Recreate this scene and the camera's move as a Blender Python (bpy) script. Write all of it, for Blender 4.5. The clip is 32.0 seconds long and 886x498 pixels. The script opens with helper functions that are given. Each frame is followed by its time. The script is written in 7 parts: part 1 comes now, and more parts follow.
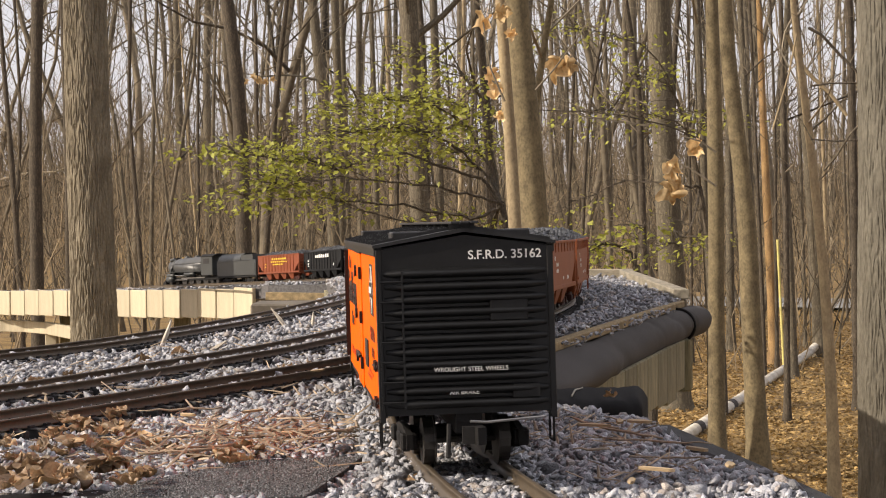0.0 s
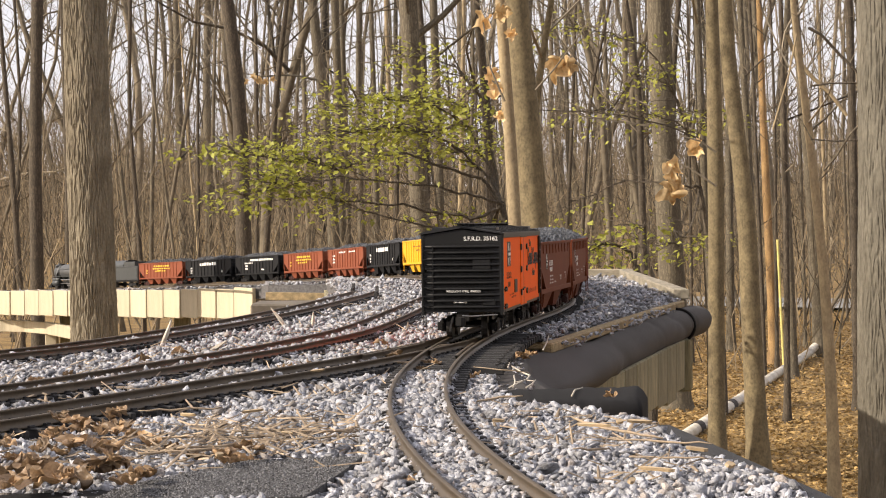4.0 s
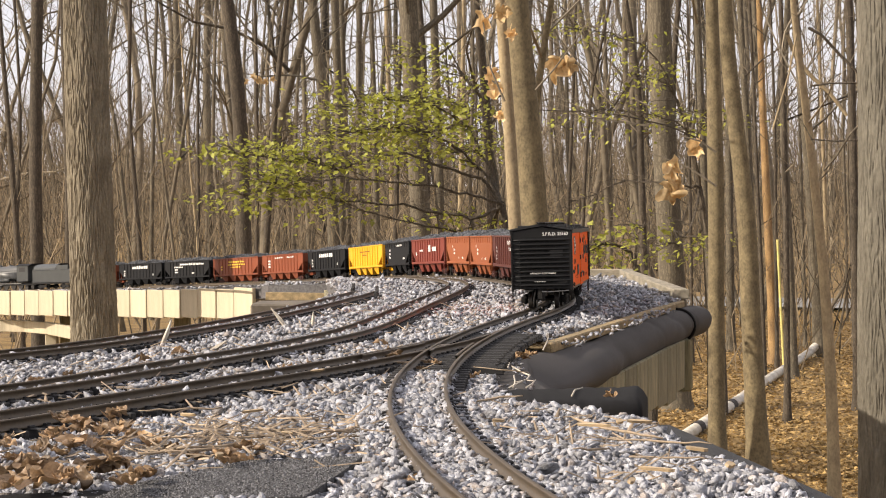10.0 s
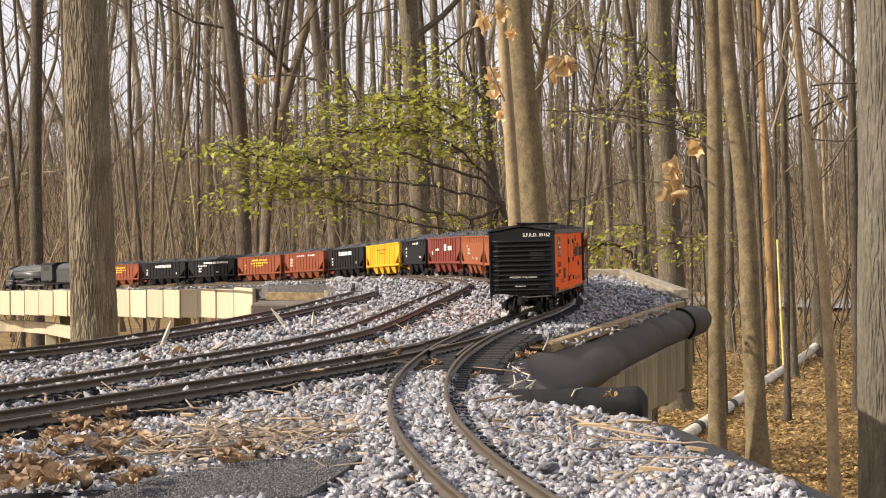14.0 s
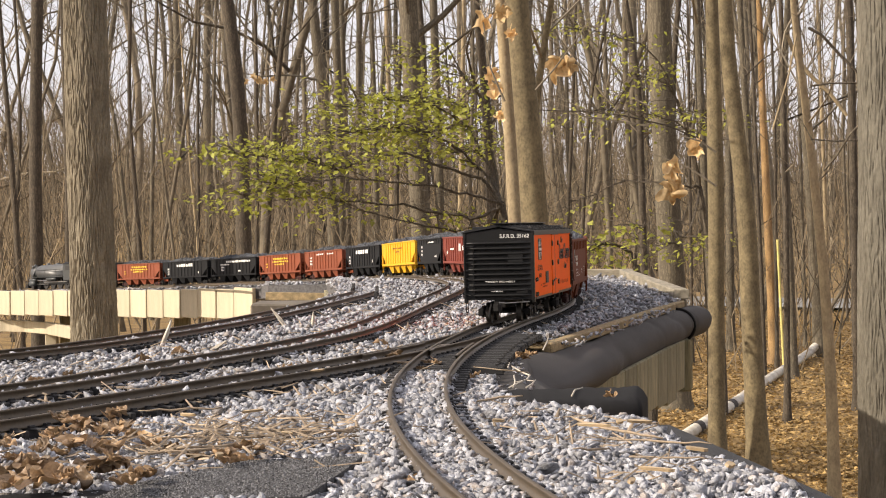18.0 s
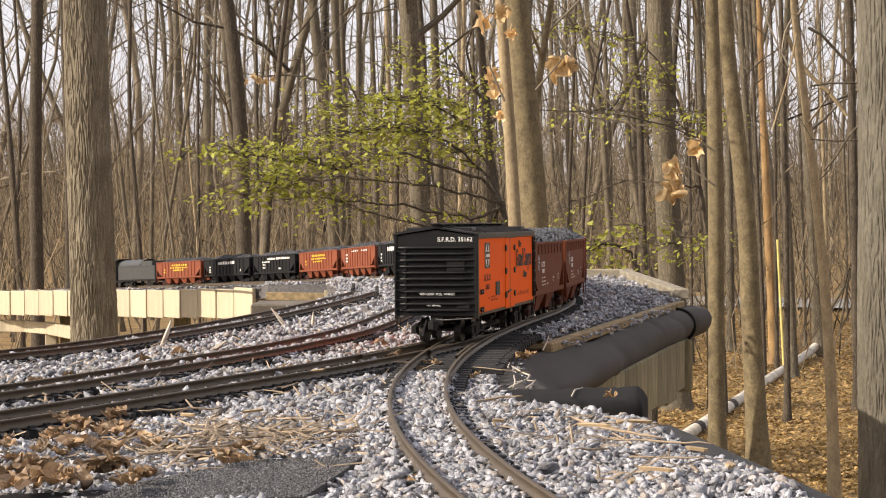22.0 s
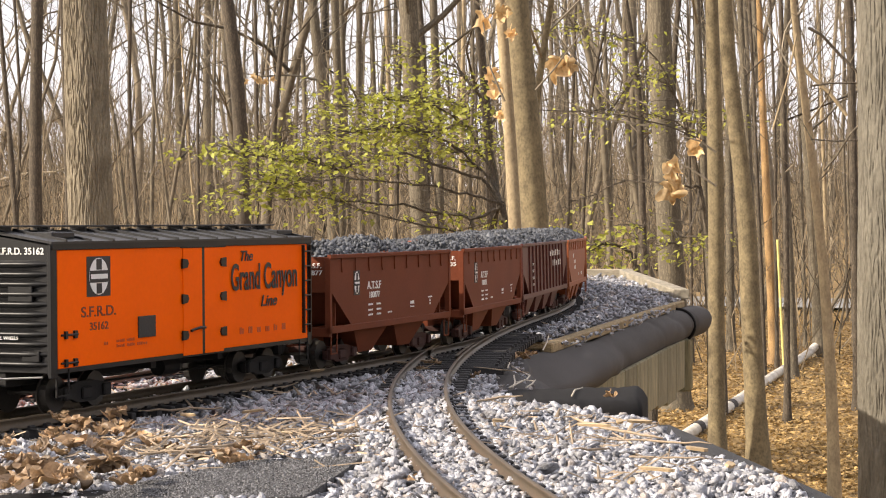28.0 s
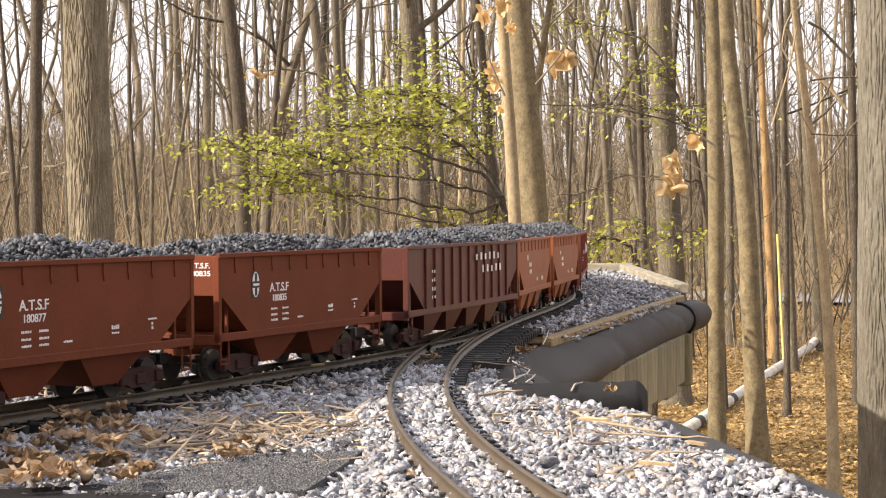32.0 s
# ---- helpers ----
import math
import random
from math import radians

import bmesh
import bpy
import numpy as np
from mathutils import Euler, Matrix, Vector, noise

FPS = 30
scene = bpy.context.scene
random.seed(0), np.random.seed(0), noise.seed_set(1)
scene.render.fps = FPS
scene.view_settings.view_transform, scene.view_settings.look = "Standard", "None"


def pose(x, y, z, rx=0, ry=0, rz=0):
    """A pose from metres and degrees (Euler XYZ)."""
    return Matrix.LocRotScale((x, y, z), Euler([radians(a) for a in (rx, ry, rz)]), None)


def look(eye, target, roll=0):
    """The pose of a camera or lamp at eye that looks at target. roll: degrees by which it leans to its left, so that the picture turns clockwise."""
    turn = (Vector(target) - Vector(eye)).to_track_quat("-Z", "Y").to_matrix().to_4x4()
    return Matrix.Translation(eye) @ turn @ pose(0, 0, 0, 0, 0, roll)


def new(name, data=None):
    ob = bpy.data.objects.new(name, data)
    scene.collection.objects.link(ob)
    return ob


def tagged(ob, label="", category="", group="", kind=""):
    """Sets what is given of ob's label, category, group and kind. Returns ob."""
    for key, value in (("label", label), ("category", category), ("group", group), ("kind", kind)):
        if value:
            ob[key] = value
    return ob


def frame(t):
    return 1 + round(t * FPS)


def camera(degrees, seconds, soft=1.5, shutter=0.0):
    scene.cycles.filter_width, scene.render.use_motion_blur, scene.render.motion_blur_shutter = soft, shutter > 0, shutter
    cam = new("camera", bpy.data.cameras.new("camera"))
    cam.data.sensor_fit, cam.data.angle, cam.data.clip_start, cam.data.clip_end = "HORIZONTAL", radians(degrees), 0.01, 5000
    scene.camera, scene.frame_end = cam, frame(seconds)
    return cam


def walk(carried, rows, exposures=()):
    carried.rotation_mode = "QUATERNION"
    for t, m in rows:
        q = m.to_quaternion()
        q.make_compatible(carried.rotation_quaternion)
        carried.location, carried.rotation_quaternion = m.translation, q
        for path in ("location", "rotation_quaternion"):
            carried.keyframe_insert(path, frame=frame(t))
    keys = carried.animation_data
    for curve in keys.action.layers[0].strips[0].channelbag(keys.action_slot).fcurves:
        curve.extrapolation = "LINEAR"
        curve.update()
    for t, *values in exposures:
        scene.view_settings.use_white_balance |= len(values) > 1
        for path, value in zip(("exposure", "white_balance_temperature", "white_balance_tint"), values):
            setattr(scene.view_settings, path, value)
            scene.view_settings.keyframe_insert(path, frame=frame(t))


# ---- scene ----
from collections import namedtuple

# ---------------------------------------------------------------- camera
cam = camera(26.78, 32.0, soft=1.1)
EYE = (0.0, 0.0, 0.1481)


def aim(pitch):
    return pose(*EYE, 90 + pitch, 0, 0) @ pose(0, 0, 0, 0, 0, -0.42)


walk(cam, [(0, aim(-0.848)), (30.4, aim(-0.848)), (31.0, aim(-0.866)), (31.5, aim(-0.913)), (32.0, aim(-1.02))],
     exposures=[(t, e, 6950, 11) for t, e in ((0, 0.12), (1.0, 0.27), (2.5, 0.38), (3.5, 0.37), (5.5, 0.33), (24.0, 0.30), (27.5, 0.66), (29.0, 0.78), (32.0, 0.86))])

# ---------------------------------------------------------------- light
SUN_EL, SUN_AZ = radians(31), radians(254)          # azimuth clockwise from +y
world = bpy.data.worlds.new("sky")
scene.world = world
world.use_nodes = True
wn = world.node_tree.nodes
sky = wn.new("ShaderNodeTexSky")
sky.sky_type, sky.sun_disc = "NISHITA", False
sky.sun_elevation, sky.sun_rotation = SUN_EL, SUN_AZ
sky.air_density, sky.dust_density, sky.ozone_density = 1.0, 4.0, 1.0
veil = wn.new("ShaderNodeMix")                      # thin bright cloud over the blue
veil.data_type = "RGBA"
veil.inputs[0].default_value, veil.inputs[7].default_value = 0.72, (7.8, 7.8, 8.7, 1)
world.node_tree.links.new(sky.outputs[0], veil.inputs[6])
world.node_tree.links.new(veil.outputs[2], wn["Background"].inputs[0])
wn["Background"].inputs[1].default_value = 0.117
sun = new("sun", bpy.data.lights.new("sun", "SUN"))
sun.data.energy, sun.data.angle, sun.data.color = 5.0, radians(0.8), (1.0, 0.91, 0.79)
to_sun = Vector((math.sin(SUN_AZ) * math.cos(SUN_EL), math.cos(SUN_AZ) * math.cos(SUN_EL), math.sin(SUN_EL)))
sun.matrix_world = look(to_sun * 50, (0, 0, 0))

# ---------------------------------------------------------------- materials
MATS = {}


def mat(name, color, rough=0.7, metal=0.0, vary=0.25, scale=40.0, fine=400.0, bump=0.3, dist=0.001, tint=None, rand=0.0, stretch=(1, 1, 1), spec=0.5, island=False):
    """A surface with colour variation at two scales, bump, and variation by piece."""
    m = bpy.data.materials.new(name)
    m.use_nodes = True
    n, l = m.node_tree.nodes, m.node_tree.links
    b = n["Principled BSDF"]
    b.inputs["Roughness"].default_value, b.inputs["Metallic"].default_value = rough, metal
    b.inputs["Specular IOR Level"].default_value = spec
    tc = n.new("ShaderNodeTexCoord")
    mp = n.new("ShaderNodeMapping")
    mp.inputs["Scale"].default_value = stretch
    l.new(tc.outputs["Object"], mp.inputs[0])
    big, small = n.new("ShaderNodeTexNoise"), n.new("ShaderNodeTexNoise")
    big.inputs["Scale"].default_value, small.inputs["Scale"].default_value = scale, fine
    big.inputs["Detail"].default_value, small.inputs["Detail"].default_value = 5, 3
    l.new(mp.outputs[0], big.inputs[0]), l.new(mp.outputs[0], small.inputs[0])
    ramp = n.new("ShaderNodeMapRange")
    ramp.inputs[1].default_value, ramp.inputs[2].default_value = 0.3, 0.7
    l.new(big.outputs[0], ramp.inputs[0])
    c1 = n.new("ShaderNodeMix")
    c1.data_type = "RGBA"
    t = tint or tuple(c * (1 - vary) for c in color)
    c1.inputs[6].default_value, c1.inputs[7].default_value = (*color, 1), (*t, 1)
    l.new(ramp.outputs[0], c1.inputs[0])
    c2 = n.new("ShaderNodeMix")
    c2.data_type, c2.blend_type = "RGBA", "MULTIPLY"
    c2.inputs[0].default_value = min(1.0, vary * 1.6)
    l.new(c1.outputs[2], c2.inputs[6]), l.new(small.outputs[0], c2.inputs[7])
    last = c2.outputs[2]
    gain = n.new("ShaderNodeHueSaturation")
    gain.inputs["Value"].default_value = 1 + 0.55 * min(1.0, vary * 1.6)
    l.new(last, gain.inputs["Color"])
    if rand:
        src = n.new("ShaderNodeNewGeometry").outputs["Random Per Island"] if island else n.new("ShaderNodeObjectInfo").outputs["Random"]
        mr = n.new("ShaderNodeMapRange")
        g0 = gain.inputs["Value"].default_value
        mr.inputs[3].default_value, mr.inputs[4].default_value = g0 * (1 - rand), g0 * (1 + rand)
        l.new(src, mr.inputs[0]), l.new(mr.outputs[0], gain.inputs["Value"])
    l.new(gain.outputs[0], b.inputs["Base Color"])
    bp = n.new("ShaderNodeBump")
    bp.inputs["Strength"].default_value, bp.inputs["Distance"].default_value = bump, dist
    l.new(small.outputs[0], bp.inputs["Height"]), l.new(bp.outputs[0], b.inputs["Normal"])
    MATS[name] = m
    return m


def bark(name, light, dark, plate=(45, 45, 16), rough=0.95, depth=0.004, crack=0.16):
    """Furrowed bark: long upright plates parted by dark cracks. plate: cells a metre across, across and up."""
    m = mat(name, light, rough, vary=0.35, scale=7, fine=150, bump=0.35, dist=0.0012)
    n, l = m.node_tree.nodes, m.node_tree.links
    tc = n.new("ShaderNodeTexCoord")
    warp = n.new("ShaderNodeTexNoise")
    warp.inputs["Scale"].default_value, warp.inputs["Detail"].default_value = plate[0] * 0.5, 3
    l.new(tc.outputs["Object"], warp.inputs[0])
    push = n.new("ShaderNodeVectorMath")
    push.operation = "MULTIPLY_ADD"
    push.inputs[1].default_value = (1.7 / plate[0], 1.7 / plate[1], 2.6 / plate[2])
    l.new(warp.outputs["Color"], push.inputs[0]), l.new(tc.outputs["Object"], push.inputs[2])
    mp = n.new("ShaderNodeMapping")
    mp.inputs["Scale"].default_value = plate
    l.new(push.outputs[0], mp.inputs[0])
    cell = n.new("ShaderNodeTexVoronoi")
    cell.feature = "DISTANCE_TO_EDGE"
    cell.inputs["Scale"].default_value = 1.0
    l.new(mp.outputs[0], cell.inputs["Vector"])
    mr = n.new("ShaderNodeMapRange")
    mr.inputs[1].default_value, mr.inputs[2].default_value = 0.0, crack
    mr.interpolation_type = "SMOOTHSTEP"
    l.new(cell.outputs["Distance"], mr.inputs[0])
    mix = n.new("ShaderNodeMix")
    mix.data_type = "RGBA"
    mix.inputs[6].default_value = (*dark, 1)
    b = n["Principled BSDF"]
    old = b.inputs["Base Color"].links[0].from_socket
    l.new(mr.outputs[0], mix.inputs[0]), l.new(old, mix.inputs[7]), l.new(mix.outputs[2], b.inputs["Base Color"])
    bp = n.new("ShaderNodeBump")
    bp.inputs["Strength"].default_value, bp.inputs["Distance"].default_value = 0.7, depth
    l.new(mr.outputs[0], bp.inputs["Height"])
    l.new(b.inputs["Normal"].links[0].from_socket, bp.inputs["Normal"])
    l.new(bp.outputs[0], b.inputs["Normal"])
    return m


stone = mat("stone", (0.49, 0.498, 0.54), 0.55, vary=0.45, scale=190, fine=700, bump=1.0, dist=0.0014, tint=(0.24, 0.243, 0.265), rand=0.5, island=True)


def some_tan(m, share, colour):
    """A share of the loose pieces, picked at random, leans to another colour."""
    n, l = m.node_tree.nodes, m.node_tree.links
    b = n["Principled BSDF"]
    old = b.inputs["Base Color"].links[0].from_socket
    times, part_, pick = n.new("ShaderNodeMath"), n.new("ShaderNodeMath"), n.new("ShaderNodeMath")
    times.operation, part_.operation, pick.operation = "MULTIPLY", "FRACT", "LESS_THAN"
    times.inputs[1].default_value, pick.inputs[1].default_value = 17.31, share
    l.new(n.new("ShaderNodeNewGeometry").outputs["Random Per Island"], times.inputs[0])
    l.new(times.outputs[0], part_.inputs[0]), l.new(part_.outputs[0], pick.inputs[0])
    mix = n.new("ShaderNodeMix")
    mix.data_type, mix.blend_type = "RGBA", "MULTIPLY"
    mix.inputs[7].default_value = (*colour, 1)
    l.new(pick.outputs[0], mix.inputs[0]), l.new(old, mix.inputs[6]), l.new(mix.outputs[2], b.inputs["Base Color"])


some_tan(stone, 0.13, (0.98, 0.86, 0.74))
mat("bed", (0.16, 0.155, 0.16), 0.95, vary=0.5, scale=90, fine=260, bump=0.8, dist=0.004)
mat("rail", (0.105, 0.079, 0.052), 0.5, metal=0.2, vary=0.3, scale=30, fine=300, bump=0.15, dist=0.0003)
mat("tie", (0.028, 0.027, 0.028), 0.75, vary=0.3, scale=50, fine=400, bump=0.5, dist=0.0006, stretch=(1, 8, 8), rand=0.3)
mat("tie_dark", (0.028, 0.027, 0.028), 0.75, vary=0.3, scale=50, fine=400, bump=0.5, dist=0.0006, rand=0.3, island=True)
mat("orange", (0.97, 0.130, 0.0015), 0.5, spec=0.07, vary=0.06, scale=20, fine=300, bump=0.05, dist=0.0003)
mat("black_paint", (0.0095, 0.0095, 0.010), 0.42, spec=0.36, vary=0.3, scale=30, fine=400, bump=0.1, dist=0.0003)
mat("roof_black", (0.017, 0.017, 0.019), 0.42, vary=0.35, scale=25, fine=300, bump=0.15, dist=0.0004)
mat("underframe", (0.012, 0.011, 0.011), 0.7, spec=0.3, vary=0.4, scale=50, fine=400, bump=0.3, dist=0.0005)
mat("truck_red", (0.055, 0.020, 0.016), 0.7, vary=0.35, scale=40, fine=300, bump=0.2, dist=0.0004, spec=0.3)
mat("boxcar_red", (0.162, 0.044, 0.021), 0.6, spec=0.12, vary=0.18, scale=18, fine=300, bump=0.1, dist=0.0003)
mat("maroon", (0.100, 0.026, 0.019), 0.5, spec=0.35, vary=0.2, scale=18, fine=300, bump=0.1, dist=0.0003)
mat("oxide_brown", (0.29, 0.082, 0.028), 0.55, spec=0.35, vary=0.16, scale=18, fine=300, bump=0.1, dist=0.0003)
mat("oxide_orange", (0.235, 0.062, 0.028), 0.55, spec=0.35, vary=0.16, scale=18, fine=300, bump=0.1, dist=0.0003)
mat("oxide_red", (0.20, 0.040, 0.026), 0.55, spec=0.35, vary=0.16, scale=18, fine=300, bump=0.1, dist=0.0003)
mat("yellow", (0.78, 0.40, 0.015), 0.5, vary=0.12, scale=18, fine=300, bump=0.1, dist=0.0003)
mat("hopper_black", (0.010, 0.0105, 0.012), 0.6, spec=0.22, vary=0.25, scale=18, fine=300, bump=0.1, dist=0.0003)
mat("loco_grey", (0.056, 0.060, 0.060), 0.45, vary=0.25, scale=18, fine=200, bump=0.1, dist=0.0003)
mat("loco_silver", (0.075, 0.076, 0.076), 0.42, vary=0.25, scale=18, fine=200, bump=0.1, dist=0.0003)
mat("coal", (0.108, 0.115, 0.130), 0.62, vary=0.35, scale=150, fine=700, bump=0.5, dist=0.001, rand=0.5, island=True, spec=0.4)
mat("white_ink", (0.78, 0.77, 0.75), 0.6, vary=0.05)
mat("yellow_ink", (0.75, 0.50, 0.05), 0.6, vary=0.05)
mat("black_ink", (0.022, 0.020, 0.020), 0.55, vary=0.1)
mat("faint_ink", (0.55, 0.075, 0.006), 0.6, vary=0.1)
mat("dark_ink", (0.16, 0.035, 0.012), 0.6, vary=0.1)
mat("steel", (0.42, 0.41, 0.40), 0.35, metal=0.9, vary=0.2, scale=60, fine=400, bump=0.1, dist=0.0003)
mat("wheel_steel", (0.06, 0.055, 0.05), 0.5, metal=0.5, vary=0.3, scale=60, fine=400, bump=0.1, dist=0.0003)
mat("litter_leaf", (0.49, 0.325, 0.12), 0.75, vary=0.4, scale=45, fine=260, bump=0.5, dist=0.001, tint=(0.20, 0.135, 0.065), rand=0.45, island=True)
mat("pale_board", (0.57, 0.50, 0.36), 0.8, vary=0.2, scale=6, fine=60, bump=0.2, dist=0.001, stretch=(6, 6, 0.7), rand=0.12)
mat("old_board", (0.34, 0.285, 0.175), 0.9, vary=0.45, scale=8, fine=90, bump=0.5, dist=0.002, tint=(0.12, 0.12, 0.07), stretch=(5, 5, 0.6), rand=0.2)
mat("grey_timber", (0.34, 0.30, 0.23), 0.9, vary=0.4, scale=12, fine=160, bump=0.5, dist=0.002, tint=(0.17, 0.15, 0.11), stretch=(1, 6, 6), rand=0.15)
mat("fabric", (0.058, 0.051, 0.048), 0.88, vary=0.3, scale=7, fine=900, bump=0.25, dist=0.0006)
mat("shingle", (0.115, 0.115, 0.12), 0.9, vary=0.62, scale=420, fine=700, tint=(0.03, 0.03, 0.032), bump=1.0, dist=0.0015)
mat("litter", (0.36, 0.235, 0.085), 0.95, vary=0.45, scale=4.0, fine=34, bump=0.8, dist=0.03, tint=(0.19, 0.118, 0.05))
mat("rubber", (0.012, 0.0115, 0.012), 0.9, spec=0.2, vary=0.3, scale=20, fine=300, bump=0.2, dist=0.0006)
mat("dry_leaf", (0.80, 0.60, 0.34), 0.6, vary=0.25, scale=30, fine=160, bump=0.4, dist=0.001, tint=(0.62, 0.42, 0.20), rand=0.25)
mat("leaf_brown", (0.44, 0.295, 0.165), 0.5, vary=0.45, scale=70, fine=420, bump=0.5, dist=0.0008, tint=(0.20, 0.118, 0.06), rand=0.5)
mat("granule", (0.14, 0.14, 0.148), 0.8, vary=0.3, scale=300, fine=900, rand=0.85, island=True)
mat("straw", (0.37, 0.283, 0.195), 0.75, vary=0.4, scale=40, fine=300, bump=0.2, dist=0.0005, rand=0.45, island=True)
mat("pvc", (0.70, 0.67, 0.61), 0.5, vary=0.25, scale=9, fine=60, bump=0.05, tint=(0.46, 0.41, 0.33))
mat("edge_wood", (0.36, 0.265, 0.145), 0.9, vary=0.45, scale=10, fine=140, bump=0.6, dist=0.002, tint=(0.15, 0.115, 0.06), stretch=(4, 0.8, 5), rand=0.2)
mat("slab_grey", (0.165, 0.142, 0.115), 0.9, vary=0.3, scale=12, fine=80, bump=0.4, dist=0.002)
mat("bleached", (0.60, 0.54, 0.45), 0.8, vary=0.3, scale=60, fine=400, bump=0.3, dist=0.0005)
mat("wood_chip", (0.40, 0.32, 0.225), 0.8, vary=0.3, scale=60, fine=400, bump=0.4, dist=0.0006, tint=(0.42, 0.29, 0.15), stretch=(0.5, 4, 4), rand=0.25)
mat("road_grey", (0.29, 0.285, 0.275), 0.9, vary=0.2, scale=2, fine=30, bump=0.3, dist=0.01)
mat("stake", (0.70, 0.62, 0.22), 0.6, vary=0.15)
mat("brass", (0.55, 0.36, 0.10), 0.4, metal=0.8, vary=0.2)
mat("bark_big", (0.265, 0.23, 0.168), 0.95, vary=0.45, scale=12, fine=150, bump=0.5, dist=0.0015, tint=(0.165, 0.138, 0.098), stretch=(1, 1, 0.5))
mat("bark_plated", (0.17, 0.155, 0.123), 0.95, vary=0.4, scale=9, fine=130, bump=0.4, dist=0.0015, tint=(0.10, 0.090, 0.070), stretch=(1, 1, 0.5))
bark("bark_grey", (0.205, 0.172, 0.122), (0.095, 0.08, 0.057), (55, 55, 10), crack=0.28, depth=0.002)
bark("bark_dark", (0.135, 0.108, 0.078), (0.055, 0.044, 0.032), (60, 60, 11), crack=0.3, depth=0.002)
mat("bark_smooth", (0.245, 0.193, 0.108), 0.9, vary=0.5, scale=26, fine=110, bump=0.3, dist=0.0012, tint=(0.14, 0.11, 0.064), stretch=(1.0, 1.0, 0.7))
mat("bark_pale", (0.40, 0.315, 0.19), 0.9, vary=0.4, scale=24, fine=110, bump=0.4, dist=0.002, tint=(0.26, 0.20, 0.125), stretch=(1, 1, 0.6))
mat("bark_tan", (0.50, 0.315, 0.135), 0.85, vary=0.55, scale=14, fine=120, bump=0.5, dist=0.003, tint=(0.24, 0.15, 0.075), stretch=(2, 2, 0.5))
mat("far_bark", (0.175, 0.145, 0.103), 0.95, vary=0.4, scale=3, fine=20, bump=0.3, dist=0.01, rand=0.75, island=True)
mat("twig", (0.19, 0.158, 0.115), 0.95, vary=0.3, scale=8, fine=60, bump=0.2, dist=0.001, rand=0.8, island=True)
mat("brush", (0.145, 0.112, 0.072), 0.95, vary=0.3, scale=8, fine=60, bump=0.2, dist=0.001, rand=0.75, island=True)
mat("young_leaf", (0.42, 0.43, 0.08), 0.55, vary=0.25, scale=15, fine=100, bump=0.1, dist=0.001, rand=0.4, island=True)


def glow_through(name, share):
    """Thin leaves let part of the light pass."""
    m = MATS[name]
    n, l = m.node_tree.nodes, m.node_tree.links
    b = n["Principled BSDF"]
    tr = n.new("ShaderNodeBsdfTranslucent")
    l.new(b.inputs["Base Color"].links[0].from_socket, tr.inputs[0])
    ms = n.new("ShaderNodeMixShader")
    ms.inputs[0].default_value = share
    l.new(b.outputs[0], ms.inputs[1]), l.new(tr.outputs[0], ms.inputs[2])
    l.new(ms.outputs[0], n["Material Output"].inputs[0])


glow_through("young_leaf", 0.45)
glow_through("dry_leaf", 0.25)
glow_through("leaf_brown", 0.2)
glow_through("litter_leaf", 0.2)


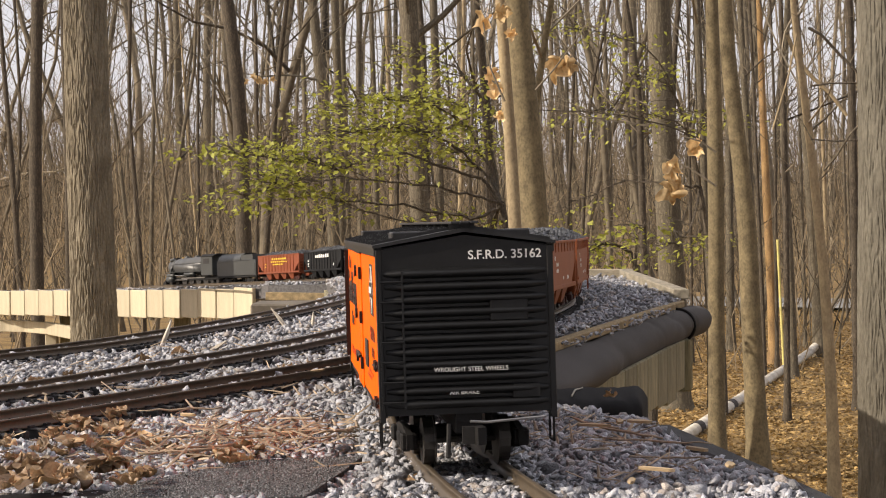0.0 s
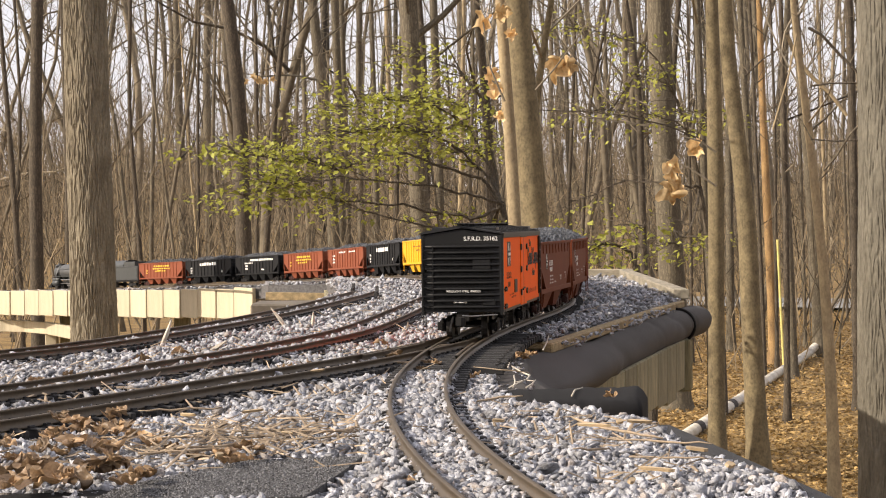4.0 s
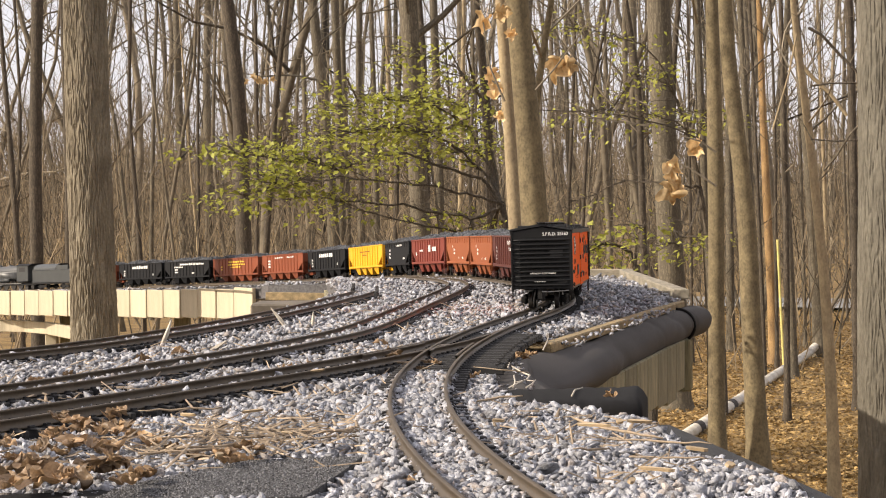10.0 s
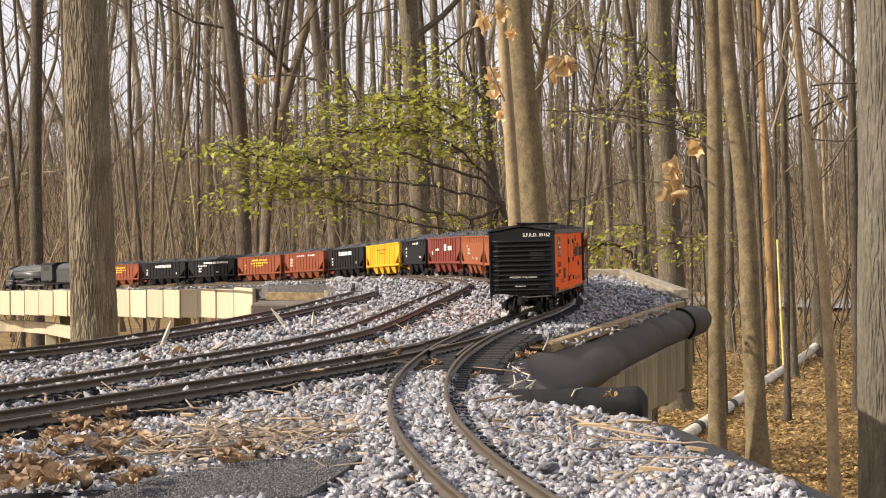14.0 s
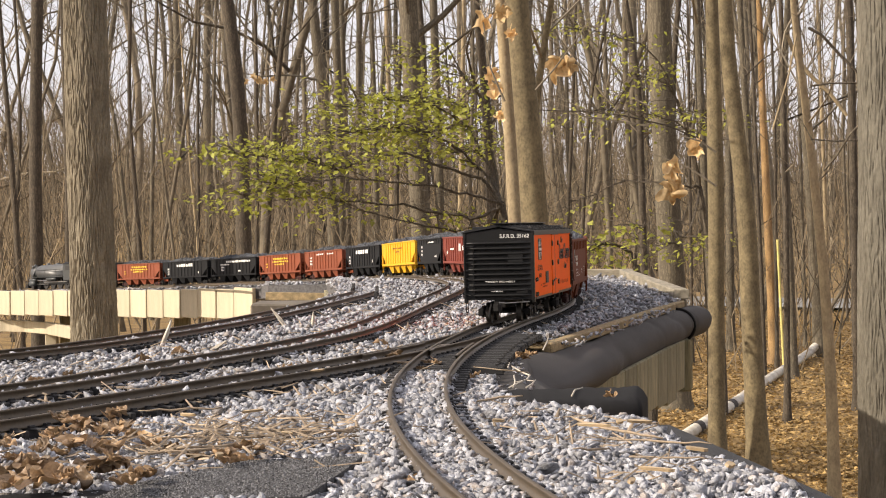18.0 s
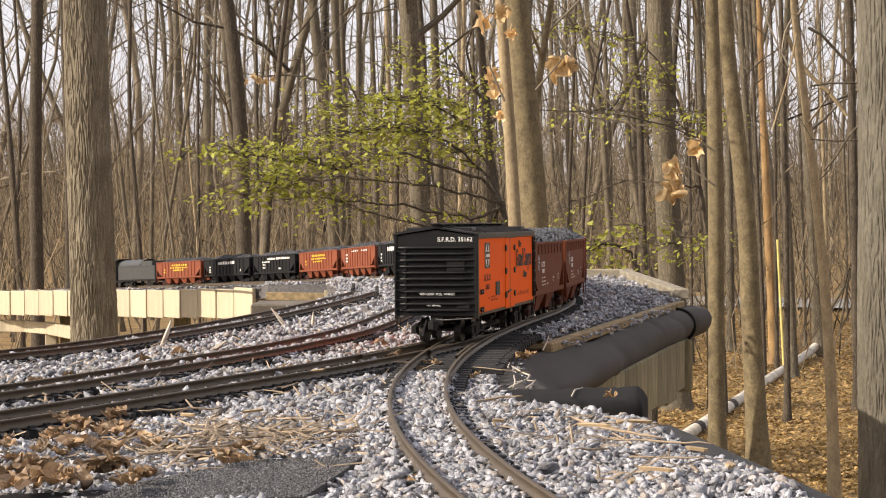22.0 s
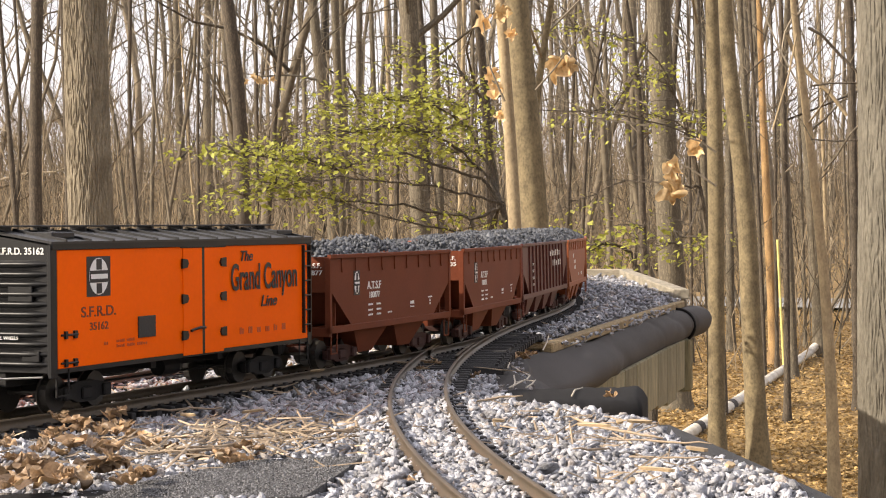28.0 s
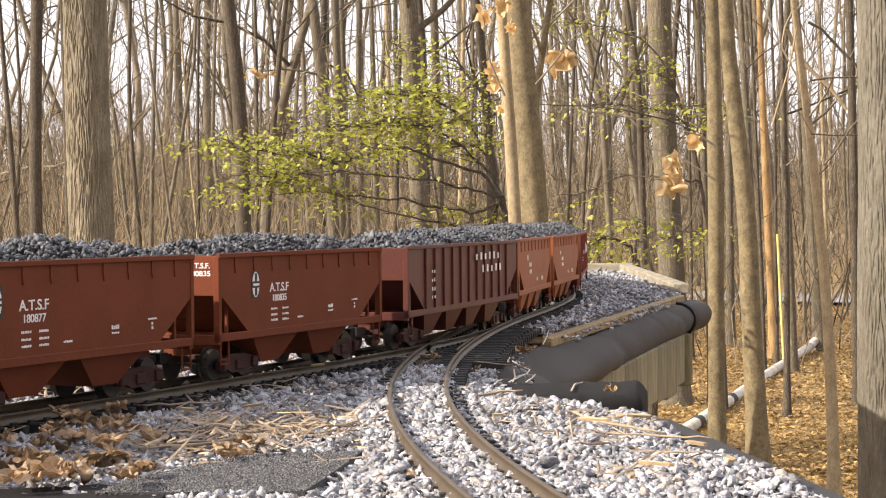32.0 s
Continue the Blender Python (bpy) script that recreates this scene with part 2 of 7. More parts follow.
# ---------------------------------------------------------------- mesh tools
class Shape:
    """Collects vertices and faces of one mesh."""

    def __init__(self):
        self.v, self.f = [], []

    def add(self, v, f):
        o = len(self.v)
        self.v += [tuple(p) for p in v]
        self.f += [tuple(i + o for i in q) for q in f]
        return self

    def box(self, x0, x1, y0, y1, z0, z1, c=0.0):
        """A box; c: width of a chamfer along all its edges."""
        if c <= 0:
            v = [(x, y, z) for x in (x0, x1) for y in (y0, y1) for z in (z0, z1)]
            return self.add(v, [(0, 1, 3, 2), (4, 6, 7, 5), (0, 4, 5, 1), (2, 3, 7, 6), (0, 2, 6, 4), (1, 5, 7, 3)])
        bm = bmesh.new()
        bmesh.ops.create_cube(bm, size=1)
        for p in bm.verts:
            p.co = ((x0 + x1) / 2 + p.co.x * (x1 - x0), (y0 + y1) / 2 + p.co.y * (y1 - y0), (z0 + z1) / 2 + p.co.z * (z1 - z0))
        bmesh.ops.bevel(bm, geom=bm.edges[:], offset=c, segments=1, affect="EDGES")
        bm.verts.index_update()
        self.add([p.co[:] for p in bm.verts], [[p.index for p in q.verts] for q in bm.faces])
        bm.free()
        return self

    def prism(self, poly, axis, a, b):
        """A polygon of (p, q) pushed along an axis from a to b: x takes (y, z), y takes (x, z), z takes (x, y)."""
        put = {"x": lambda p, q, t: (t, p, q), "y": lambda p, q, t: (p, t, q), "z": lambda p, q, t: (p, q, t)}[axis]
        n = len(poly)
        v = [put(p, q, a) for p, q in poly] + [put(p, q, b) for p, q in poly]
        f = [tuple(range(n - 1, -1, -1)), tuple(range(n, 2 * n))]
        f += [(i, (i + 1) % n, n + (i + 1) % n, n + i) for i in range(n)]
        return self.add(v, f)

    def tube(self, pts, rad, sides=6, caps=True):
        """A round bar along points; rad: one radius or one a point."""
        pts = [Vector(p) for p in pts]
        rad = rad if hasattr(rad, "__len__") else [rad] * len(pts)
        v, f = [], []
        side = None
        for i, p in enumerate(pts):
            d = (pts[min(i + 1, len(pts) - 1)] - pts[max(i - 1, 0)]).normalized()
            if side is None:
                side = d.orthogonal().normalized()
            side = (side - d * side.dot(d)).normalized()
            up = d.cross(side)
            for k in range(sides):
                a = 2 * math.pi * k / sides
                v.append(p + (side * math.cos(a) + up * math.sin(a)) * rad[i])
        for i in range(len(pts) - 1):
            for k in range(sides):
                j = (k + 1) % sides
                f.append((i * sides + k, i * sides + j, (i + 1) * sides + j, (i + 1) * sides + k))
        if caps:
            f += [tuple(range(sides - 1, -1, -1)), tuple(range((len(pts) - 1) * sides, len(pts) * sides))]
        return self.add(v, f)

    def mesh(self, name, material, smooth=False):
        me = bpy.data.meshes.new(name)
        me.from_pydata(self.v, [], self.f)
        me.materials.append(MATS[material])
        if smooth:
            me.polygons.foreach_set("use_smooth", [True] * len(me.polygons))
        me.update()
        return me


def part(name, shape, material, parent=None, label="", smooth=False, m=None):
    """One mesh object under a thing or a part (or a thing of its own)."""
    data = shape.mesh(name, material, smooth) if isinstance(shape, Shape) else shape
    ob = new(name, data)
    ob.parent = parent
    if m is not None:
        ob.matrix_basis = m
    if label:
        ob["label"] = label
    return ob


def empty(name, label, category, group="", m=None, kind=""):
    ob = new(name)
    ob.empty_display_size = 0.02
    if m is not None:
        ob.matrix_basis = m
    return tagged(ob, label, category, group, kind)


def big_mesh(name, v, f, material, smooth=False):
    """One mesh from arrays of vertices (n, 3) and equal-sided faces (m, k)."""
    me = bpy.data.meshes.new(name)
    k = f.shape[1]
    me.vertices.add(len(v)), me.loops.add(f.size), me.polygons.add(len(f))
    me.vertices.foreach_set("co", v.astype(np.float32).ravel())
    me.loops.foreach_set("vertex_index", f.astype(np.int32).ravel())
    me.polygons.foreach_set("loop_start", np.arange(0, f.size, k, dtype=np.int32))
    me.polygons.foreach_set("loop_total", np.full(len(f), k, dtype=np.int32))
    me.update(calc_edges=True)
    me.materials.append(MATS[material])
    if smooth:
        me.polygons.foreach_set("use_smooth", [True] * len(f))
    return me


def scatter(name, bases, pos, size, material, rng, flat=1.0, yaw_only=False):
    """Many small pieces at pos (n, 3): each a random turn of one of the base shapes."""
    vs, fs, off = [], [], 0
    pick = rng.integers(0, len(bases), len(pos))
    for b, (bv, bf) in enumerate(bases):
        sel = pick == b
        n = int(sel.sum())
        if not n:
            continue
        if yaw_only:
            a = rng.uniform(0, 2 * np.pi, n)
            q = np.zeros((n, 3, 3))
            q[:, 0, 0], q[:, 0, 1], q[:, 1, 0], q[:, 1, 1], q[:, 2, 2] = np.cos(a), -np.sin(a), np.sin(a), np.cos(a), 1
        else:
            g = rng.normal(size=(n, 4))
            g /= np.linalg.norm(g, axis=1)[:, None]
            w, x, y, z = g.T
            q = np.stack([np.stack([1 - 2 * (y * y + z * z), 2 * (x * y - z * w), 2 * (x * z + y * w)], -1),
                          np.stack([2 * (x * y + z * w), 1 - 2 * (x * x + z * z), 2 * (y * z - x * w)], -1),
                          np.stack([2 * (x * z - y * w), 2 * (y * z + x * w), 1 - 2 * (x * x + y * y)], -1)], 1)
        p = np.einsum("nij,kj->nki", q, bv) * size[sel][:, None, None]
        p[:, :, 2] *= flat
        p += pos[sel][:, None, :]
        vs.append(p.reshape(-1, 3))
        fs.append((bf[None] + (np.arange(n) * len(bv))[:, None, None] + off).reshape(-1, bf.shape[1]))
        off += n * len(bv)
    return big_mesh(name, np.concatenate(vs), np.concatenate(fs), material)


def stone_bases(rng, count=8):
    """Broken stones with flat faces."""
    out = []
    for _ in range(count):
        bm = bmesh.new()
        k = int(rng.integers(8, 13))
        dirs = rng.normal(size=(k, 3))
        dirs /= np.linalg.norm(dirs, axis=1)[:, None]
        for d in dirs * rng.uniform((1.0, 0.65, 0.35), (1.35, 0.95, 0.7)) * rng.uniform(0.8, 1.2, (k, 1)):
            bm.verts.new(d * 0.5)
        hull = bmesh.ops.convex_hull(bm, input=bm.verts[:])
        bmesh.ops.delete(bm, geom=[g for g in hull["geom_interior"] if isinstance(g, bmesh.types.BMVert)], context="VERTS")
        bmesh.ops.triangulate(bm, faces=bm.faces[:])
        bm.verts.index_update()
        out.append((np.array([p.co[:] for p in bm.verts]), np.array([[p.index for p in q.verts] for q in bm.faces])))
        bm.free()
    return out


def inside(x, y, poly):
    """Which of the points lie in a polygon of the plan."""
    r = np.zeros(len(x), bool)
    for (ax, ay), (bx, by) in zip(poly, poly[1:] + poly[:1]):
        if ay != by:
            r ^= ((ay > y) != (by > y)) & (x < (bx - ax) * (y - ay) / (by - ay) + ax)
    return r


# ---------------------------------------------------------------- the railway line
HEAD_S = [-1.152, -0.768, -0.384, 0.0, 0.384, 0.768, 1.152, 1.536, 1.92, 2.304, 2.688, 3.072, 3.456, 4.416, 5.376, 6.336, 7.296, 8.256, 9.216, 10.176, 11.136, 12.096, 13.056]
HEAD_A = [0.652, 0.569, 0.486, 0.405, 0.405, 0.308, 0.165, 0.205, 0.145, 0.057, -0.039, -0.1, -0.127, -0.215, -0.285, -0.411, -0.556, -0.597, -0.703, -0.814, -0.929, -1.044, -1.159]
SPUR_S = [-1.344, -1.056, -0.768, -0.48, -0.192, 0.096, 0.384, 0.672, 0.96, 1.248, 1.536]
SPUR_A = [-0.448, -0.354, -0.26, -0.173, -0.104, -0.028, 0.04, 0.094, 0.138, 0.175, 0.205]
RISE_S = [-1.152, 0.48, 1.92, 2.88, 4.32, 5.76, 7.68, 9.6, 12.48]
RISE_Z = [0.004, 0.0, -0.001, 0.0, -0.0138, -0.0699, -0.1486, -0.215, -0.3145]
JOIN = 1.536
STEP = 0.01
ms = np.arange(-1.15, 13.0, STEP)
mh = np.interp(ms, HEAD_S, HEAD_A)
mx, my = np.cumsum(np.sin(mh)) * STEP, np.cumsum(np.cos(mh)) * STEP
i0 = int(round(1.15 / STEP))
mx, my = mx - mx[i0] - 0.3123, my - my[i0] + 1.4976
rs = np.linspace(-1.2, 12.5, 60)
rz = np.interp(rs, RISE_S, RISE_Z)
rz = np.convolve(np.pad(rz, 2, mode="edge"), np.ones(5) / 5, "valid")
mz = np.interp(ms, rs, rz)
ss = np.arange(-1.34, JOIN + 1e-6, STEP)
sh = np.interp(ss, SPUR_S, SPUR_A)
sx, sy = np.cumsum(np.sin(sh)) * STEP, np.cumsum(np.cos(sh)) * STEP
sx, sy = sx - sx[-1] + np.interp(JOIN, ms, mx), sy - sy[-1] + np.interp(JOIN, ms, my)


def at(s, spur=False):
    """The track's middle at rail-head height, s metres along."""
    if spur and s < JOIN:
        return Vector((np.interp(s, ss, sx), np.interp(s, ss, sy), np.interp(s, ms, mz)))
    return Vector((np.interp(s, ms, mx), np.interp(s, ms, my), np.interp(s, ms, mz)))


def car_pose(s, wheelbase, spur=False):
    """The pose of a vehicle whose middle is at s: x along it, on its two bogies."""
    a, b = at(s - wheelbase / 2, spur), at(s + wheelbase / 2, spur)
    x = (b - a).normalized()
    y = Vector((0, 0, 1)).cross(x).normalized()
    m = Matrix((x, y, x.cross(y))).transposed().to_4x4()
    m.translation = (a + b) / 2
    cant = np.interp(s, [-0.5, 0.1, 0.6], [0.027, 0.02, 0.0]) if spur else 0.0
    cant += np.interp(s, [1.0, 1.4, 2.3, 3.0], [0.0, 0.016, 0.016, 0.0])
    return m @ Matrix.Rotation(-cant, 4, "X")


def bed_z(y):
    """Height of the bed of stones, which falls away with the far track."""
    return np.interp(y, [0, 4.9, 5.63, 6.38, 7.11, 7.82, 8.5, 9.14, 9.77, 10.35, 10.9, 12], [0, -0.004, -0.014, -0.04, -0.07, -0.1, -0.133, -0.162, -0.188, -0.215, -0.242, -0.29]) - 0.0145

def seen(px, py, d):
    """The place that lies d metres ahead in the direction (px, py) of the view."""
    return ((px - 784) / 3293 * d, d, 0.148 + (392 - py + (784 - px) * 0.0073) / 3293 * d)


def on_bed(px, py, z=-0.0085):
    """The place on the bed of stones in the direction (px, py) of the view."""
    d = (0.148 - z) * 3293 / (py - 392 - (784 - px) * 0.0073)
    return (px - 784) / 3293 * d, d, z


# ---------------------------------------------------------------- ground and raised bed
GROUND = -1.1


def ground_z(x, y):
    return GROUND + 0.02 * np.sin(x * 0.7 + 1) * np.cos(y * 0.5) + 0.012 * np.sin(x * 1.9) * np.sin(y * 1.3) + np.clip(y - 45, 0, 120) * 0.037 + np.clip(-x - 3, 0, 60) * 0.02


def build_ground():
    r = np.concatenate([np.linspace(-6, 40, 116), np.linspace(41, 160, 40), [260, 700, 2500]])
    c = np.concatenate([[-2500, -600, -200], np.linspace(-90, -16, 30), np.linspace(-15, 15, 90), np.linspace(16, 90, 30), [200, 600, 2500]])
    X, Y = np.meshgrid(c, r)
    Z = ground_z(X, Y)
    v = np.stack([X, Y, Z], -1).reshape(-1, 3)
    n = len(c)
    i = (np.arange(len(r) - 1)[:, None] * n + np.arange(n - 1)[None]).ravel()
    f = np.stack([i, i + 1, i + n + 1, i + n], -1)
    tagged(new("ground", big_mesh("ground", v, f, "litter", True)), "forest floor covered in brown fallen leaves", "ground", kind="structure")
    # leaf litter where the floor is in view
    rng = np.random.default_rng(3)
    n = 46000
    y = 6.5 + rng.uniform(0, 1, n) ** 1.6 * 22
    x = y * rng.uniform(0.10, 0.27, n) + rng.normal(0, 0.2, n)
    z = ground_z(x, y) + rng.uniform(0.004, 0.03, n)
    tagged(new("leaf_litter", scatter("leaf_litter", leaf_bases(rng), np.stack([x, y, z], -1), rng.uniform(0.022, 0.046, n), "litter_leaf", rng, flat=0.5)),
           "thick layer of dry tan fallen leaves", "leaf litter", kind="stuff")
    road = Shape()
    pts = [(3.2, 26.6), (6, 25.0), (12, 23.8), (24, 23), (60, 22)]
    for (ax, ay), (bx, by) in zip(pts, pts[1:]):
        k = 2.6
        road.add([(ax, ay, GROUND + 0.03), (bx, by, GROUND + 0.03), (bx, by + k, GROUND + 0.06), (ax, ay + k, GROUND + 0.06)], [(0, 1, 2, 3)])
    tagged(part("road", road, "road_grey"), "pale grey gravel drive beyond the trees", "road", kind="structure")


def leaf_bases(rng, count=5):
    """Curled dry leaves: a bent, lobed blade of a few facets."""
    out = []
    for _ in range(count):
        n = 9
        v = [(0, 0, 0)]
        for k in range(n):
            a = 2 * math.pi * k / n
            r = 0.5 * (1.0 if k % 2 == 0 else 0.62) * rng.uniform(0.8, 1.15)
            p = (r * math.cos(a), 0.7 * r * math.sin(a))
            v.append((p[0], p[1], rng.uniform(0.15, 0.5) * (p[0] ** 2 + 1.6 * p[1] ** 2) * 2))
        out.append((np.array(v), np.array([(0, 1 + k, 1 + (k + 1) % n) for k in range(n)])))
    return out


DECK = [(0.30, 0.55), (0.235, 0.95), (0.208, 1.116), (0.185, 1.25), (0.165, 1.40), (0.16, 1.52), (0.07, 1.62), (0.05, 1.85), (0.06, 2.2), (0.095, 2.56), (0.135, 2.57), (0.31, 3.22), (0.495, 3.87), (0.51, 4.33),
        (0.535, 5.5), (0.48, 6.0), (0.25, 6.5), (0.02, 7.15), (-0.28, 7.85), (-0.63, 8.55), (-1.08, 9.25), (-1.53, 9.9), (-2.1, 10.5), (-2.9, 11.2), (-3.5, 11.0),
        (-2.40, 10.12), (-1.73, 9.29), (-1.16, 8.53), (-0.77, 7.85), (-0.66, 7.0), (-0.43, 6.85), (-0.36, 6.0), (-0.31, 5.2), (-0.25, 4.4), (-0.272, 3.6), (-0.352, 3.02), (-0.508, 2.33), (-0.66, 2.0), (-0.80, 1.75), (-1.05, 1.5), (-1.25, 0.55)]


def build_deck():
    bm = bmesh.new()
    top = [bm.verts.new((x, y, float(bed_z(y)) - 0.006)) for x, y in DECK]
    face = bm.faces.new(top)
    low = bmesh.ops.extrude_face_region(bm, geom=[face])
    for e in low["geom"]:
        if isinstance(e, bmesh.types.BMVert):
            e.co.z -= 0.05
    bmesh.ops.triangulate(bm, faces=bm.faces[:])
    bmesh.ops.recalc_face_normals(bm, faces=bm.faces[:])
    me = bpy.data.meshes.new("ballast_bed")
    bm.to_mesh(me)
    bm.free()
    me.materials.append(MATS["bed"])
    frame_ = empty("trestle", "plain timber posts carrying the raised bed", "trestle", kind="structure")
    for x, y in ((-0.9, 0.75), (0.12, 0.75), (-0.6, 1.7), (-0.05, 2.1), (-0.25, 3.2), (0.15, 3.4), (-0.15, 4.6), (0.35, 4.6), (-0.2, 6.0), (0.3, 6.0), (-0.5, 7.6), (-1.25, 8.9), (-2.0, 9.9)):
        part("post", Shape().box(x - 0.035, x + 0.035, y - 0.035, y + 0.035, GROUND - 0.1, float(bed_z(y)) - 0.05, 0.003), "old_board", frame_)
    tagged(new("ballast_bed", me), "raised garden railway bed of grey crushed stone", "track bed", kind="structure")


def build_stones():
    rng = np.random.default_rng(11)
    bases = stone_bases(rng, 9)
    px_, py_, size = [], [], []
    for y0, y1, per, sz in ((0.85, 1.7, 64000, 0.0072), (1.7, 3.0, 32000, 0.0084), (3.0, 5.2, 15000, 0.0098), (5.2, 11, 3600, 0.015)):
        n = int((y1 - y0) * 1.6 * per * (1.0 if y1 < 6 else 1.6))
        y = rng.uniform(y0, y1, n)
        x = rng.uniform(-0.26, 0.26, n) * y + rng.uniform(-0.1, 0.1, n)
        ok = inside(x, y, DECK) & (np.abs(x) < 0.262 * y + 0.06) & ~inside(x, y, PAD)
        px_.append(x[ok]), py_.append(y[ok]), size.append(np.full(ok.sum(), sz) * np.exp(rng.normal(0, 0.27, ok.sum())))
    x, y, s = np.concatenate(px_), np.concatenate(py_), np.concatenate(size)
    z = bed_z(y) + rng.uniform(-0.5, 0.38, len(x)) * s
    z += 0.004 * np.sin(x * 31 + 2) * np.sin(y * 23)
    near, spur = near_line(x, y, (LOOP, SIDING, MAIN[:600])), near_line(x, y, (SPUR,))
    z = np.where(near < 0.045, np.minimum(z, bed_z(y) + 0.0068 - 0.22 * s), z)
    z = np.where(near < 0.0185, bed_z(y) + 0.0085 + rng.uniform(-0.75, 0.05, len(x)) * s, z)
    z = np.where((near < 0.06) & (near >= 0.045), z - 0.001, z)
    z = np.where((spur < 0.022) & (y < 2.0) | (spur < 0.030) & (y < 1.93), bed_z(y) + 0.0078 + rng.uniform(-0.5, 0.15, len(x)) * s, z)
    z = np.where((spur >= 0.030) & (spur < 0.05) & (y < 1.78), bed_z(y) + 0.0062 + rng.uniform(-0.5, 0.25, len(x)) * s, z)
    outer = x > np.interp(y, SPUR[:, 1], SPUR[:, 0]) + 0.026
    z = np.where(outer & (spur < 0.046) & (y < 1.72), bed_z(y) + 0.0062 + rng.uniform(-0.6, 0.05, len(x)) * s, z)
    z = np.where((spur < 0.06) & (y >= 1.72) & ((y >= 1.93) | (spur >= 0.030)) & (y < 2.6), np.minimum(z, bed_z(y) + 0.0035 - 0.4 * s), z)
    # strays along the edge timber
    n = 90
    u = rng.uniform(0.02, 0.75, n)
    x = np.concatenate([x, 0.162 + 0.352 * u + rng.normal(0, 0.007, n)])
    y = np.concatenate([y, 2.545 + 1.315 * u])
    s = np.concatenate([s, rng.uniform(0.006, 0.013, n)])
    z = np.concatenate([z, -0.024 + rng.uniform(-0.003, 0.004, n)])
    n = 110
    x = np.concatenate([x, rng.uniform(0.05, 0.095, n)])
    y = np.concatenate([y, rng.uniform(1.70, 2.5, n)])
    s = np.concatenate([s, rng.uniform(0.004, 0.009, n)])
    z = np.concatenate([z, np.full(n, -0.0255)])
    tagged(new("ballast_stones", scatter("ballast_stones", bases, np.stack([x, y, z], -1), s, "stone", rng, flat=0.8)), "loose grey and white crushed stone ballast", "gravel", kind="stuff")


# side tracks, by their middle lines
def bend(points, step=0.02):
    """A smooth line through a few points of the plan, at even steps."""
    p = np.array(points, float)
    q = [p[0]]
    for i in range(len(p) - 1):
        a, b, c, d = p[max(i - 1, 0)], p[i], p[i + 1], p[min(i + 2, len(p) - 1)]
        for t in np.linspace(0, 1, 24)[1:]:
            q.append(0.5 * (2 * b + (c - a) * t + (2 * a - 5 * b + 4 * c - d) * t * t + (3 * b - a - 3 * c + d) * t ** 3))
    q = np.array(q)
    l = np.concatenate([[0], np.cumsum(np.hypot(*np.diff(q, axis=0).T))])
    u = np.arange(0, l[-1], step)
    return np.stack([np.interp(u, l, q[:, 0]), np.interp(u, l, q[:, 1])], -1)


LOOP = bend([(-0.86, 0.96), (-0.62, 1.29), (-0.405, 1.70), (-0.334, 1.88), (-0.25, 2.135), (-0.188, 2.345), (-0.118, 2.70), (-0.047, 3.45), (0.018, 4.18), (0.036, 4.62), (0.0, 5.05), (-0.07, 5.45), (-0.2, 6.0), (-0.4, 6.75), (-0.62, 7.4), (-1.0, 8.1), (-1.4, 8.72)])
SIDING = bend([(-1.05, 1.45), (-0.76, 1.75), (-0.522, 2.19), (-0.43, 2.43), (-0.333, 2.85), (-0.264, 3.28), (-0.2, 3.82), (-0.172, 4.12)])
MAIN = np.stack([mx, my], -1)[::2]
SPUR = np.stack([sx, sy], -1)[::2]


def near_line(x, y, lines):
    """Distance of points of the plan to the nearest of some tracks."""
    d = np.full(len(x), 9.0)
    for line in lines:
        for px_, py_ in line:
            d = np.minimum(d, np.hypot(x - px_, y - py_))
    return d


RAIL = [(-0.0013, -0.0018), (-0.0016, -0.0003), (-0.0012, 0.0), (0.0012, 0.0), (0.0016, -0.0003), (0.0013, -0.0018), (0.0006, -0.0024), (0.0006, -0.0062), (0.0032, -0.0076), (0.0032, -0.0084), (-0.0032, -0.0084), (-0.0032, -0.0076), (-0.0006, -0.0062), (-0.0006, -0.0024)]
GAUGE = 0.048


def rail_bar(line, z, offset):
    """One rail along a line of the plan."""
    d = np.gradient(line, axis=0)
    d /= np.linalg.norm(d, axis=1)[:, None]
    n = np.stack([-d[:, 1], d[:, 0]], -1)
    k = len(RAIL)
    v = np.concatenate([[(p[0] + m[0] * (a + offset), p[1] + m[1] * (a + offset), h + b) for a, b in RAIL] for p, m, h in zip(line, n, z)])
    i = np.arange(len(line) - 1)[:, None] * k
    j = np.arange(k)[None]
    f = np.stack([i + j, i + (j + 1) % k, i + k + (j + 1) % k, i + k + j], -1).reshape(-1, 4)
    return v, f


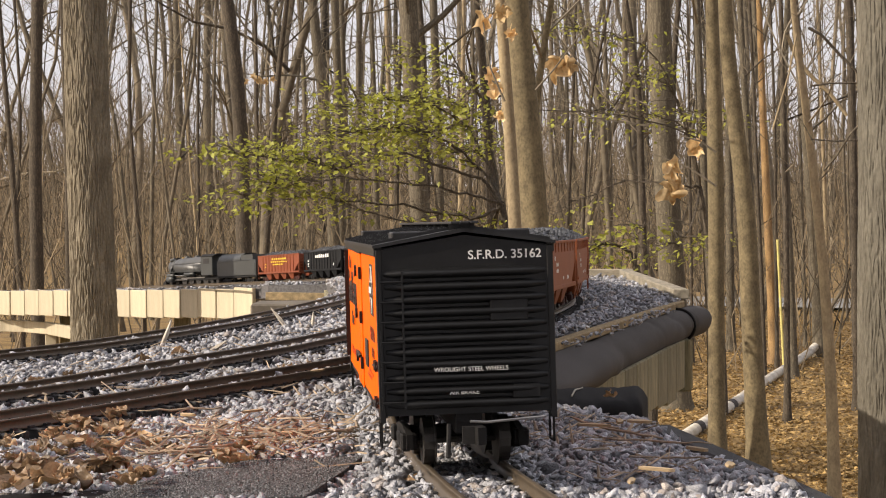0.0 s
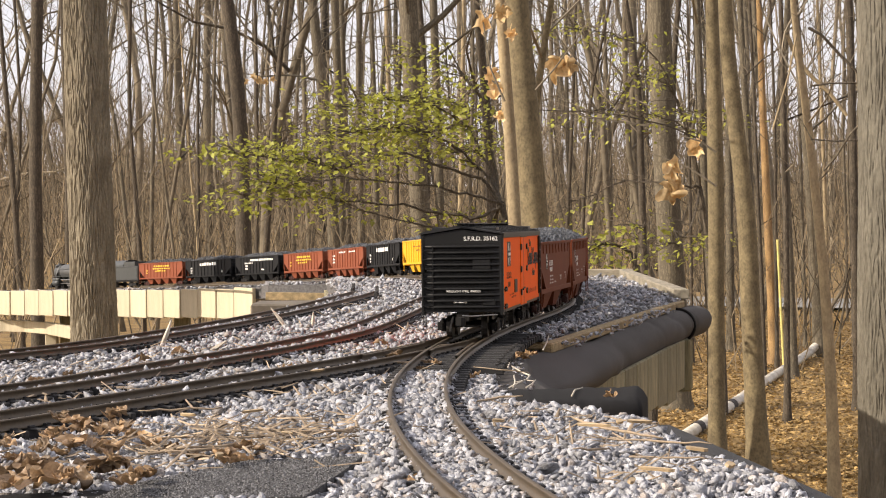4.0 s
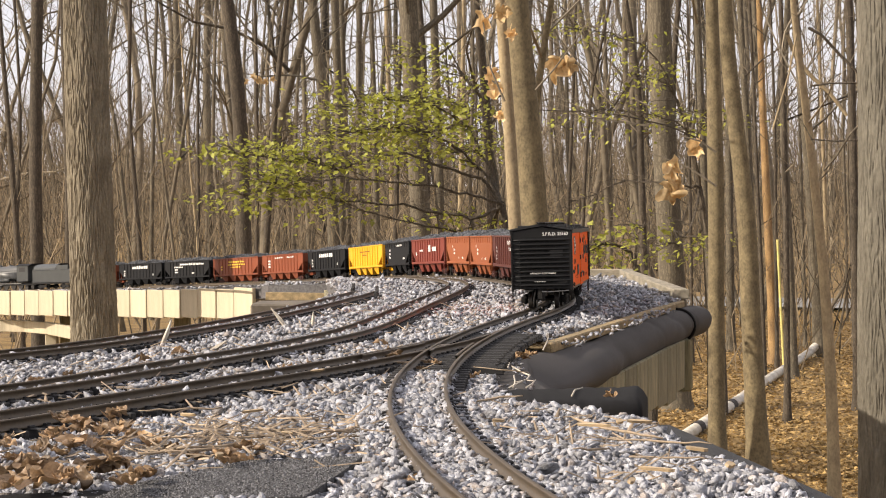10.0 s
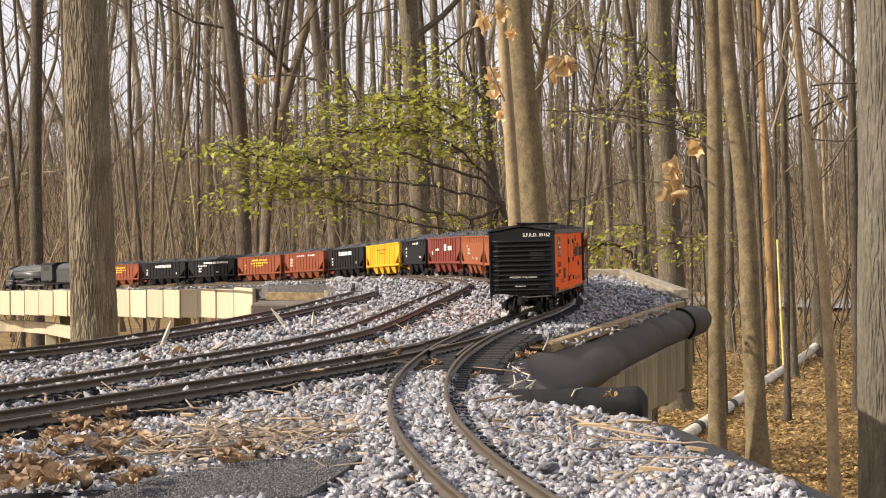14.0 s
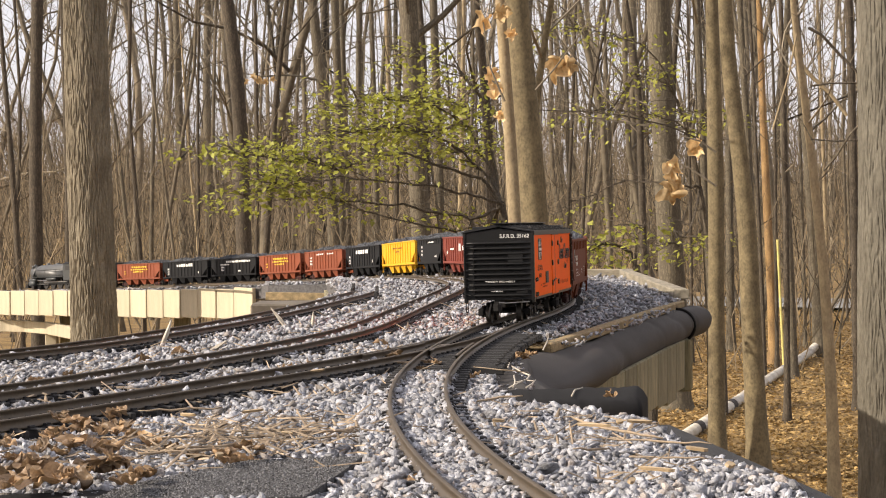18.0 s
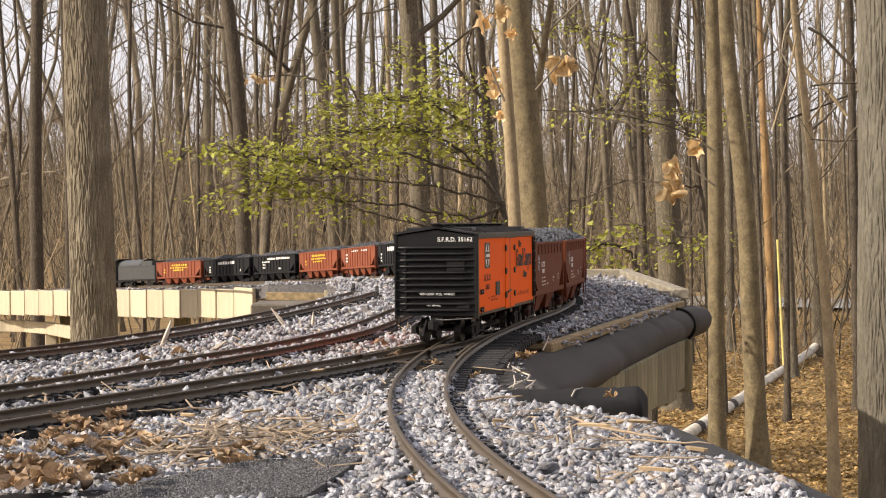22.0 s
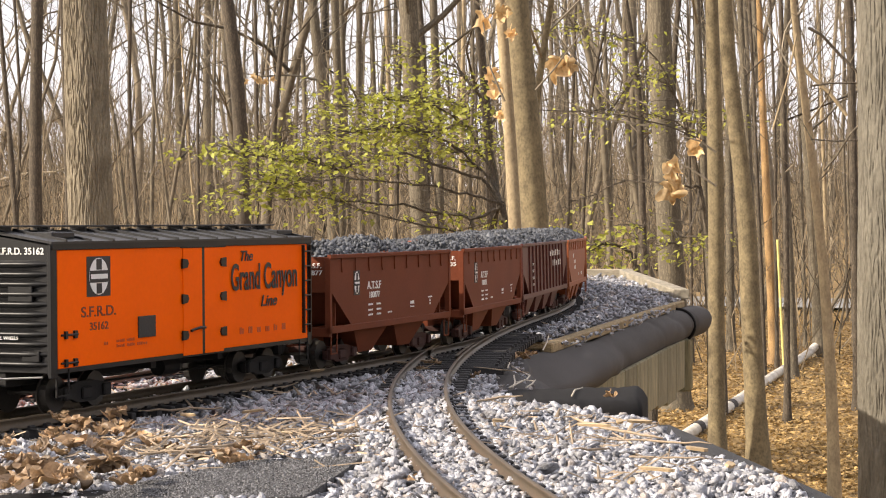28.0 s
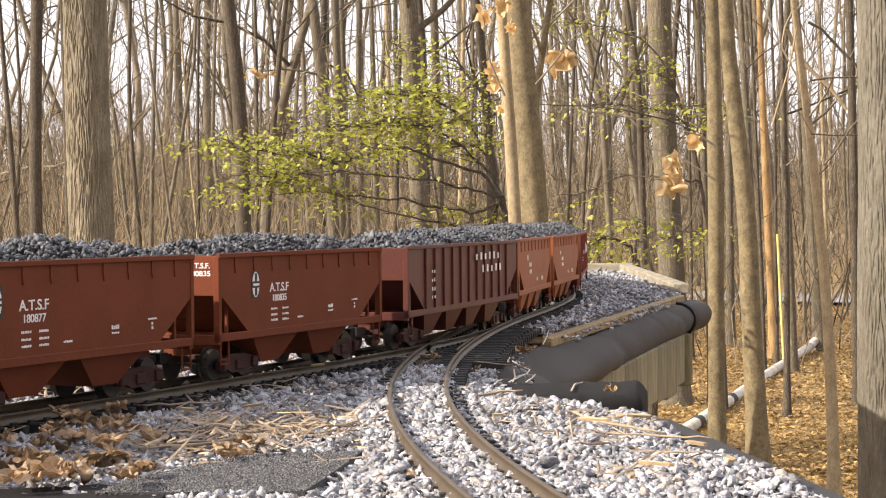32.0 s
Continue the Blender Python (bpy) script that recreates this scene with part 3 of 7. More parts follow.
def build_track(label, line, z, sleepers, near_y=3.4, pitch=0.0205):
    """A track: two rails and its sleepers, each a part while it is near."""
    thing = empty("track", label, "railway track", "garden railway tracks")
    for o in (GAUGE / 2, -GAUGE / 2):
        part("rail", big_mesh("rail", *rail_bar(line, z, o), "rail", False), "rail", thing, "worn brown steel rail")
    if not sleepers:
        return thing
    tie = Shape()
    tie.box(-0.0036, 0.0036, -0.041, 0.041, -0.0165, -0.0084, 0.0008)
    for y in (-GAUGE / 2, GAUGE / 2):
        tie.box(-0.003, 0.003, y - 0.0062, y - 0.0034, -0.009, -0.0066)
        tie.box(-0.003, 0.003, y + 0.0034, y + 0.0062, -0.009, -0.0066)
    me = tie.mesh("sleeper", "tie")
    far = Shape()
    l = np.concatenate([[0], np.cumsum(np.hypot(*np.diff(line, axis=0).T))])
    rng = random.Random(5)
    for u in np.arange(0.01, l[-1] - 0.01, pitch):
        x, y, h = (np.interp(u, l, a) for a in (line[:, 0], line[:, 1], z))
        x2, y2 = np.interp(u + 0.01, l, line[:, 0]), np.interp(u + 0.01, l, line[:, 1])
        m = Matrix.Translation((x, y, h)) @ Matrix.Rotation(math.atan2(y2 - y, x2 - x) + rng.uniform(-0.03, 0.03), 4, "Z")
        if abs(x) > 0.27 * y + 0.05 or y < 0.8:
            continue
        if y < near_y:
            part("sleeper", me, "tie", thing, m=m)
        elif y < 6.5:
            far.add([m @ Vector(p) for p in ((-0.0036, -0.041, -0.0084), (0.0036, -0.041, -0.0084), (0.0036, 0.041, -0.0084), (-0.0036, 0.041, -0.0084), (-0.0036, -0.041, -0.015), (0.0036, -0.041, -0.015), (0.0036, 0.041, -0.015), (-0.0036, 0.041, -0.015))],
                    [(0, 1, 2, 3), (0, 4, 5, 1), (1, 5, 6, 2), (2, 6, 7, 3), (3, 7, 4, 0)])
    if far.v:
        tagged(part("sleeper_run", far, "tie_dark", thing), kind="stuff")
    return thing


def build_tracks():
    z = lambda line: bed_z(line[:, 1]) + 0.0145
    build_track("main line of brown rail on black plastic sleepers", MAIN, mz[::2], True)
    build_track("diverging spur track curving out of the turnout", SPUR[:int((1.34 + 1.25) / 0.02)], np.interp(ss[::2][:int((1.34 + 1.25) / 0.02)], ms, mz), True, pitch=0.0285)
    build_track("inner loop track with rusty brown rails", LOOP, z(LOOP), True)
    build_track("outer siding ending at two bumper posts", SIDING, z(SIDING), True)


def board_between(name, a, b, z0, z1, thick, material, parent, label="", c=0.002):
    """A board standing along the plan line a-b."""
    a, b = Vector((*a, 0)), Vector((*b, 0))
    d = b - a
    s = Shape().box(0, d.length, -thick / 2, thick / 2, z0, z1, c)
    return part(name, s, material, parent, label, m=Matrix.Translation(a) @ Matrix.Rotation(math.atan2(d.y, d.x), 4, "Z"))


def build_fascia():
    """Pale upright boards along the far inner edge of the raised bed."""
    wall = empty("wall_far", "curved retaining wall of pale yellow boards under the far track", "wall", kind="structure")
    line = bend([(-0.80, 7.86), (-1.20, 8.43), (-1.76, 9.18), (-2.42, 10.01), (-3.4, 10.95)], 0.005)
    l = np.arange(len(line)) * 0.005
    rng = random.Random(2)
    u = 0.0
    me = Shape().box(0, 0.158, -0.009, 0.009, -0.128, 0.0, 0.002).mesh("board", "pale_board")
    while u < l[-1] - 0.17:
        a, b = [np.array([np.interp(q, l, line[:, 0]), np.interp(q, l, line[:, 1])]) for q in (u, u + 0.16)]
        z = float(np.interp(a[1], [7.8, 8.5, 10.1, 11], [-0.128, -0.158, -0.212, -0.235]))
        part("board", me, "pale_board", wall, m=Matrix.Translation((a[0], a[1], z + rng.uniform(-0.003, 0.003))) @ Matrix.Rotation(math.atan2(b[1] - a[1], b[0] - a[0]) + rng.uniform(-0.02, 0.02), 4, "Z"))
        u += 0.167
    # dark strips added behind the boards, standing in for shade in the gaps
    back = np.stack([np.interp(np.arange(0.05, l[-1] - 0.2, 0.25), l, line[:, i]) for i in (0, 1)], -1) + np.array((0.012, 0.016))
    for a, b in zip(back, back[1:]):
        z = float(np.interp(a[1], [7.8, 8.5, 10.1, 11], [-0.128, -0.158, -0.212, -0.235]))
        board_between("backing", a, b, z - 0.118, z - 0.008, 0.006, "tie", wall)
    arc = [(-2.62, 10.12), (-2.36, 10.06), (-2.24, 10.0), (-2.08, 9.8), (-1.867, 9.37), (-1.72, 8.95)]
    for a, b in zip(arc, arc[1:]):
        board_between("beam", a, b, -0.43, -0.368, 0.035, "pale_board", wall)
    for x, y in ((-1.50, 8.75), (-2.075, 9.82)):
        part("post", Shape().box(x - 0.03, x + 0.03, y - 0.0, y + 0.06, GROUND - 0.1, -0.425, 0.004), "pale_board", wall)


def build_right_edge():
    wall = empty("wall_right", "weathered wooden side of the raised bed with grey edge timbers", "wall", kind="structure")
    T = "grey_timber"
    board_between("edge_timber", (0.140, 2.545), (0.492, 3.86), -0.034, -0.0195, 0.018, "edge_wood", wall)
    board_between("edge_timber", (0.094, 2.552), (0.138, 2.548), -0.028, -0.0175, 0.024, "edge_wood", wall)
    board_between("cap_strip", (0.090, 2.550), (0.137, 2.546), -0.0173, -0.0140, 0.028, "rubber", wall)
    board_between("edge_timber", (0.503, 3.93), (0.540, 5.52), -0.020, 0.001, 0.034, T, wall)
    board_between("edge_timber", (0.46, 5.97), (0.60, 5.93), -0.045, -0.008, 0.034, T, wall)
    board_between("edge_timber", (0.547, 5.55), (0.585, 5.90), -0.03, -0.006, 0.034, T, wall)
    # upright boards below the edge
    a, b = np.array((0.150, 2.41)), np.array((0.462, 3.62))
    n = 10
    for i in range(n):
        p, q = a + (b - a) * i / n, a + (b - a) * (i + 0.985) / n
        board_between("board", p, q, -0.178 - 0.006 * (i % 3), -0.085, 0.016, "old_board", wall)
    board_between("board", (0.49, 3.72), (0.505, 4.2), -0.19, -0.09, 0.016, "old_board", wall)
    part("post", Shape().box(0.245, 0.295, 2.95, 3.01, GROUND - 0.1, -0.12, 0.003), "old_board", wall)
    part("post", Shape().box(0.452, 0.488, 3.655, 3.70, -0.19, -0.088, 0.003), "old_board", wall)
    # folded landscape cloth along the edge
    cloth = empty("landscape_cloth", "rolled dark landscape cloth tied along the bed's edge", "cloth")
    rows, sides = 150, 32
    n1 = Vector((0.94, -0.34, 0))
    LINE = [(0.072, 2.12, -0.034), (0.100, 2.33, -0.044), (0.126, 2.46, -0.053), (0.1745, 2.66, -0.063), (0.2286, 2.84, -0.069), (0.3013, 3.12, -0.069), (0.3748, 3.40, -0.067), (0.4573, 3.70, -0.065), (0.532, 3.92, -0.063)]
    LT = [0.0, 0.06, 0.10, 0.20, 0.31, 0.48, 0.66, 0.85, 1.0]

    def middle(t):
        k = [float(np.interp(t, LT, [q[i] for q in LINE])) for i in range(3)]
        return Vector(k), float(np.interp(t, [0, 0.06, 0.1, 0.2, 0.9, 1.0], [0.008, 0.017, 0.025, 0.034, 0.0345, 0.031]))

    v, f = [], []
    for i in range(rows):
        t = i / (rows - 1)
        c, rad = middle(t)
        wide = float(np.interp(t, [0, 0.1, 0.35], [3.0, 2.2, 1.1]))
        sag = 0.024 * max(0.0, 1 - t / 0.28)
        for k in range(sides):
            a = 2 * math.pi * k / sides
            w = 1 + 0.09 * noise.noise(Vector((t * 9, math.cos(a) * 0.9, math.sin(a) * 0.9))) + 0.04 * math.sin(2 * a + t * 8)
            for crease, slope in ((0.30, 0.06), (0.37, -0.05), (0.45, 0.05), (0.55, 0.07), (0.64, -0.03), (0.72, 0.05), (0.80, -0.05)):
                w -= 0.085 * math.exp(-abs(t - crease - slope * math.sin(a)) / 0.012) * (0.6 + 0.4 * math.sin(a + 9 * crease))
            if abs(t - 0.87) < 0.02:
                w *= 0.93
            if i in (0, rows - 1):
                w *= 0.72
            v.append(c + n1 * math.cos(a) * rad * wide * w + Vector((0, 0, 1)) * (math.sin(a) * rad * w - sag * max(0.0, math.cos(a) + 0.2)))
    for i in range(rows - 1):
        for k in range(sides):
            j = (k + 1) % sides
            f.append((i * sides + k, i * sides + j, (i + 1) * sides + j, (i + 1) * sides + k))
    f += [tuple(range(sides - 1, -1, -1)), tuple(range((rows - 1) * sides, rows * sides))]
    part("roll", Shape().add(v, f), "fabric", cloth, smooth=True)
    c, rad = middle(0.87)
    ring = [c + n1 * math.cos(a) * rad * 1.08 + Vector((0, 0, 1)) * math.sin(a) * rad * 0.99 for a in np.linspace(0, 2 * math.pi, 25)]
    part("strap", Shape().tube(ring, 0.003, 6, False), "rubber", cloth, "black rubber strap")
    # flat cloth between the roll and the spur, and over the near corner
    flat = Shape()
    n, m = 20, 10
    v = []
    for i in range(n):
        for j in range(m):
            t, u = i / (n - 1), j / (m - 1)
            x0 = 0.045 + 0.02 * t
            x1 = np.interp(t, [0, 0.35, 0.6, 1], [0.155, 0.125, 0.105, 0.12])
            y = 1.58 + 0.99 * t
            v.append((x0 + (x1 - x0) * u, y, -0.024 + 0.007 * noise.noise(Vector((t * 7, u * 4, 1))) - 0.020 * max(0, u - 0.4)))
    f = [(i * m + j, i * m + j + 1, (i + 1) * m + j + 1, (i + 1) * m + j) for i in range(n - 1) for j in range(m - 1)]
    flat.add(v, f)
    sheet = part("ground_cloth", flat, "fabric", smooth=True)
    tagged(sheet, "flat dark landscape cloth beside the turnout", "cloth")
    so = sheet.modifiers.new("thick", "SOLIDIFY")
    so.thickness, so.offset = 0.003, -1
    hem, v, f = Shape(), [], []
    rows, sides = 40, 28
    for i in range(rows):
        t = i / (rows - 1)
        c = Vector((0.055 + 0.138 * t, 1.76 + 0.02 * t, -0.058))
        drop = 0.010 * max(0.0, (t - 0.93) / 0.07) ** 2
        for k in range(sides):
            a = 2 * math.pi * k / sides
            p, q = math.cos(a), math.sin(a)
            w = 1 + 0.05 * noise.noise(Vector((t * 6, p, q))) + 0.03 * noise.noise(Vector((t * 18, 2.5 * p, 2.5 * q)))
            shut = 0.0 if i in (0, rows - 1) else 1.0
            shear = 0.085 * math.copysign(abs(p) ** 0.35, p) * 0.125 * t
            v.append(c + Vector((shear + 0.004 * shut * noise.noise(Vector((a, t * 3, 4))), 0.085 * math.copysign(abs(p) ** 0.35, p) * w * (0.9 + 0.1 * shut), 0.042 * math.copysign(abs(q) ** 0.3, q) * w - (drop if q > 0 else 0))))
    f = [(i * sides + k, i * sides + (k + 1) % sides, (i + 1) * sides + (k + 1) % sides, (i + 1) * sides + k) for i in range(rows - 1) for k in range(sides)]
    f += [tuple(range(sides - 1, -1, -1)), tuple(range((rows - 1) * sides, rows * sides))]
    hem.add(v, f)
    tagged(part("cloth_hem", hem, "rubber", smooth=True), "dark cloth wrapped over the corner of the bed", "cloth")
    side = empty("wall_near", "dark wooden rim of the raised bed", "wall", kind="structure")
    board_between("board", (0.238, 0.95), (0.172, 1.49), -0.12, -0.016, 0.02, "tie", side)
    board_between("board", (0.30, 0.55), (0.238, 0.94), -0.12, -0.016, 0.02, "tie", side)


def build_pipe():
    pipe = empty("drain_pipe", "long white plastic drain pipe lying on the leaves", "pipe")
    p = [(1.27, 10.1, -1.055), (1.88, 12.1, -1.055), (2.45, 14.0, -1.055), (2.95, 15.6, -1.055), (3.27, 16.6, -1.04), (3.42, 16.9, -0.97), (3.50, 17.0, -0.86)]
    part("tube", Shape().tube(p[:5], 0.036, 12), "pvc", pipe, smooth=True)
    part("bent_end", Shape().tube(p[4:], 0.036, 12), "pvc", pipe, smooth=True)
    for i, (x, y, z) in enumerate(((1.46, 10.72, -1.055), (1.85, 12.0, -1.055))):
        d = Vector((0.34, 0.94, 0.0))
        part("band", Shape().tube([Vector((x, y, z)) - d * 0.06, Vector((x, y, z)) + d * 0.06], 0.041, 12), "fabric", pipe, "black rubber band")
    tagged(part("marker_stake", Shape().tube([seen(1387, 668, 15.2), seen(1381, 540, 15.2), seen(1376, 424, 15.2)], 0.0105, 8), "stake"), "thin yellow marker stake in the leaves", "stake")


PAD = [(-0.20, 1.06), (-0.19, 1.115), (-0.129, 1.227), (-0.055, 1.242), (-0.062, 1.18), (-0.08, 1.06)]


def build_pad():
    pad = Shape()
    v = PAD
    pad.prism(v, "z", -0.016, -0.0085)
    thing = empty("roofing_shingle", "offcut of dark grey granular roofing shingle on the stones", "shingle")
    part("mat", pad, "shingle", thing)
    rng = np.random.default_rng(8)
    n = 16000
    x, y = rng.uniform(-0.21, -0.05, n), rng.uniform(1.05, 1.25, n)
    ok = inside(x, y, v)
    x, y = x[ok], y[ok]
    g = scatter("granule_layer", stone_bases(rng, 4), np.stack([x, y, np.full(len(x), -0.0084)], -1), 0.0014 * np.exp(rng.normal(0, 0.25, len(x))), "granule", rng)
    tagged(part("granule_layer", g, "granule", thing, "grey mineral granules"), kind="stuff")


def build_siding_end():
    """Bumper brackets at the end of the siding, and what lies behind it."""
    for (x, y), hgt in (((-0.205, 4.24), 0.012), ((-0.143, 4.0), 0.014)):
        z = float(bed_z(y)) + 0.0145
        s = Shape().prism([(-0.012, -0.008), (-0.012, 0.001), (-0.003, 0.003), (0.0, hgt), (0.005, hgt), (0.006, -0.008)], "y", -0.003, 0.003)
        tagged(part("bumper_stop", s, "tie", m=Matrix.Translation((x, y, z)) @ Matrix.Rotation(radians(76), 4, "Z")), "small dark bumper stop at the end of a rail", "bumper stop", "bumper stops")
    slab = Shape().box(-0.68, -0.47, 6.55, 6.84, -0.26, -0.138, 0.006)
    tagged(part("paving_slab", slab, "slab_grey"), "flat grey stone slab beside the far bed", "slab")
    kerb = empty("edging", "brown wooden edging behind the siding", "edging", kind="structure")
    board_between("edge_timber", (-0.66, 6.98), (-0.40, 6.85), -0.142, -0.112, 0.03, "edge_wood", kerb)
    board_between("edge_timber", (-0.425, 6.78), (-0.335, 5.6), -0.12, -0.098, 0.02, "old_board", kerb)


def build_turnout():
    """Long sleepers, frog and check rails where the spur leaves the main line."""
    t = empty("turnout", "turnout with black long sleepers and check rails", "turnout")
    me = Shape().box(-0.0036, 0.0036, -0.034, 0.034, -0.0162, -0.0078, 0.0008).mesh("long_sleeper", "tie")
    for i in range(22):
        s = 0.55 + i * 0.0285
        p, q = at(s, True), at(s + 0.02, True)
        d = (q - p).normalized()
        c = p + Vector((d.y, -d.x, 0)) * 0.040
        part("long_sleeper", me, "tie", t, m=Matrix.Translation(c) @ Matrix.Rotation(math.atan2(d.y, d.x), 4, "Z"))
    chair = Shape().box(-0.003, 0.003, -0.002, 0.002, -0.0085, -0.0045, 0.0004).mesh("rail_chair", "tie")
    for i in range(15):
        s = 0.56 + i * 0.041
        p, q = at(s, True), at(s + 0.02, True)
        d = (q - p).normalized()
        part("rail_chair", chair, "tie", t, m=Matrix.Translation(p + Vector((d.y, -d.x, 0)) * 0.066) @ Matrix.Rotation(math.atan2(d.y, d.x), 4, "Z"))
    for a, b, spur, o in ((0.62, 0.86, False, GAUGE / 2 - 0.006), (0.62, 0.86, True, -GAUGE / 2 + 0.006), (0.70, 0.82, True, GAUGE / 2 - 0.005)):
        line = np.array([at(s, spur)[:2] for s in np.arange(a, b, 0.02)])
        part("check_rail", big_mesh("check_rail", *rail_bar(line, np.full(len(line), -0.0004), o), "rail"), "rail", t)
    c = at(0.78, True)
    part("frog", Shape().prism([(-0.035, -0.001), (-0.035, 0.001), (0.03, 0.007), (0.03, -0.007)], "z", -0.0084, -0.0016), "rail", t, m=Matrix.Translation((c.x - 0.016, c.y + 0.02, 0)) @ Matrix.Rotation(radians(74), 4, "Z"))

# ---------------------------------------------------------------- the train
def lettering(name, text, size, material, parent, m, depth=0.0002, label="", shear=0.0):
    cu = bpy.data.curves.new(name, "FONT")
    cu.offset = size * (0.012 if size > 0.006 else 0.004)
    cu.shear = shear
    cu.body, cu.size, cu.extrude, cu.align_x, cu.align_y = text, size, depth, "CENTER", "CENTER"
    tmp = bpy.data.objects.new(name, cu)
    me = bpy.data.meshes.new_from_object(tmp)
    bpy.data.objects.remove(tmp)
    me.materials.append(MATS[material])
    return part(name, me, material, parent, label, m=m)


def face_right(x, y, z, sx=1.0):
    """The pose of flat lettering on the right-hand side of a car."""
    return Matrix.Translation((x, y, z)) @ Matrix.Rotation(radians(90), 4, "X") @ Matrix.Diagonal((sx, 1, 1, 1))


def face_left(x, y, z, sx=1.0):
    return Matrix.Translation((x, y, z)) @ Matrix.Rotation(radians(180), 4, "Z") @ Matrix.Rotation(radians(90), 4, "X") @ Matrix.Diagonal((sx, 1, 1, 1))


def face_back(x, y, z, sx=1.0):
    """On the rear end, read from behind the car."""
    return Matrix.Translation((x, y, z)) @ Matrix.Rotation(radians(-90), 4, "Z") @ Matrix.Rotation(radians(90), 4, "X") @ Matrix.Diagonal((sx, 1, 1, 1))


def bars(shape, x0, x1, z0, z1, y, n, rng, side, fill=1.0):
    """Unreadable print: small upright bars in a row on a car's side."""
    w = (x1 - x0) / n
    for i in range(n):
        a = x0 + i * w
        shape.box(a, a + w * rng.uniform(0.55, 0.85) * fill, min(y, y + side * 0.0003), max(y, y + side * 0.0003), z0, z1 - (z1 - z0) * rng.choice((0, 0, 0.2)))


WHEEL = 0.0145


def bogie(parent, x, material, base=0.054):
    """A four-wheel truck under a car: two side frames, bolster, springs and two wheelsets."""
    t = part("truck", Shape().box(-0.006, 0.006, -0.036, 0.036, 0.012, 0.021, 0.001), material, parent, m=Matrix.Translation((x, 0, 0)))
    h = base / 2
    side = Shape()
    side.prism([(-h - 0.007, 0.010), (-h - 0.007, 0.019), (-0.010, 0.023), (0.010, 0.023), (h + 0.007, 0.019), (h + 0.007, 0.010), (h - 0.006, 0.010), (0.012, 0.0065), (-0.012, 0.0065), (-h + 0.006, 0.010)], "y", -0.002, 0.002)
    side.box(-0.007, 0.007, -0.004, 0.004, 0.009, 0.018, 0.001)
    for q in (-h, h):
        side.box(q - 0.005, q + 0.005, -0.005, 0.005, 0.0095, 0.0195, 0.001)
    me = side.mesh("side_frame", material)
    for y in (-0.034, 0.034):
        part("side_frame", me, material, t, m=Matrix.Translation((0, y, 0)))
    w = Shape()
    for y in (-0.0233, 0.0233):
        k = 1 if y > 0 else -1
        w.tube([(0, y - k * 0.0045, 0), (0, y - k * 0.0035, 0)], WHEEL + 0.002, 20)
        w.tube([(0, y - k * 0.0035, 0), (0, y + k * 0.0028, 0)], [WHEEL, WHEEL - 0.0004], 20)
        w.tube([(0, y + k * 0.0028, 0), (0, y + k * 0.0036, 0)], 0.0045, 10)
    w.tube([(0, -0.034, 0), (0, 0.034, 0)], 0.0018, 8)
    wm = w.mesh("wheelset", "wheel_steel")
    for q in (-h, h):
        part("wheelset", wm, "wheel_steel", t, "dark steel wheels on an axle", m=Matrix.Translation((q, 0, WHEEL)))
    return t


def coupler(parent, x, direction, material="underframe"):
    s = Shape()
    s.box(min(x, x + direction * 0.016), max(x, x + direction * 0.016), -0.0032, 0.0032, 0.0205, 0.0265, 0.0006)
    a = x + direction * 0.016
    s.prism([(a, -0.006), (a + direction * 0.011, -0.007), (a + direction * 0.013, -0.002), (a + direction * 0.005, -0.001), (a + direction * 0.004, 0.006), (a, 0.006)], "z", 0.0185, 0.0285)
    return part("coupler", s, material, parent)


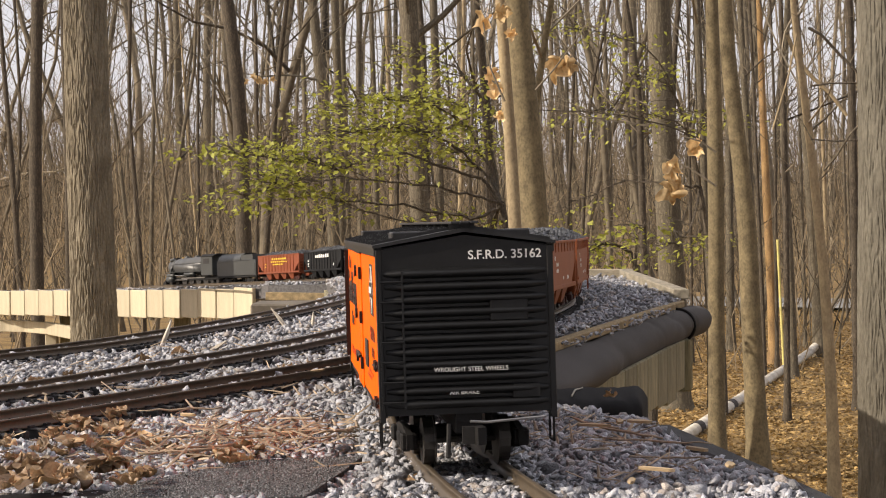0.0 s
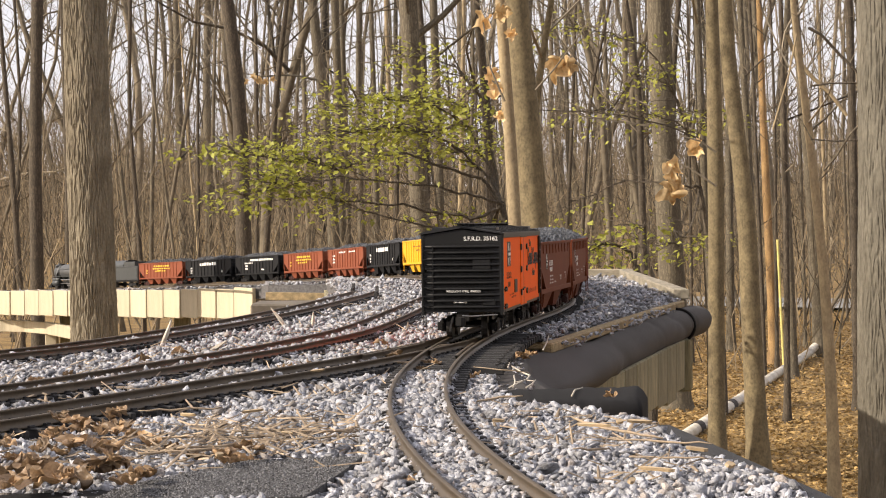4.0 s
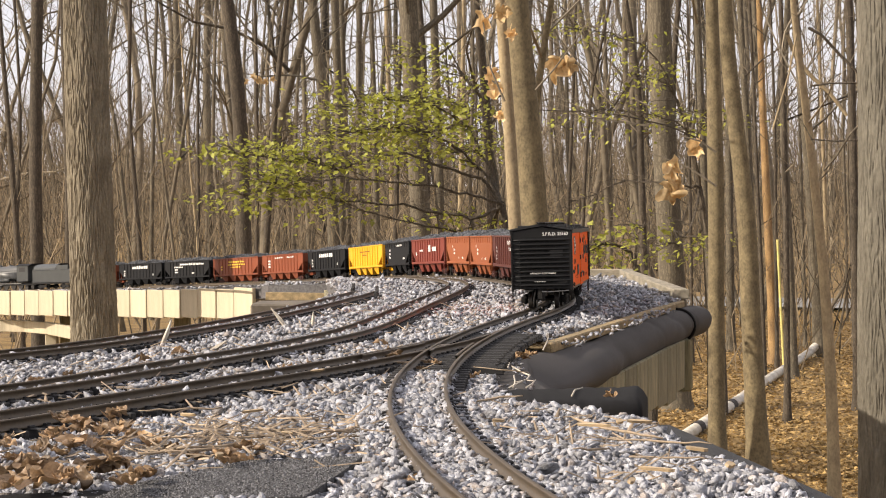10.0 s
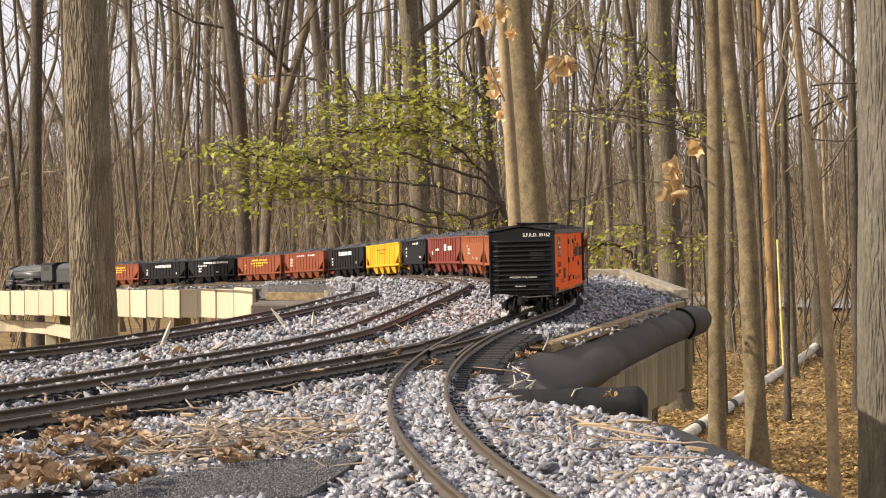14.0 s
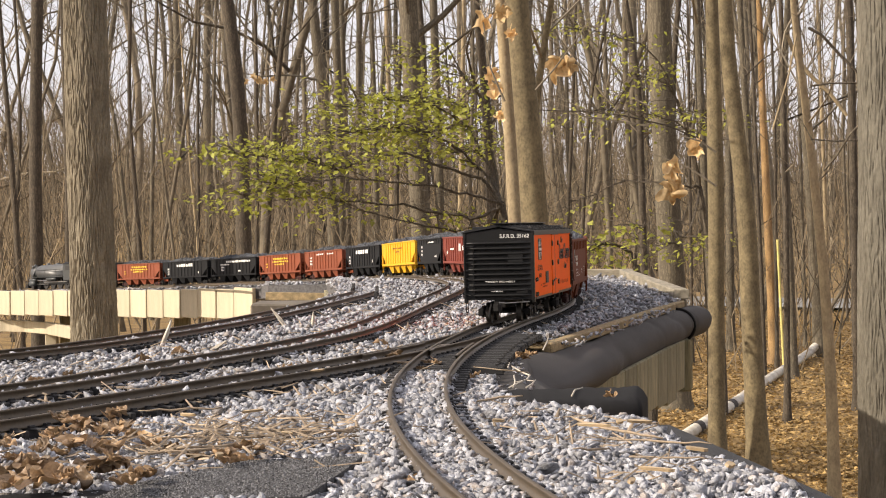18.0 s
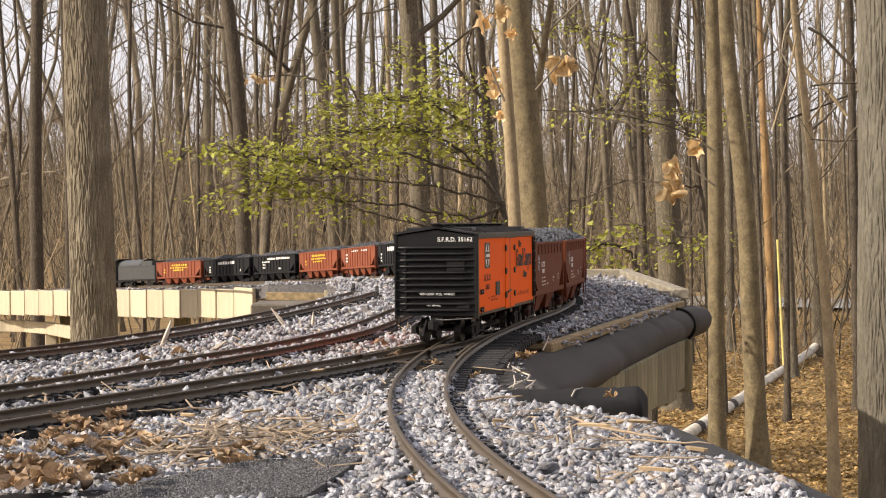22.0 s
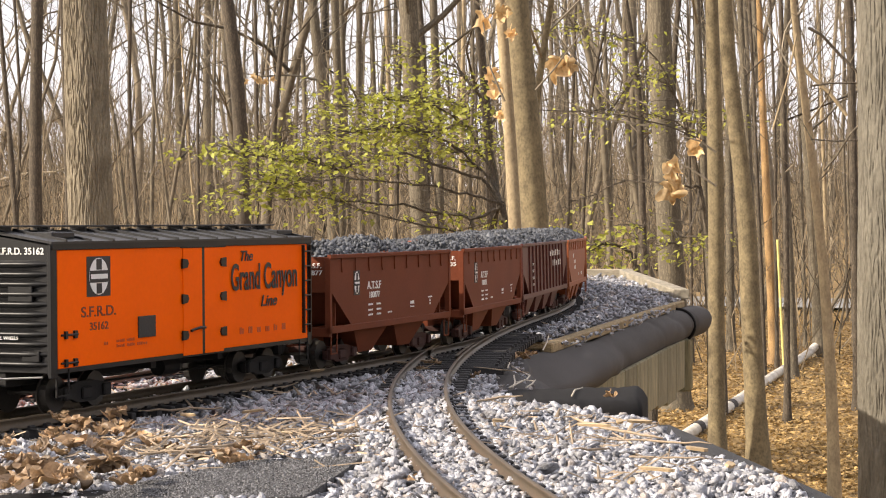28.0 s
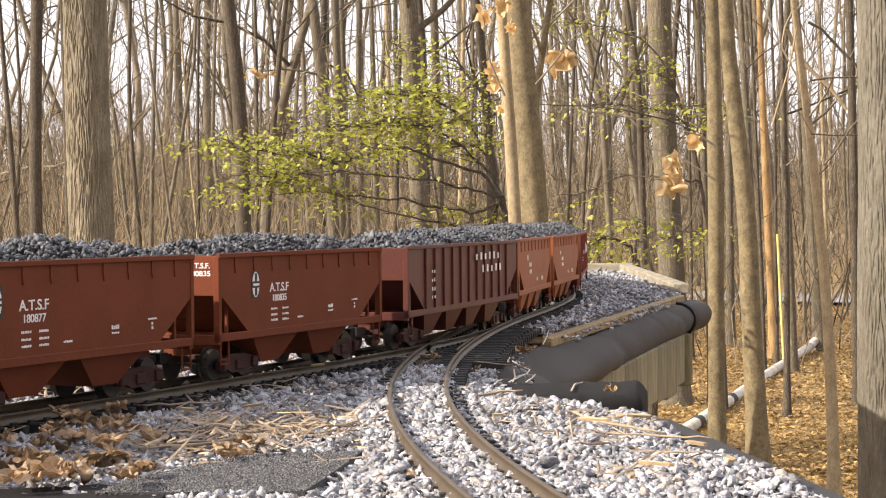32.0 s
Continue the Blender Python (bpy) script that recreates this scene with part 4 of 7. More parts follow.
def build_reefer():
    L, W, E, RZ, B = 0.426, 0.1027, 0.1332, 0.1412, 0.0340
    h = L / 2
    y = W / 2
    car = empty("refrigerator_car", "orange and black model refrigerator car with a corrugated black end", "model railway car", "train")
    core = Shape()
    core.prism([(-y + 0.001, B), (-y + 0.001, E - 0.002), (0, RZ - 0.003), (y - 0.001, E - 0.002), (y - 0.001, B)], "x", -h + 0.003, h - 0.003)
    part("body", core, "black_paint", car)
    # sides
    for sgn in (-1, 1):
        f = face_right if sgn < 0 else face_left
        p = Shape().box(-h + 0.0084, h - 0.0065, min(sgn * y, sgn * (y - 0.003)), max(sgn * y, sgn * (y - 0.003)), 0.0366, 0.1271, 0.0004)
        part("side_panel", p, "orange", car, "smooth bright orange side")
        Y = sgn * (y + 0.0002)
        k = -1 if sgn < 0 else 1
        X = lambda u: u - h                   # from the rear end
        fascia = Shape().box(-h, h, min(sgn * (y + 0.0015), sgn * (y - 0.003)), max(sgn * (y + 0.0015), sgn * (y - 0.003)), 0.1271, E, 0.0004)
        part("eave_board", fascia, "black_paint", car)
        sill = Shape().box(-h, h, min(sgn * (y - 0.0005), sgn * (y - 0.004)), max(sgn * (y - 0.0005), sgn * (y - 0.004)), B - 0.001, 0.0366)
        part("side_sill", sill, "black_paint", car)
        # doors: seam, outer jambs, hinges, latch bar
        d = Shape()
        t0, t1 = sorted((sgn * (y + 0.0006), sgn * y))
        d.box(X(0.2215), X(0.2255), t0, t1, 0.0366, 0.1271)
        part("door_seam", d, "black_paint", car)
        for u0, u1 in ((0.190, 0.2215), (0.2255, 0.258)):
            dr = part("door", Shape().box(X(u0), X(u1), *sorted((sgn * y, sgn * (y + 0.0007))), 0.0345, 0.1262, 0.0003), "orange", car)
        rail = Shape()
        rail.box(X(0.186), X(0.262), *sorted((sgn * y, sgn * (y + 0.0014))), 0.1262, 0.1288, 0.0003)
        part("door_track", rail, "black_paint", car)
        hg = Shape()
        hg.prism([(-0.005, -0.0042), (0.003, -0.0034), (0.005, 0), (0.003, 0.0034), (-0.005, 0.0042)], "y", min(0, k * 0.0016), max(0, k * 0.0016))
        hm = hg.mesh("hinge", "black_paint")
        for u, flip in ((0.192, 1), (0.256, -1)):
            for z in (0.113, 0.083, 0.052):
                part("hinge", hm, "black_paint", car, m=Matrix.Translation((X(u), sgn * (y + 0.0007), z)) @ Matrix.Diagonal((flip, 1, 1, 1)))
        lb = Shape().tube([(X(0.200), sgn * (y + 0.0022), 0.0555), (X(0.214), sgn * (y + 0.0026), 0.0575), (X(0.224), sgn * (y + 0.0022), 0.057)], 0.0012, 6)
        part("latch_bar", lb, "black_paint", car)
        for u in (0.012,):
            for z in (0.062, 0.0515 - 0.011):
                s = Shape()
                s.tube([(X(u), Y, z), (X(u + 0.020), sgn * (y + 0.002), z)], 0.0009, 6)
                s.box(X(u + 0.004), X(u + 0.007), *sorted((Y, sgn * (y + 0.002))), z - 0.003, z + 0.003)
                s.box(X(u + 0.016), X(u + 0.020), *sorted((Y, sgn * (y + 0.002))), z - 0.003, z + 0.003)
                part("grab_iron", s, "black_paint", car)
        # ladder at the far end of the right side
        lad = Shape()
        for z in (0.05, 0.064, 0.078, 0.092, 0.106, 0.12):
            lad.tube([(h - 0.017, sgn * (y + 0.0026), z), (h - 0.004, sgn * (y + 0.0026), z)], 0.0008, 6)
        for x in (h - 0.017, h - 0.004):
            lad.box(x - 0.0008, x + 0.0008, *sorted((sgn * y, sgn * (y + 0.003))), 0.042, 0.126)
        part("ladder", lad, "black_paint", car)
        # markings
        u = 0.0635
        lg = part("emblem", Shape().box(X(u) - 0.0165, X(u) + 0.0165, *sorted((sgn * y, sgn * (y + 0.0003))), 0.0900, 0.1215), "black_ink", car, "black square with a white oval and black cross")
        ov = Shape()
        ov.prism([(X(u) + 0.0132 * math.cos(a), 0.1058 + 0.0145 * math.sin(a)) for a in np.linspace(0, 2 * math.pi, 29)[:-1]], "y", *sorted((sgn * (y + 0.0003), sgn * (y + 0.0006))))
        part("oval", ov, "white_ink", lg)
        cr = Shape()
        a, b = sorted((sgn * (y + 0.0006), sgn * (y + 0.0009)))
        cr.box(X(u) - 0.0036, X(u) + 0.0036, a, b, 0.0922, 0.1003)
        cr.box(X(u) - 0.0036, X(u) + 0.0036, a, b, 0.1110, 0.1195)
        cr.box(X(u) - 0.0128, X(u) + 0.0128, a, b, 0.1010, 0.1104)
        part("cross", cr, "black_ink", lg)
        part("band", Shape().box(X(u) - 0.0115, X(u) + 0.0115, *sorted((sgn * (y + 0.0009), sgn * (y + 0.0011))), 0.1038, 0.1076), "white_ink", lg)
        lettering("initials", "S.F.R.D.", 0.0115, "dark_ink", car, f(X(u), Y, 0.078, 1.35))
        rng = random.Random(3)
        lettering("number", "35162", 0.0085, "dark_ink", car, f(X(u), Y, 0.0665, 1.25))
        for x0, x1, z in ((0.088, 0.100, 0.0535), (0.088, 0.100, 0.0495), (0.103, 0.115, 0.0535), (0.103, 0.115, 0.0495), (0.118, 0.134, 0.0495), (0.070, 0.076, 0.0525)):
            nb = Shape()
            bars(nb, X(x0), X(x1), z - 0.0012, z + 0.0012, Y, 5, rng, sgn)
            part("small_print", nb, "faint_ink", car)
        for i in range(6):
            nb = Shape()
            bars(nb, X(0.287 + i * 0.016), X(0.287 + i * 0.016 + 0.008), 0.0475, 0.0535, Y, 2, rng, sgn)
            part("small_print", nb, "faint_ink", car)
        part("placard", Shape().box(X(0.1195), X(0.1455), *sorted((sgn * y, sgn * (y + 0.0012))), 0.0540, 0.0715, 0.0003), "black_ink", car, "black wooden notice board")
        c = 0.334 if sgn < 0 else 0.322
        lettering("script", "The", 0.0132, "black_ink", car, f(X(c - 0.036 * (1 if sgn < 0 else -1)), sgn * (y + 0.0010), 0.1172, 1.15), shear=0.3)
        lettering("script", "Grand Canyon", 0.0335, "black_ink", car, f(X(c), sgn * (y + 0.0010), 0.0975, 0.635))
        lettering("script", "Line", 0.0145, "black_ink", car, f(X(c + 0.006), sgn * (y + 0.0010), 0.0755, 1.25), shear=0.3)
    # corrugated ends
    for e in (-1, 1):
        x = e * h
        end = part("end_wall", Shape().prism([(-y, B), (-y, E - 0.003), (0, RZ - 0.003), (y, E - 0.003), (y, B)], "x", *sorted((x, x - e * 0.004))), "black_paint", car)
        zs = np.linspace(0.0405, 0.1165, 11)
        rib = Shape()
        n = 13
        prof = [(0, -0.0029), (0.0036, -0.0014), (0.0046, 0.0002), (0.0034, 0.0014), (0.0012, 0.0027), (0, 0.0030)]
        v, f = [], []
        for i in range(n):
            t = i / (n - 1)
            k = min(1.0, 7 * t, 7 * (1 - t)) ** 0.6
            for p, q in prof:
                v.append((e * p * k, (t - 0.5) * (W - 0.008), q * (0.5 + 0.5 * k)))
        for i in range(n - 1):
            for j in range(len(prof) - 1):
                a = i * len(prof) + j
                f.append((a, a + 1, a + 1 + len(prof), a + len(prof)))
        rib.add(v, f)
        rm = rib.mesh("rib", "black_paint", True)
        for z in zs:
            part("rib", rm, "black_paint", end, m=Matrix.Translation((x, 0, z)))
        for s in (-1, 1):
            part("corner_post", Shape().box(*sorted((x + e * 0.001, x - e * 0.007)), *sorted((s * (y + 0.0006), s * (y - 0.003))), B - 0.004, E - 0.002, 0.0004), "black_paint", end)
        part("placard", Shape().box(*sorted((x, x + e * 0.0032)), *sorted((e * 0.014, e * 0.036)), 0.0880, 0.1000, 0.0004), "black_paint", end, "blank black notice board")
        part("placard", Shape().box(*sorted((x, x + e * 0.0030)), *sorted((e * 0.026, e * 0.042)), 0.0425, 0.0505, 0.0004), "black_paint", end)
        lad = Shape()
        for z in np.linspace(0.042, 0.112, 7):
            lad.tube([(x + e * 0.0034, -e * 0.037, z), (x + e * 0.0034, -e * 0.050, z)], 0.0007, 6)
        for s in (0.037, 0.050):
            lad.box(*sorted((x, x + e * 0.0036)), *sorted((-e * s - 0.0006, -e * s + 0.0006)), 0.038, 0.118)
        part("ladder", lad, "black_paint", end)
    lettering("number", "S.F.R.D. 35162", 0.0073, "white_ink", car, face_back(-h - 0.0003, -0.0237, 0.1262, 1.0))
    lettering("print", "WROUGHT STEEL WHEELS", 0.0036, "white_ink", car, face_back(-h - 0.0038, -0.0018, 0.0602, 1.0))
    lettering("print", "AIR BRAKE", 0.0036, "white_ink", car, face_back(-h - 0.0038, 0.0025, 0.0468, 1.0))
    # roof
    roof = Shape()
    for sgn in (-1, 1):
        roof.prism([(sgn * (y + 0.0022), E - 0.0014), (sgn * (y + 0.0022), E + 0.0004), (0, RZ + 0.0012), (0, RZ - 0.0012)], "x", -h - 0.0022, h + 0.0022)
    rf = part("roof", roof, "roof_black", car)
    seam = Shape()
    sl = (RZ - E) / (y + 0.002)
    for sgn in (-1, 1):
        seam.prism([(sgn * (y + 0.002), E + 0.0002), (sgn * (y + 0.002), E + 0.0022), (sgn * 0.004, RZ + 0.0026), (sgn * 0.004, RZ + 0.0006)], "x", -0.0011, 0.0011)
    sm = seam.mesh("seam", "roof_black")
    for i in range(13):
        part("seam", sm, "roof_black", rf, m=Matrix.Translation((-h + 0.018 + i * (L - 0.036) / 12, 0, 0)))
    for k in (-1, 0, 1):
        part("running_board", Shape().box(-h - 0.008, h + 0.008, k * 0.0056 - 0.0025, k * 0.0056 + 0.0025, RZ + 0.0035, RZ + 0.0050, 0.0003), "roof_black", rf)
    bm_ = Shape().box(-0.001, 0.001, -0.0075, 0.0075, RZ - 0.001, RZ + 0.0036).mesh("bracket", "roof_black")
    for x in np.linspace(-h + 0.01, h - 0.01, 9):
        part("bracket", bm_, "roof_black", rf, m=Matrix.Translation((float(x), 0, 0)))
    for e in (-1, 1):
        for sgn in (-1, 1):
            hx, hy = e * (h - 0.032), sgn * 0.030
            z = RZ - sl * abs(hy)
            part("hatch", Shape().box(hx - 0.015, hx + 0.015, hy - 0.011, hy + 0.011, z - 0.001, z + 0.0042, 0.0008), "roof_black", rf, "low black ice hatch")
            part("hatch_rest", Shape().tube([(hx - 0.012, hy - sgn * 0.012, z + 0.003), (hx + 0.012, hy - sgn * 0.012, z + 0.003)], 0.0009, 6), "roof_black", rf)
    # below
    part("centre_sill", Shape().box(-h + 0.002, h - 0.002, -0.008, 0.008, 0.022, B + 0.001, 0.0006), "underframe", car)
    for x in (-0.06, 0.05):
        part("cross_bearer", Shape().box(x - 0.004, x + 0.004, -0.045, 0.045, 0.027, B + 0.001), "underframe", car)
    part("air_tank", Shape().tube([(-0.03, 0.022, 0.024), (0.012, 0.022, 0.024)], 0.0085, 12), "underframe", car)
    part("brake_cylinder", Shape().tube([(-0.02, -0.024, 0.024), (0.006, -0.024, 0.024)], 0.0075, 12), "underframe", car)
    part("brake_rod", Shape().tube([(-0.12, -0.012, 0.017), (0.12, -0.012, 0.017)], 0.0011, 6), "underframe", car)
    for e in (-1, 1):
        for s in (-1, 1):
            st = Shape()
            for q in (0.006, 0.022):
                st.box(*sorted((e * (h - q), e * (h - q - 0.0012))), *sorted((s * y, s * (y - 0.0012))), 0.016, B + 0.002)
            st.box(*sorted((e * (h - 0.006), e * (h - 0.0232))), *sorted((s * y, s * (y - 0.0012))), 0.0150, 0.0162)
            part("step", st, "underframe", car)
        coupler(car, e * h, e)
        part("cut_lever", Shape().tube([(e * (h + 0.003), -0.045, 0.031), (e * (h + 0.004), -0.01, 0.029), (e * (h + 0.006), 0.0, 0.030)], 0.0008, 6), "steel", car)
        part("air_hose", Shape().tube([(e * (h + 0.001), 0.012, 0.028), (e * (h + 0.008), 0.013, 0.020), (e * (h + 0.012), 0.014, 0.010)], 0.0014, 6), "underframe", car)
    trucks = [bogie(car, e * (h - 0.068), "underframe") for e in (-1, 1)]
    return car


COAL = {}


def coal_heap(length, width, z, seed):
    """A heap of black lumps: a low ridge of stones over a core."""
    rng = np.random.default_rng(seed)
    bases = stone_bases(rng, 6)
    n = int(length * width * 80000)
    x, y = rng.uniform(-length / 2, length / 2, n), rng.uniform(-width / 2, width / 2, n)
    s = 0.0049 * np.exp(rng.normal(0, 0.28, n))
    prof = np.clip(1 - np.abs(2 * y / width) ** 2.2, 0, 1) * np.clip(1 - np.abs(2 * x / length) ** 8, 0, 1)
    zz = z - 0.004 + prof * (0.0165 + 0.003 * np.sin(x * 38 + seed) + 0.002 * np.sin(x * 83)) + rng.uniform(-0.3, 0.3, n) * s
    me = scatter("coal_load", bases, np.stack([x, y, zz], -1), s, "coal", rng)
    return me


def build_hopper(material, long, label, ink, marks, seed, bays=3, number=None, L=0.36):
    h, W, RIM, SILL = L / 2, 0.1005, 0.1135, 0.0395
    y = W / 2
    car = empty("hopper_car", label, "model railway car", "train")
    rng = random.Random(seed)
    cut = 0.060 if long else 0.052
    # side sheets with the open corners below the slope sheets
    for sgn in (-1, 1):
        s = Shape()
        poly = [(-h + 0.003, RIM), (-h + 0.003, 0.080), (-h + cut, 0.0455), (-h + cut, SILL + 0.004), (h - cut, SILL + 0.004), (h - cut, 0.0455), (h - 0.003, 0.080), (h - 0.003, RIM)]
        s.prism(poly, "y", *sorted((sgn * y, sgn * (y - 0.0015))))
        side = part("side_sheet", s, material, car)
        part("rim", Shape().box(-h, h, *sorted((sgn * (y + 0.0022), sgn * (y - 0.002))), RIM - 0.002, RIM + 0.0022, 0.0005), material, car)
        part("side_sill", Shape().box(-h, h, *sorted((sgn * (y + 0.001), sgn * (y - 0.004))), SILL - 0.002, SILL + 0.005, 0.0005), material, car)
        for e in (-1, 1):
            part("corner_post", Shape().box(*sorted((e * h, e * (h - 0.005))), *sorted((sgn * (y + 0.001), sgn * (y - 0.005))), SILL - 0.002, RIM, 0.0005), material, car)
            part("brace", Shape().box(*sorted((e * (h - 0.022), e * (h - 0.0245))), *sorted((sgn * (y - 0.004), sgn * (y - 0.007))), SILL + 0.002, 0.078), material, car)
        if long:
            rm = Shape().box(-0.0013, 0.0013, *sorted((sgn * y, sgn * (y + 0.0024))), SILL + 0.005, RIM - 0.002, 0.0004).mesh("rib", material)
            nr = 11
            for i in range(nr):
                part("rib", rm, material, side, m=Matrix.Translation((-h + cut + 0.006 + i * (L - 2 * cut - 0.012) / (nr - 1), 0, 0)))
        else:
            rm = Shape().prism([(-0.0012, RIM - 0.002), (-0.0012, RIM - 0.010), (0, RIM - 0.016), (0.0012, RIM - 0.010), (0.0012, RIM - 0.002)], "y", *sorted((sgn * y, sgn * (y + 0.0012)))).mesh("rib", material)
            for i in range(9):
                part("rib", rm, material, side, m=Matrix.Translation((-h + 0.03 + i * (L - 0.06) / 8, 0, 0)))
        Y = sgn * (y + (0.0026 if long else 0.0002))
        f = face_right if sgn < 0 else face_left
        for kind, *a in marks:
            u = a[0] * h * (1 if sgn < 0 else -1)
            if kind == "text":
                lettering("lettering", a[2], a[3], ink, car, f(u, Y, a[1], a[4]))
            elif kind == "bars":
                b = Shape()
                bars(b, u - a[2] / 2, u + a[2] / 2, a[1] - a[3] / 2, a[1] + a[3] / 2, Y, a[4], rng, sgn, a[5] if len(a) > 5 else 1.0)
                part("lettering", b, ink, car)
            elif kind == "oval":
                b = Shape()
                b.prism([(u + 0.0065 * math.cos(t), a[1] + 0.0115 * math.sin(t)) for t in np.linspace(0, 2 * math.pi, 25)[:-1]], "y", *sorted((Y, Y + sgn * 0.0003)))
                o = part("emblem", Shape().box(u - 0.0078, u + 0.0078, *sorted((Y - sgn * 0.0002, Y + sgn * 0.0001)), a[1] - 0.0125, a[1] + 0.0125), "black_ink", car, "dark square with a white oval and black cross")
                part("oval", b, "white_ink", o)
                b = Shape()
                q = sorted((Y + sgn * 0.0003, Y + sgn * 0.0006))
                b.box(u - 0.0019, u + 0.0019, *q, a[1] - 0.0102, a[1] - 0.0026)
                b.box(u - 0.0019, u + 0.0019, *q, a[1] + 0.0026, a[1] + 0.0102)
                b.box(u - 0.0066, u + 0.0066, *q, a[1] - 0.0030, a[1] + 0.0030)
                part("cross", b, "black_ink", o)
                q = sorted((Y + sgn * 0.0006, Y + sgn * 0.0008))
                part("band", Shape().box(u - 0.0055, u + 0.0055, *q, a[1] - 0.0010, a[1] + 0.0010), "white_ink", o)
    for e in (-1, 1):
        # slope sheet, end sheet, posts and ladder
        sl = Shape()
        sl.prism([(e * (h - 0.004), 0.082), (e * (h - 0.004), 0.0795), (e * (h - cut - 0.016), 0.037), (e * (h - cut - 0.018), 0.039)], "y", -y + 0.002, y - 0.002)
        part("slope_sheet", sl, material, car)
        en = Shape().box(*sorted((e * (h - 0.002), e * (h - 0.0045))), -y + 0.001, y - 0.001, 0.078, RIM, 0.0004)
        part("end_sheet", en, material, car)
        if number and e < 0:
            lettering("lettering", "A.T.S.F.", 0.0066, ink, car, face_back(-h + 0.0018, -0.030, 0.1045, 1.1))
            lettering("lettering", number, 0.0066, ink, car, face_back(-h + 0.0018, -0.030, 0.0975, 1.2))
        lad = Shape()
        for z in (0.048, 0.060, 0.072, 0.084, 0.096):
            lad.tube([(e * (h + 0.002), -e * y * 0.96, z), (e * (h + 0.002), -e * y * 0.66, z)], 0.0008, 5)
        part("ladder", lad, material, car)
        for yy in (-0.018, 0.018):
            part("end_post", Shape().box(*sorted((e * (h - 0.002), e * (h - 0.006))), yy - 0.0015, yy + 0.0015, SILL, 0.08), material, car)
        part("end_sill", Shape().box(*sorted((e * h, e * (h - 0.006))), -y, y, SILL - 0.005, SILL + 0.004, 0.0005), material, car)
        for s in (-1, 1):
            st = Shape()
            for q in (0.004, 0.018):
                st.box(*sorted((e * (h - q), e * (h - q - 0.0012))), *sorted((s * y, s * (y - 0.0012))), 0.018, SILL)
            st.box(*sorted((e * (h - 0.004), e * (h - 0.0192))), *sorted((s * y, s * (y - 0.0012))), 0.0168, 0.0182)
            part("step", st, material, car)
        coupler(car, e * h, e)
    part("centre_sill", Shape().box(-h + 0.002, h - 0.002, -0.007, 0.007, 0.024, SILL - 0.001, 0.0006), material, car)
    span = L - 2 * cut - 0.02
    for i in range(bays):
        x = -span / 2 + span * (i + 0.5) / bays
        w = span / bays * 0.5
        b = Shape()
        top, low = (w * 0.95, y - 0.003), (w * 0.32, y - 0.012)
        v = [(x - top[0], -top[1], SILL + 0.004), (x + top[0], -top[1], SILL + 0.004), (x + top[0], top[1], SILL + 0.004), (x - top[0], top[1], SILL + 0.004), (x - low[0], -low[1], 0.013), (x + low[0], -low[1], 0.013), (x + low[0], low[1], 0.013), (x - low[0], low[1], 0.013)]
        b.add(v, [(0, 1, 2, 3), (7, 6, 5, 4), (0, 4, 5, 1), (1, 5, 6, 2), (2, 6, 7, 3), (3, 7, 4, 0)])
        part("hopper_bay", b, material, car)
    part("floor_sheet", Shape().box(-h + cut, h - cut, -y + 0.002, y - 0.002, SILL, SILL + 0.003), material, car)
    key = (L, seed % 3)
    if key not in COAL:
        COAL[key] = coal_heap(L - 0.008, W - 0.006, RIM + 0.001, seed)
    part("coal_load", COAL[key], "coal", car, "heaped black coal")
    core = Shape().box(-h + 0.006, h - 0.006, -y + 0.002, y - 0.002, RIM - 0.012, RIM - 0.001)
    part("load_base", core, "coal", car)
    for e in (-1, 1):
        bogie(car, e * (h - 0.062), "underframe" if material in ("hopper_black", "yellow") else "truck_red")
    return car


def build_tender():
    car = empty("tender", "dark grey steam locomotive tender with a coal bunker", "tender", "train")
    L = 0.43
    h = L / 2
    part("tank", Shape().box(-h, h, -0.049, 0.049, 0.036, 0.103, 0.002), "loco_grey", car)
    c = -h + 0.035
    arch = [(0.048 * math.cos(q), 0.102 + 0.034 * math.sin(q) ** 0.8) for q in np.linspace(0, math.pi, 17)]
    part("bunker", Shape().prism(arch, "x", c + 0.125, h - 0.004), "loco_grey", car, "rounded grey bunker top", smooth=False)
    for q in (c + 0.125, h - 0.012):
        part("bunker_rim", Shape().prism([(y * 1.02, 0.102 + (z - 0.102) * 1.05) for y, z in arch], "x", q, q + 0.006), "underframe", car)
    for s in (-1, 1):
        part("bunker_side", Shape().box(c, c + 0.125, *sorted((s * 0.0475, s * 0.044)), 0.102, 0.127, 0.0006), "loco_grey", car)
        part("tank_rail", Shape().tube([(-h + 0.004, s * 0.050, 0.1035), (h - 0.004, s * 0.050, 0.1035)], 0.0013, 6), "loco_grey", car)
        part("grab_rail", Shape().tube([(-h + 0.006, s * 0.0505, 0.05), (-h + 0.006, s * 0.052, 0.095)], 0.0009, 6), "loco_silver", car)
    part("bunker_end", Shape().box(c - 0.004, c, -0.0475, 0.0475, 0.102, 0.127, 0.0006), "loco_grey", car)
    part("coal_load", coal_heap(0.118, 0.080, 0.108, 4), "coal", car, "heaped black coal", m=Matrix.Translation((c + 0.062, 0, 0)))
    part("water_hatch", Shape().box(-h + 0.006, -h + 0.026, -0.016, 0.016, 0.103, 0.109, 0.001), "loco_grey", car)
    part("frame", Shape().box(-h - 0.004, h + 0.004, -0.046, 0.046, 0.028, 0.037, 0.001), "underframe", car)
    for e in (-1, 1):
        coupler(car, e * h, e)
        bogie(car, e * 0.125, "underframe", 0.085)
    return car


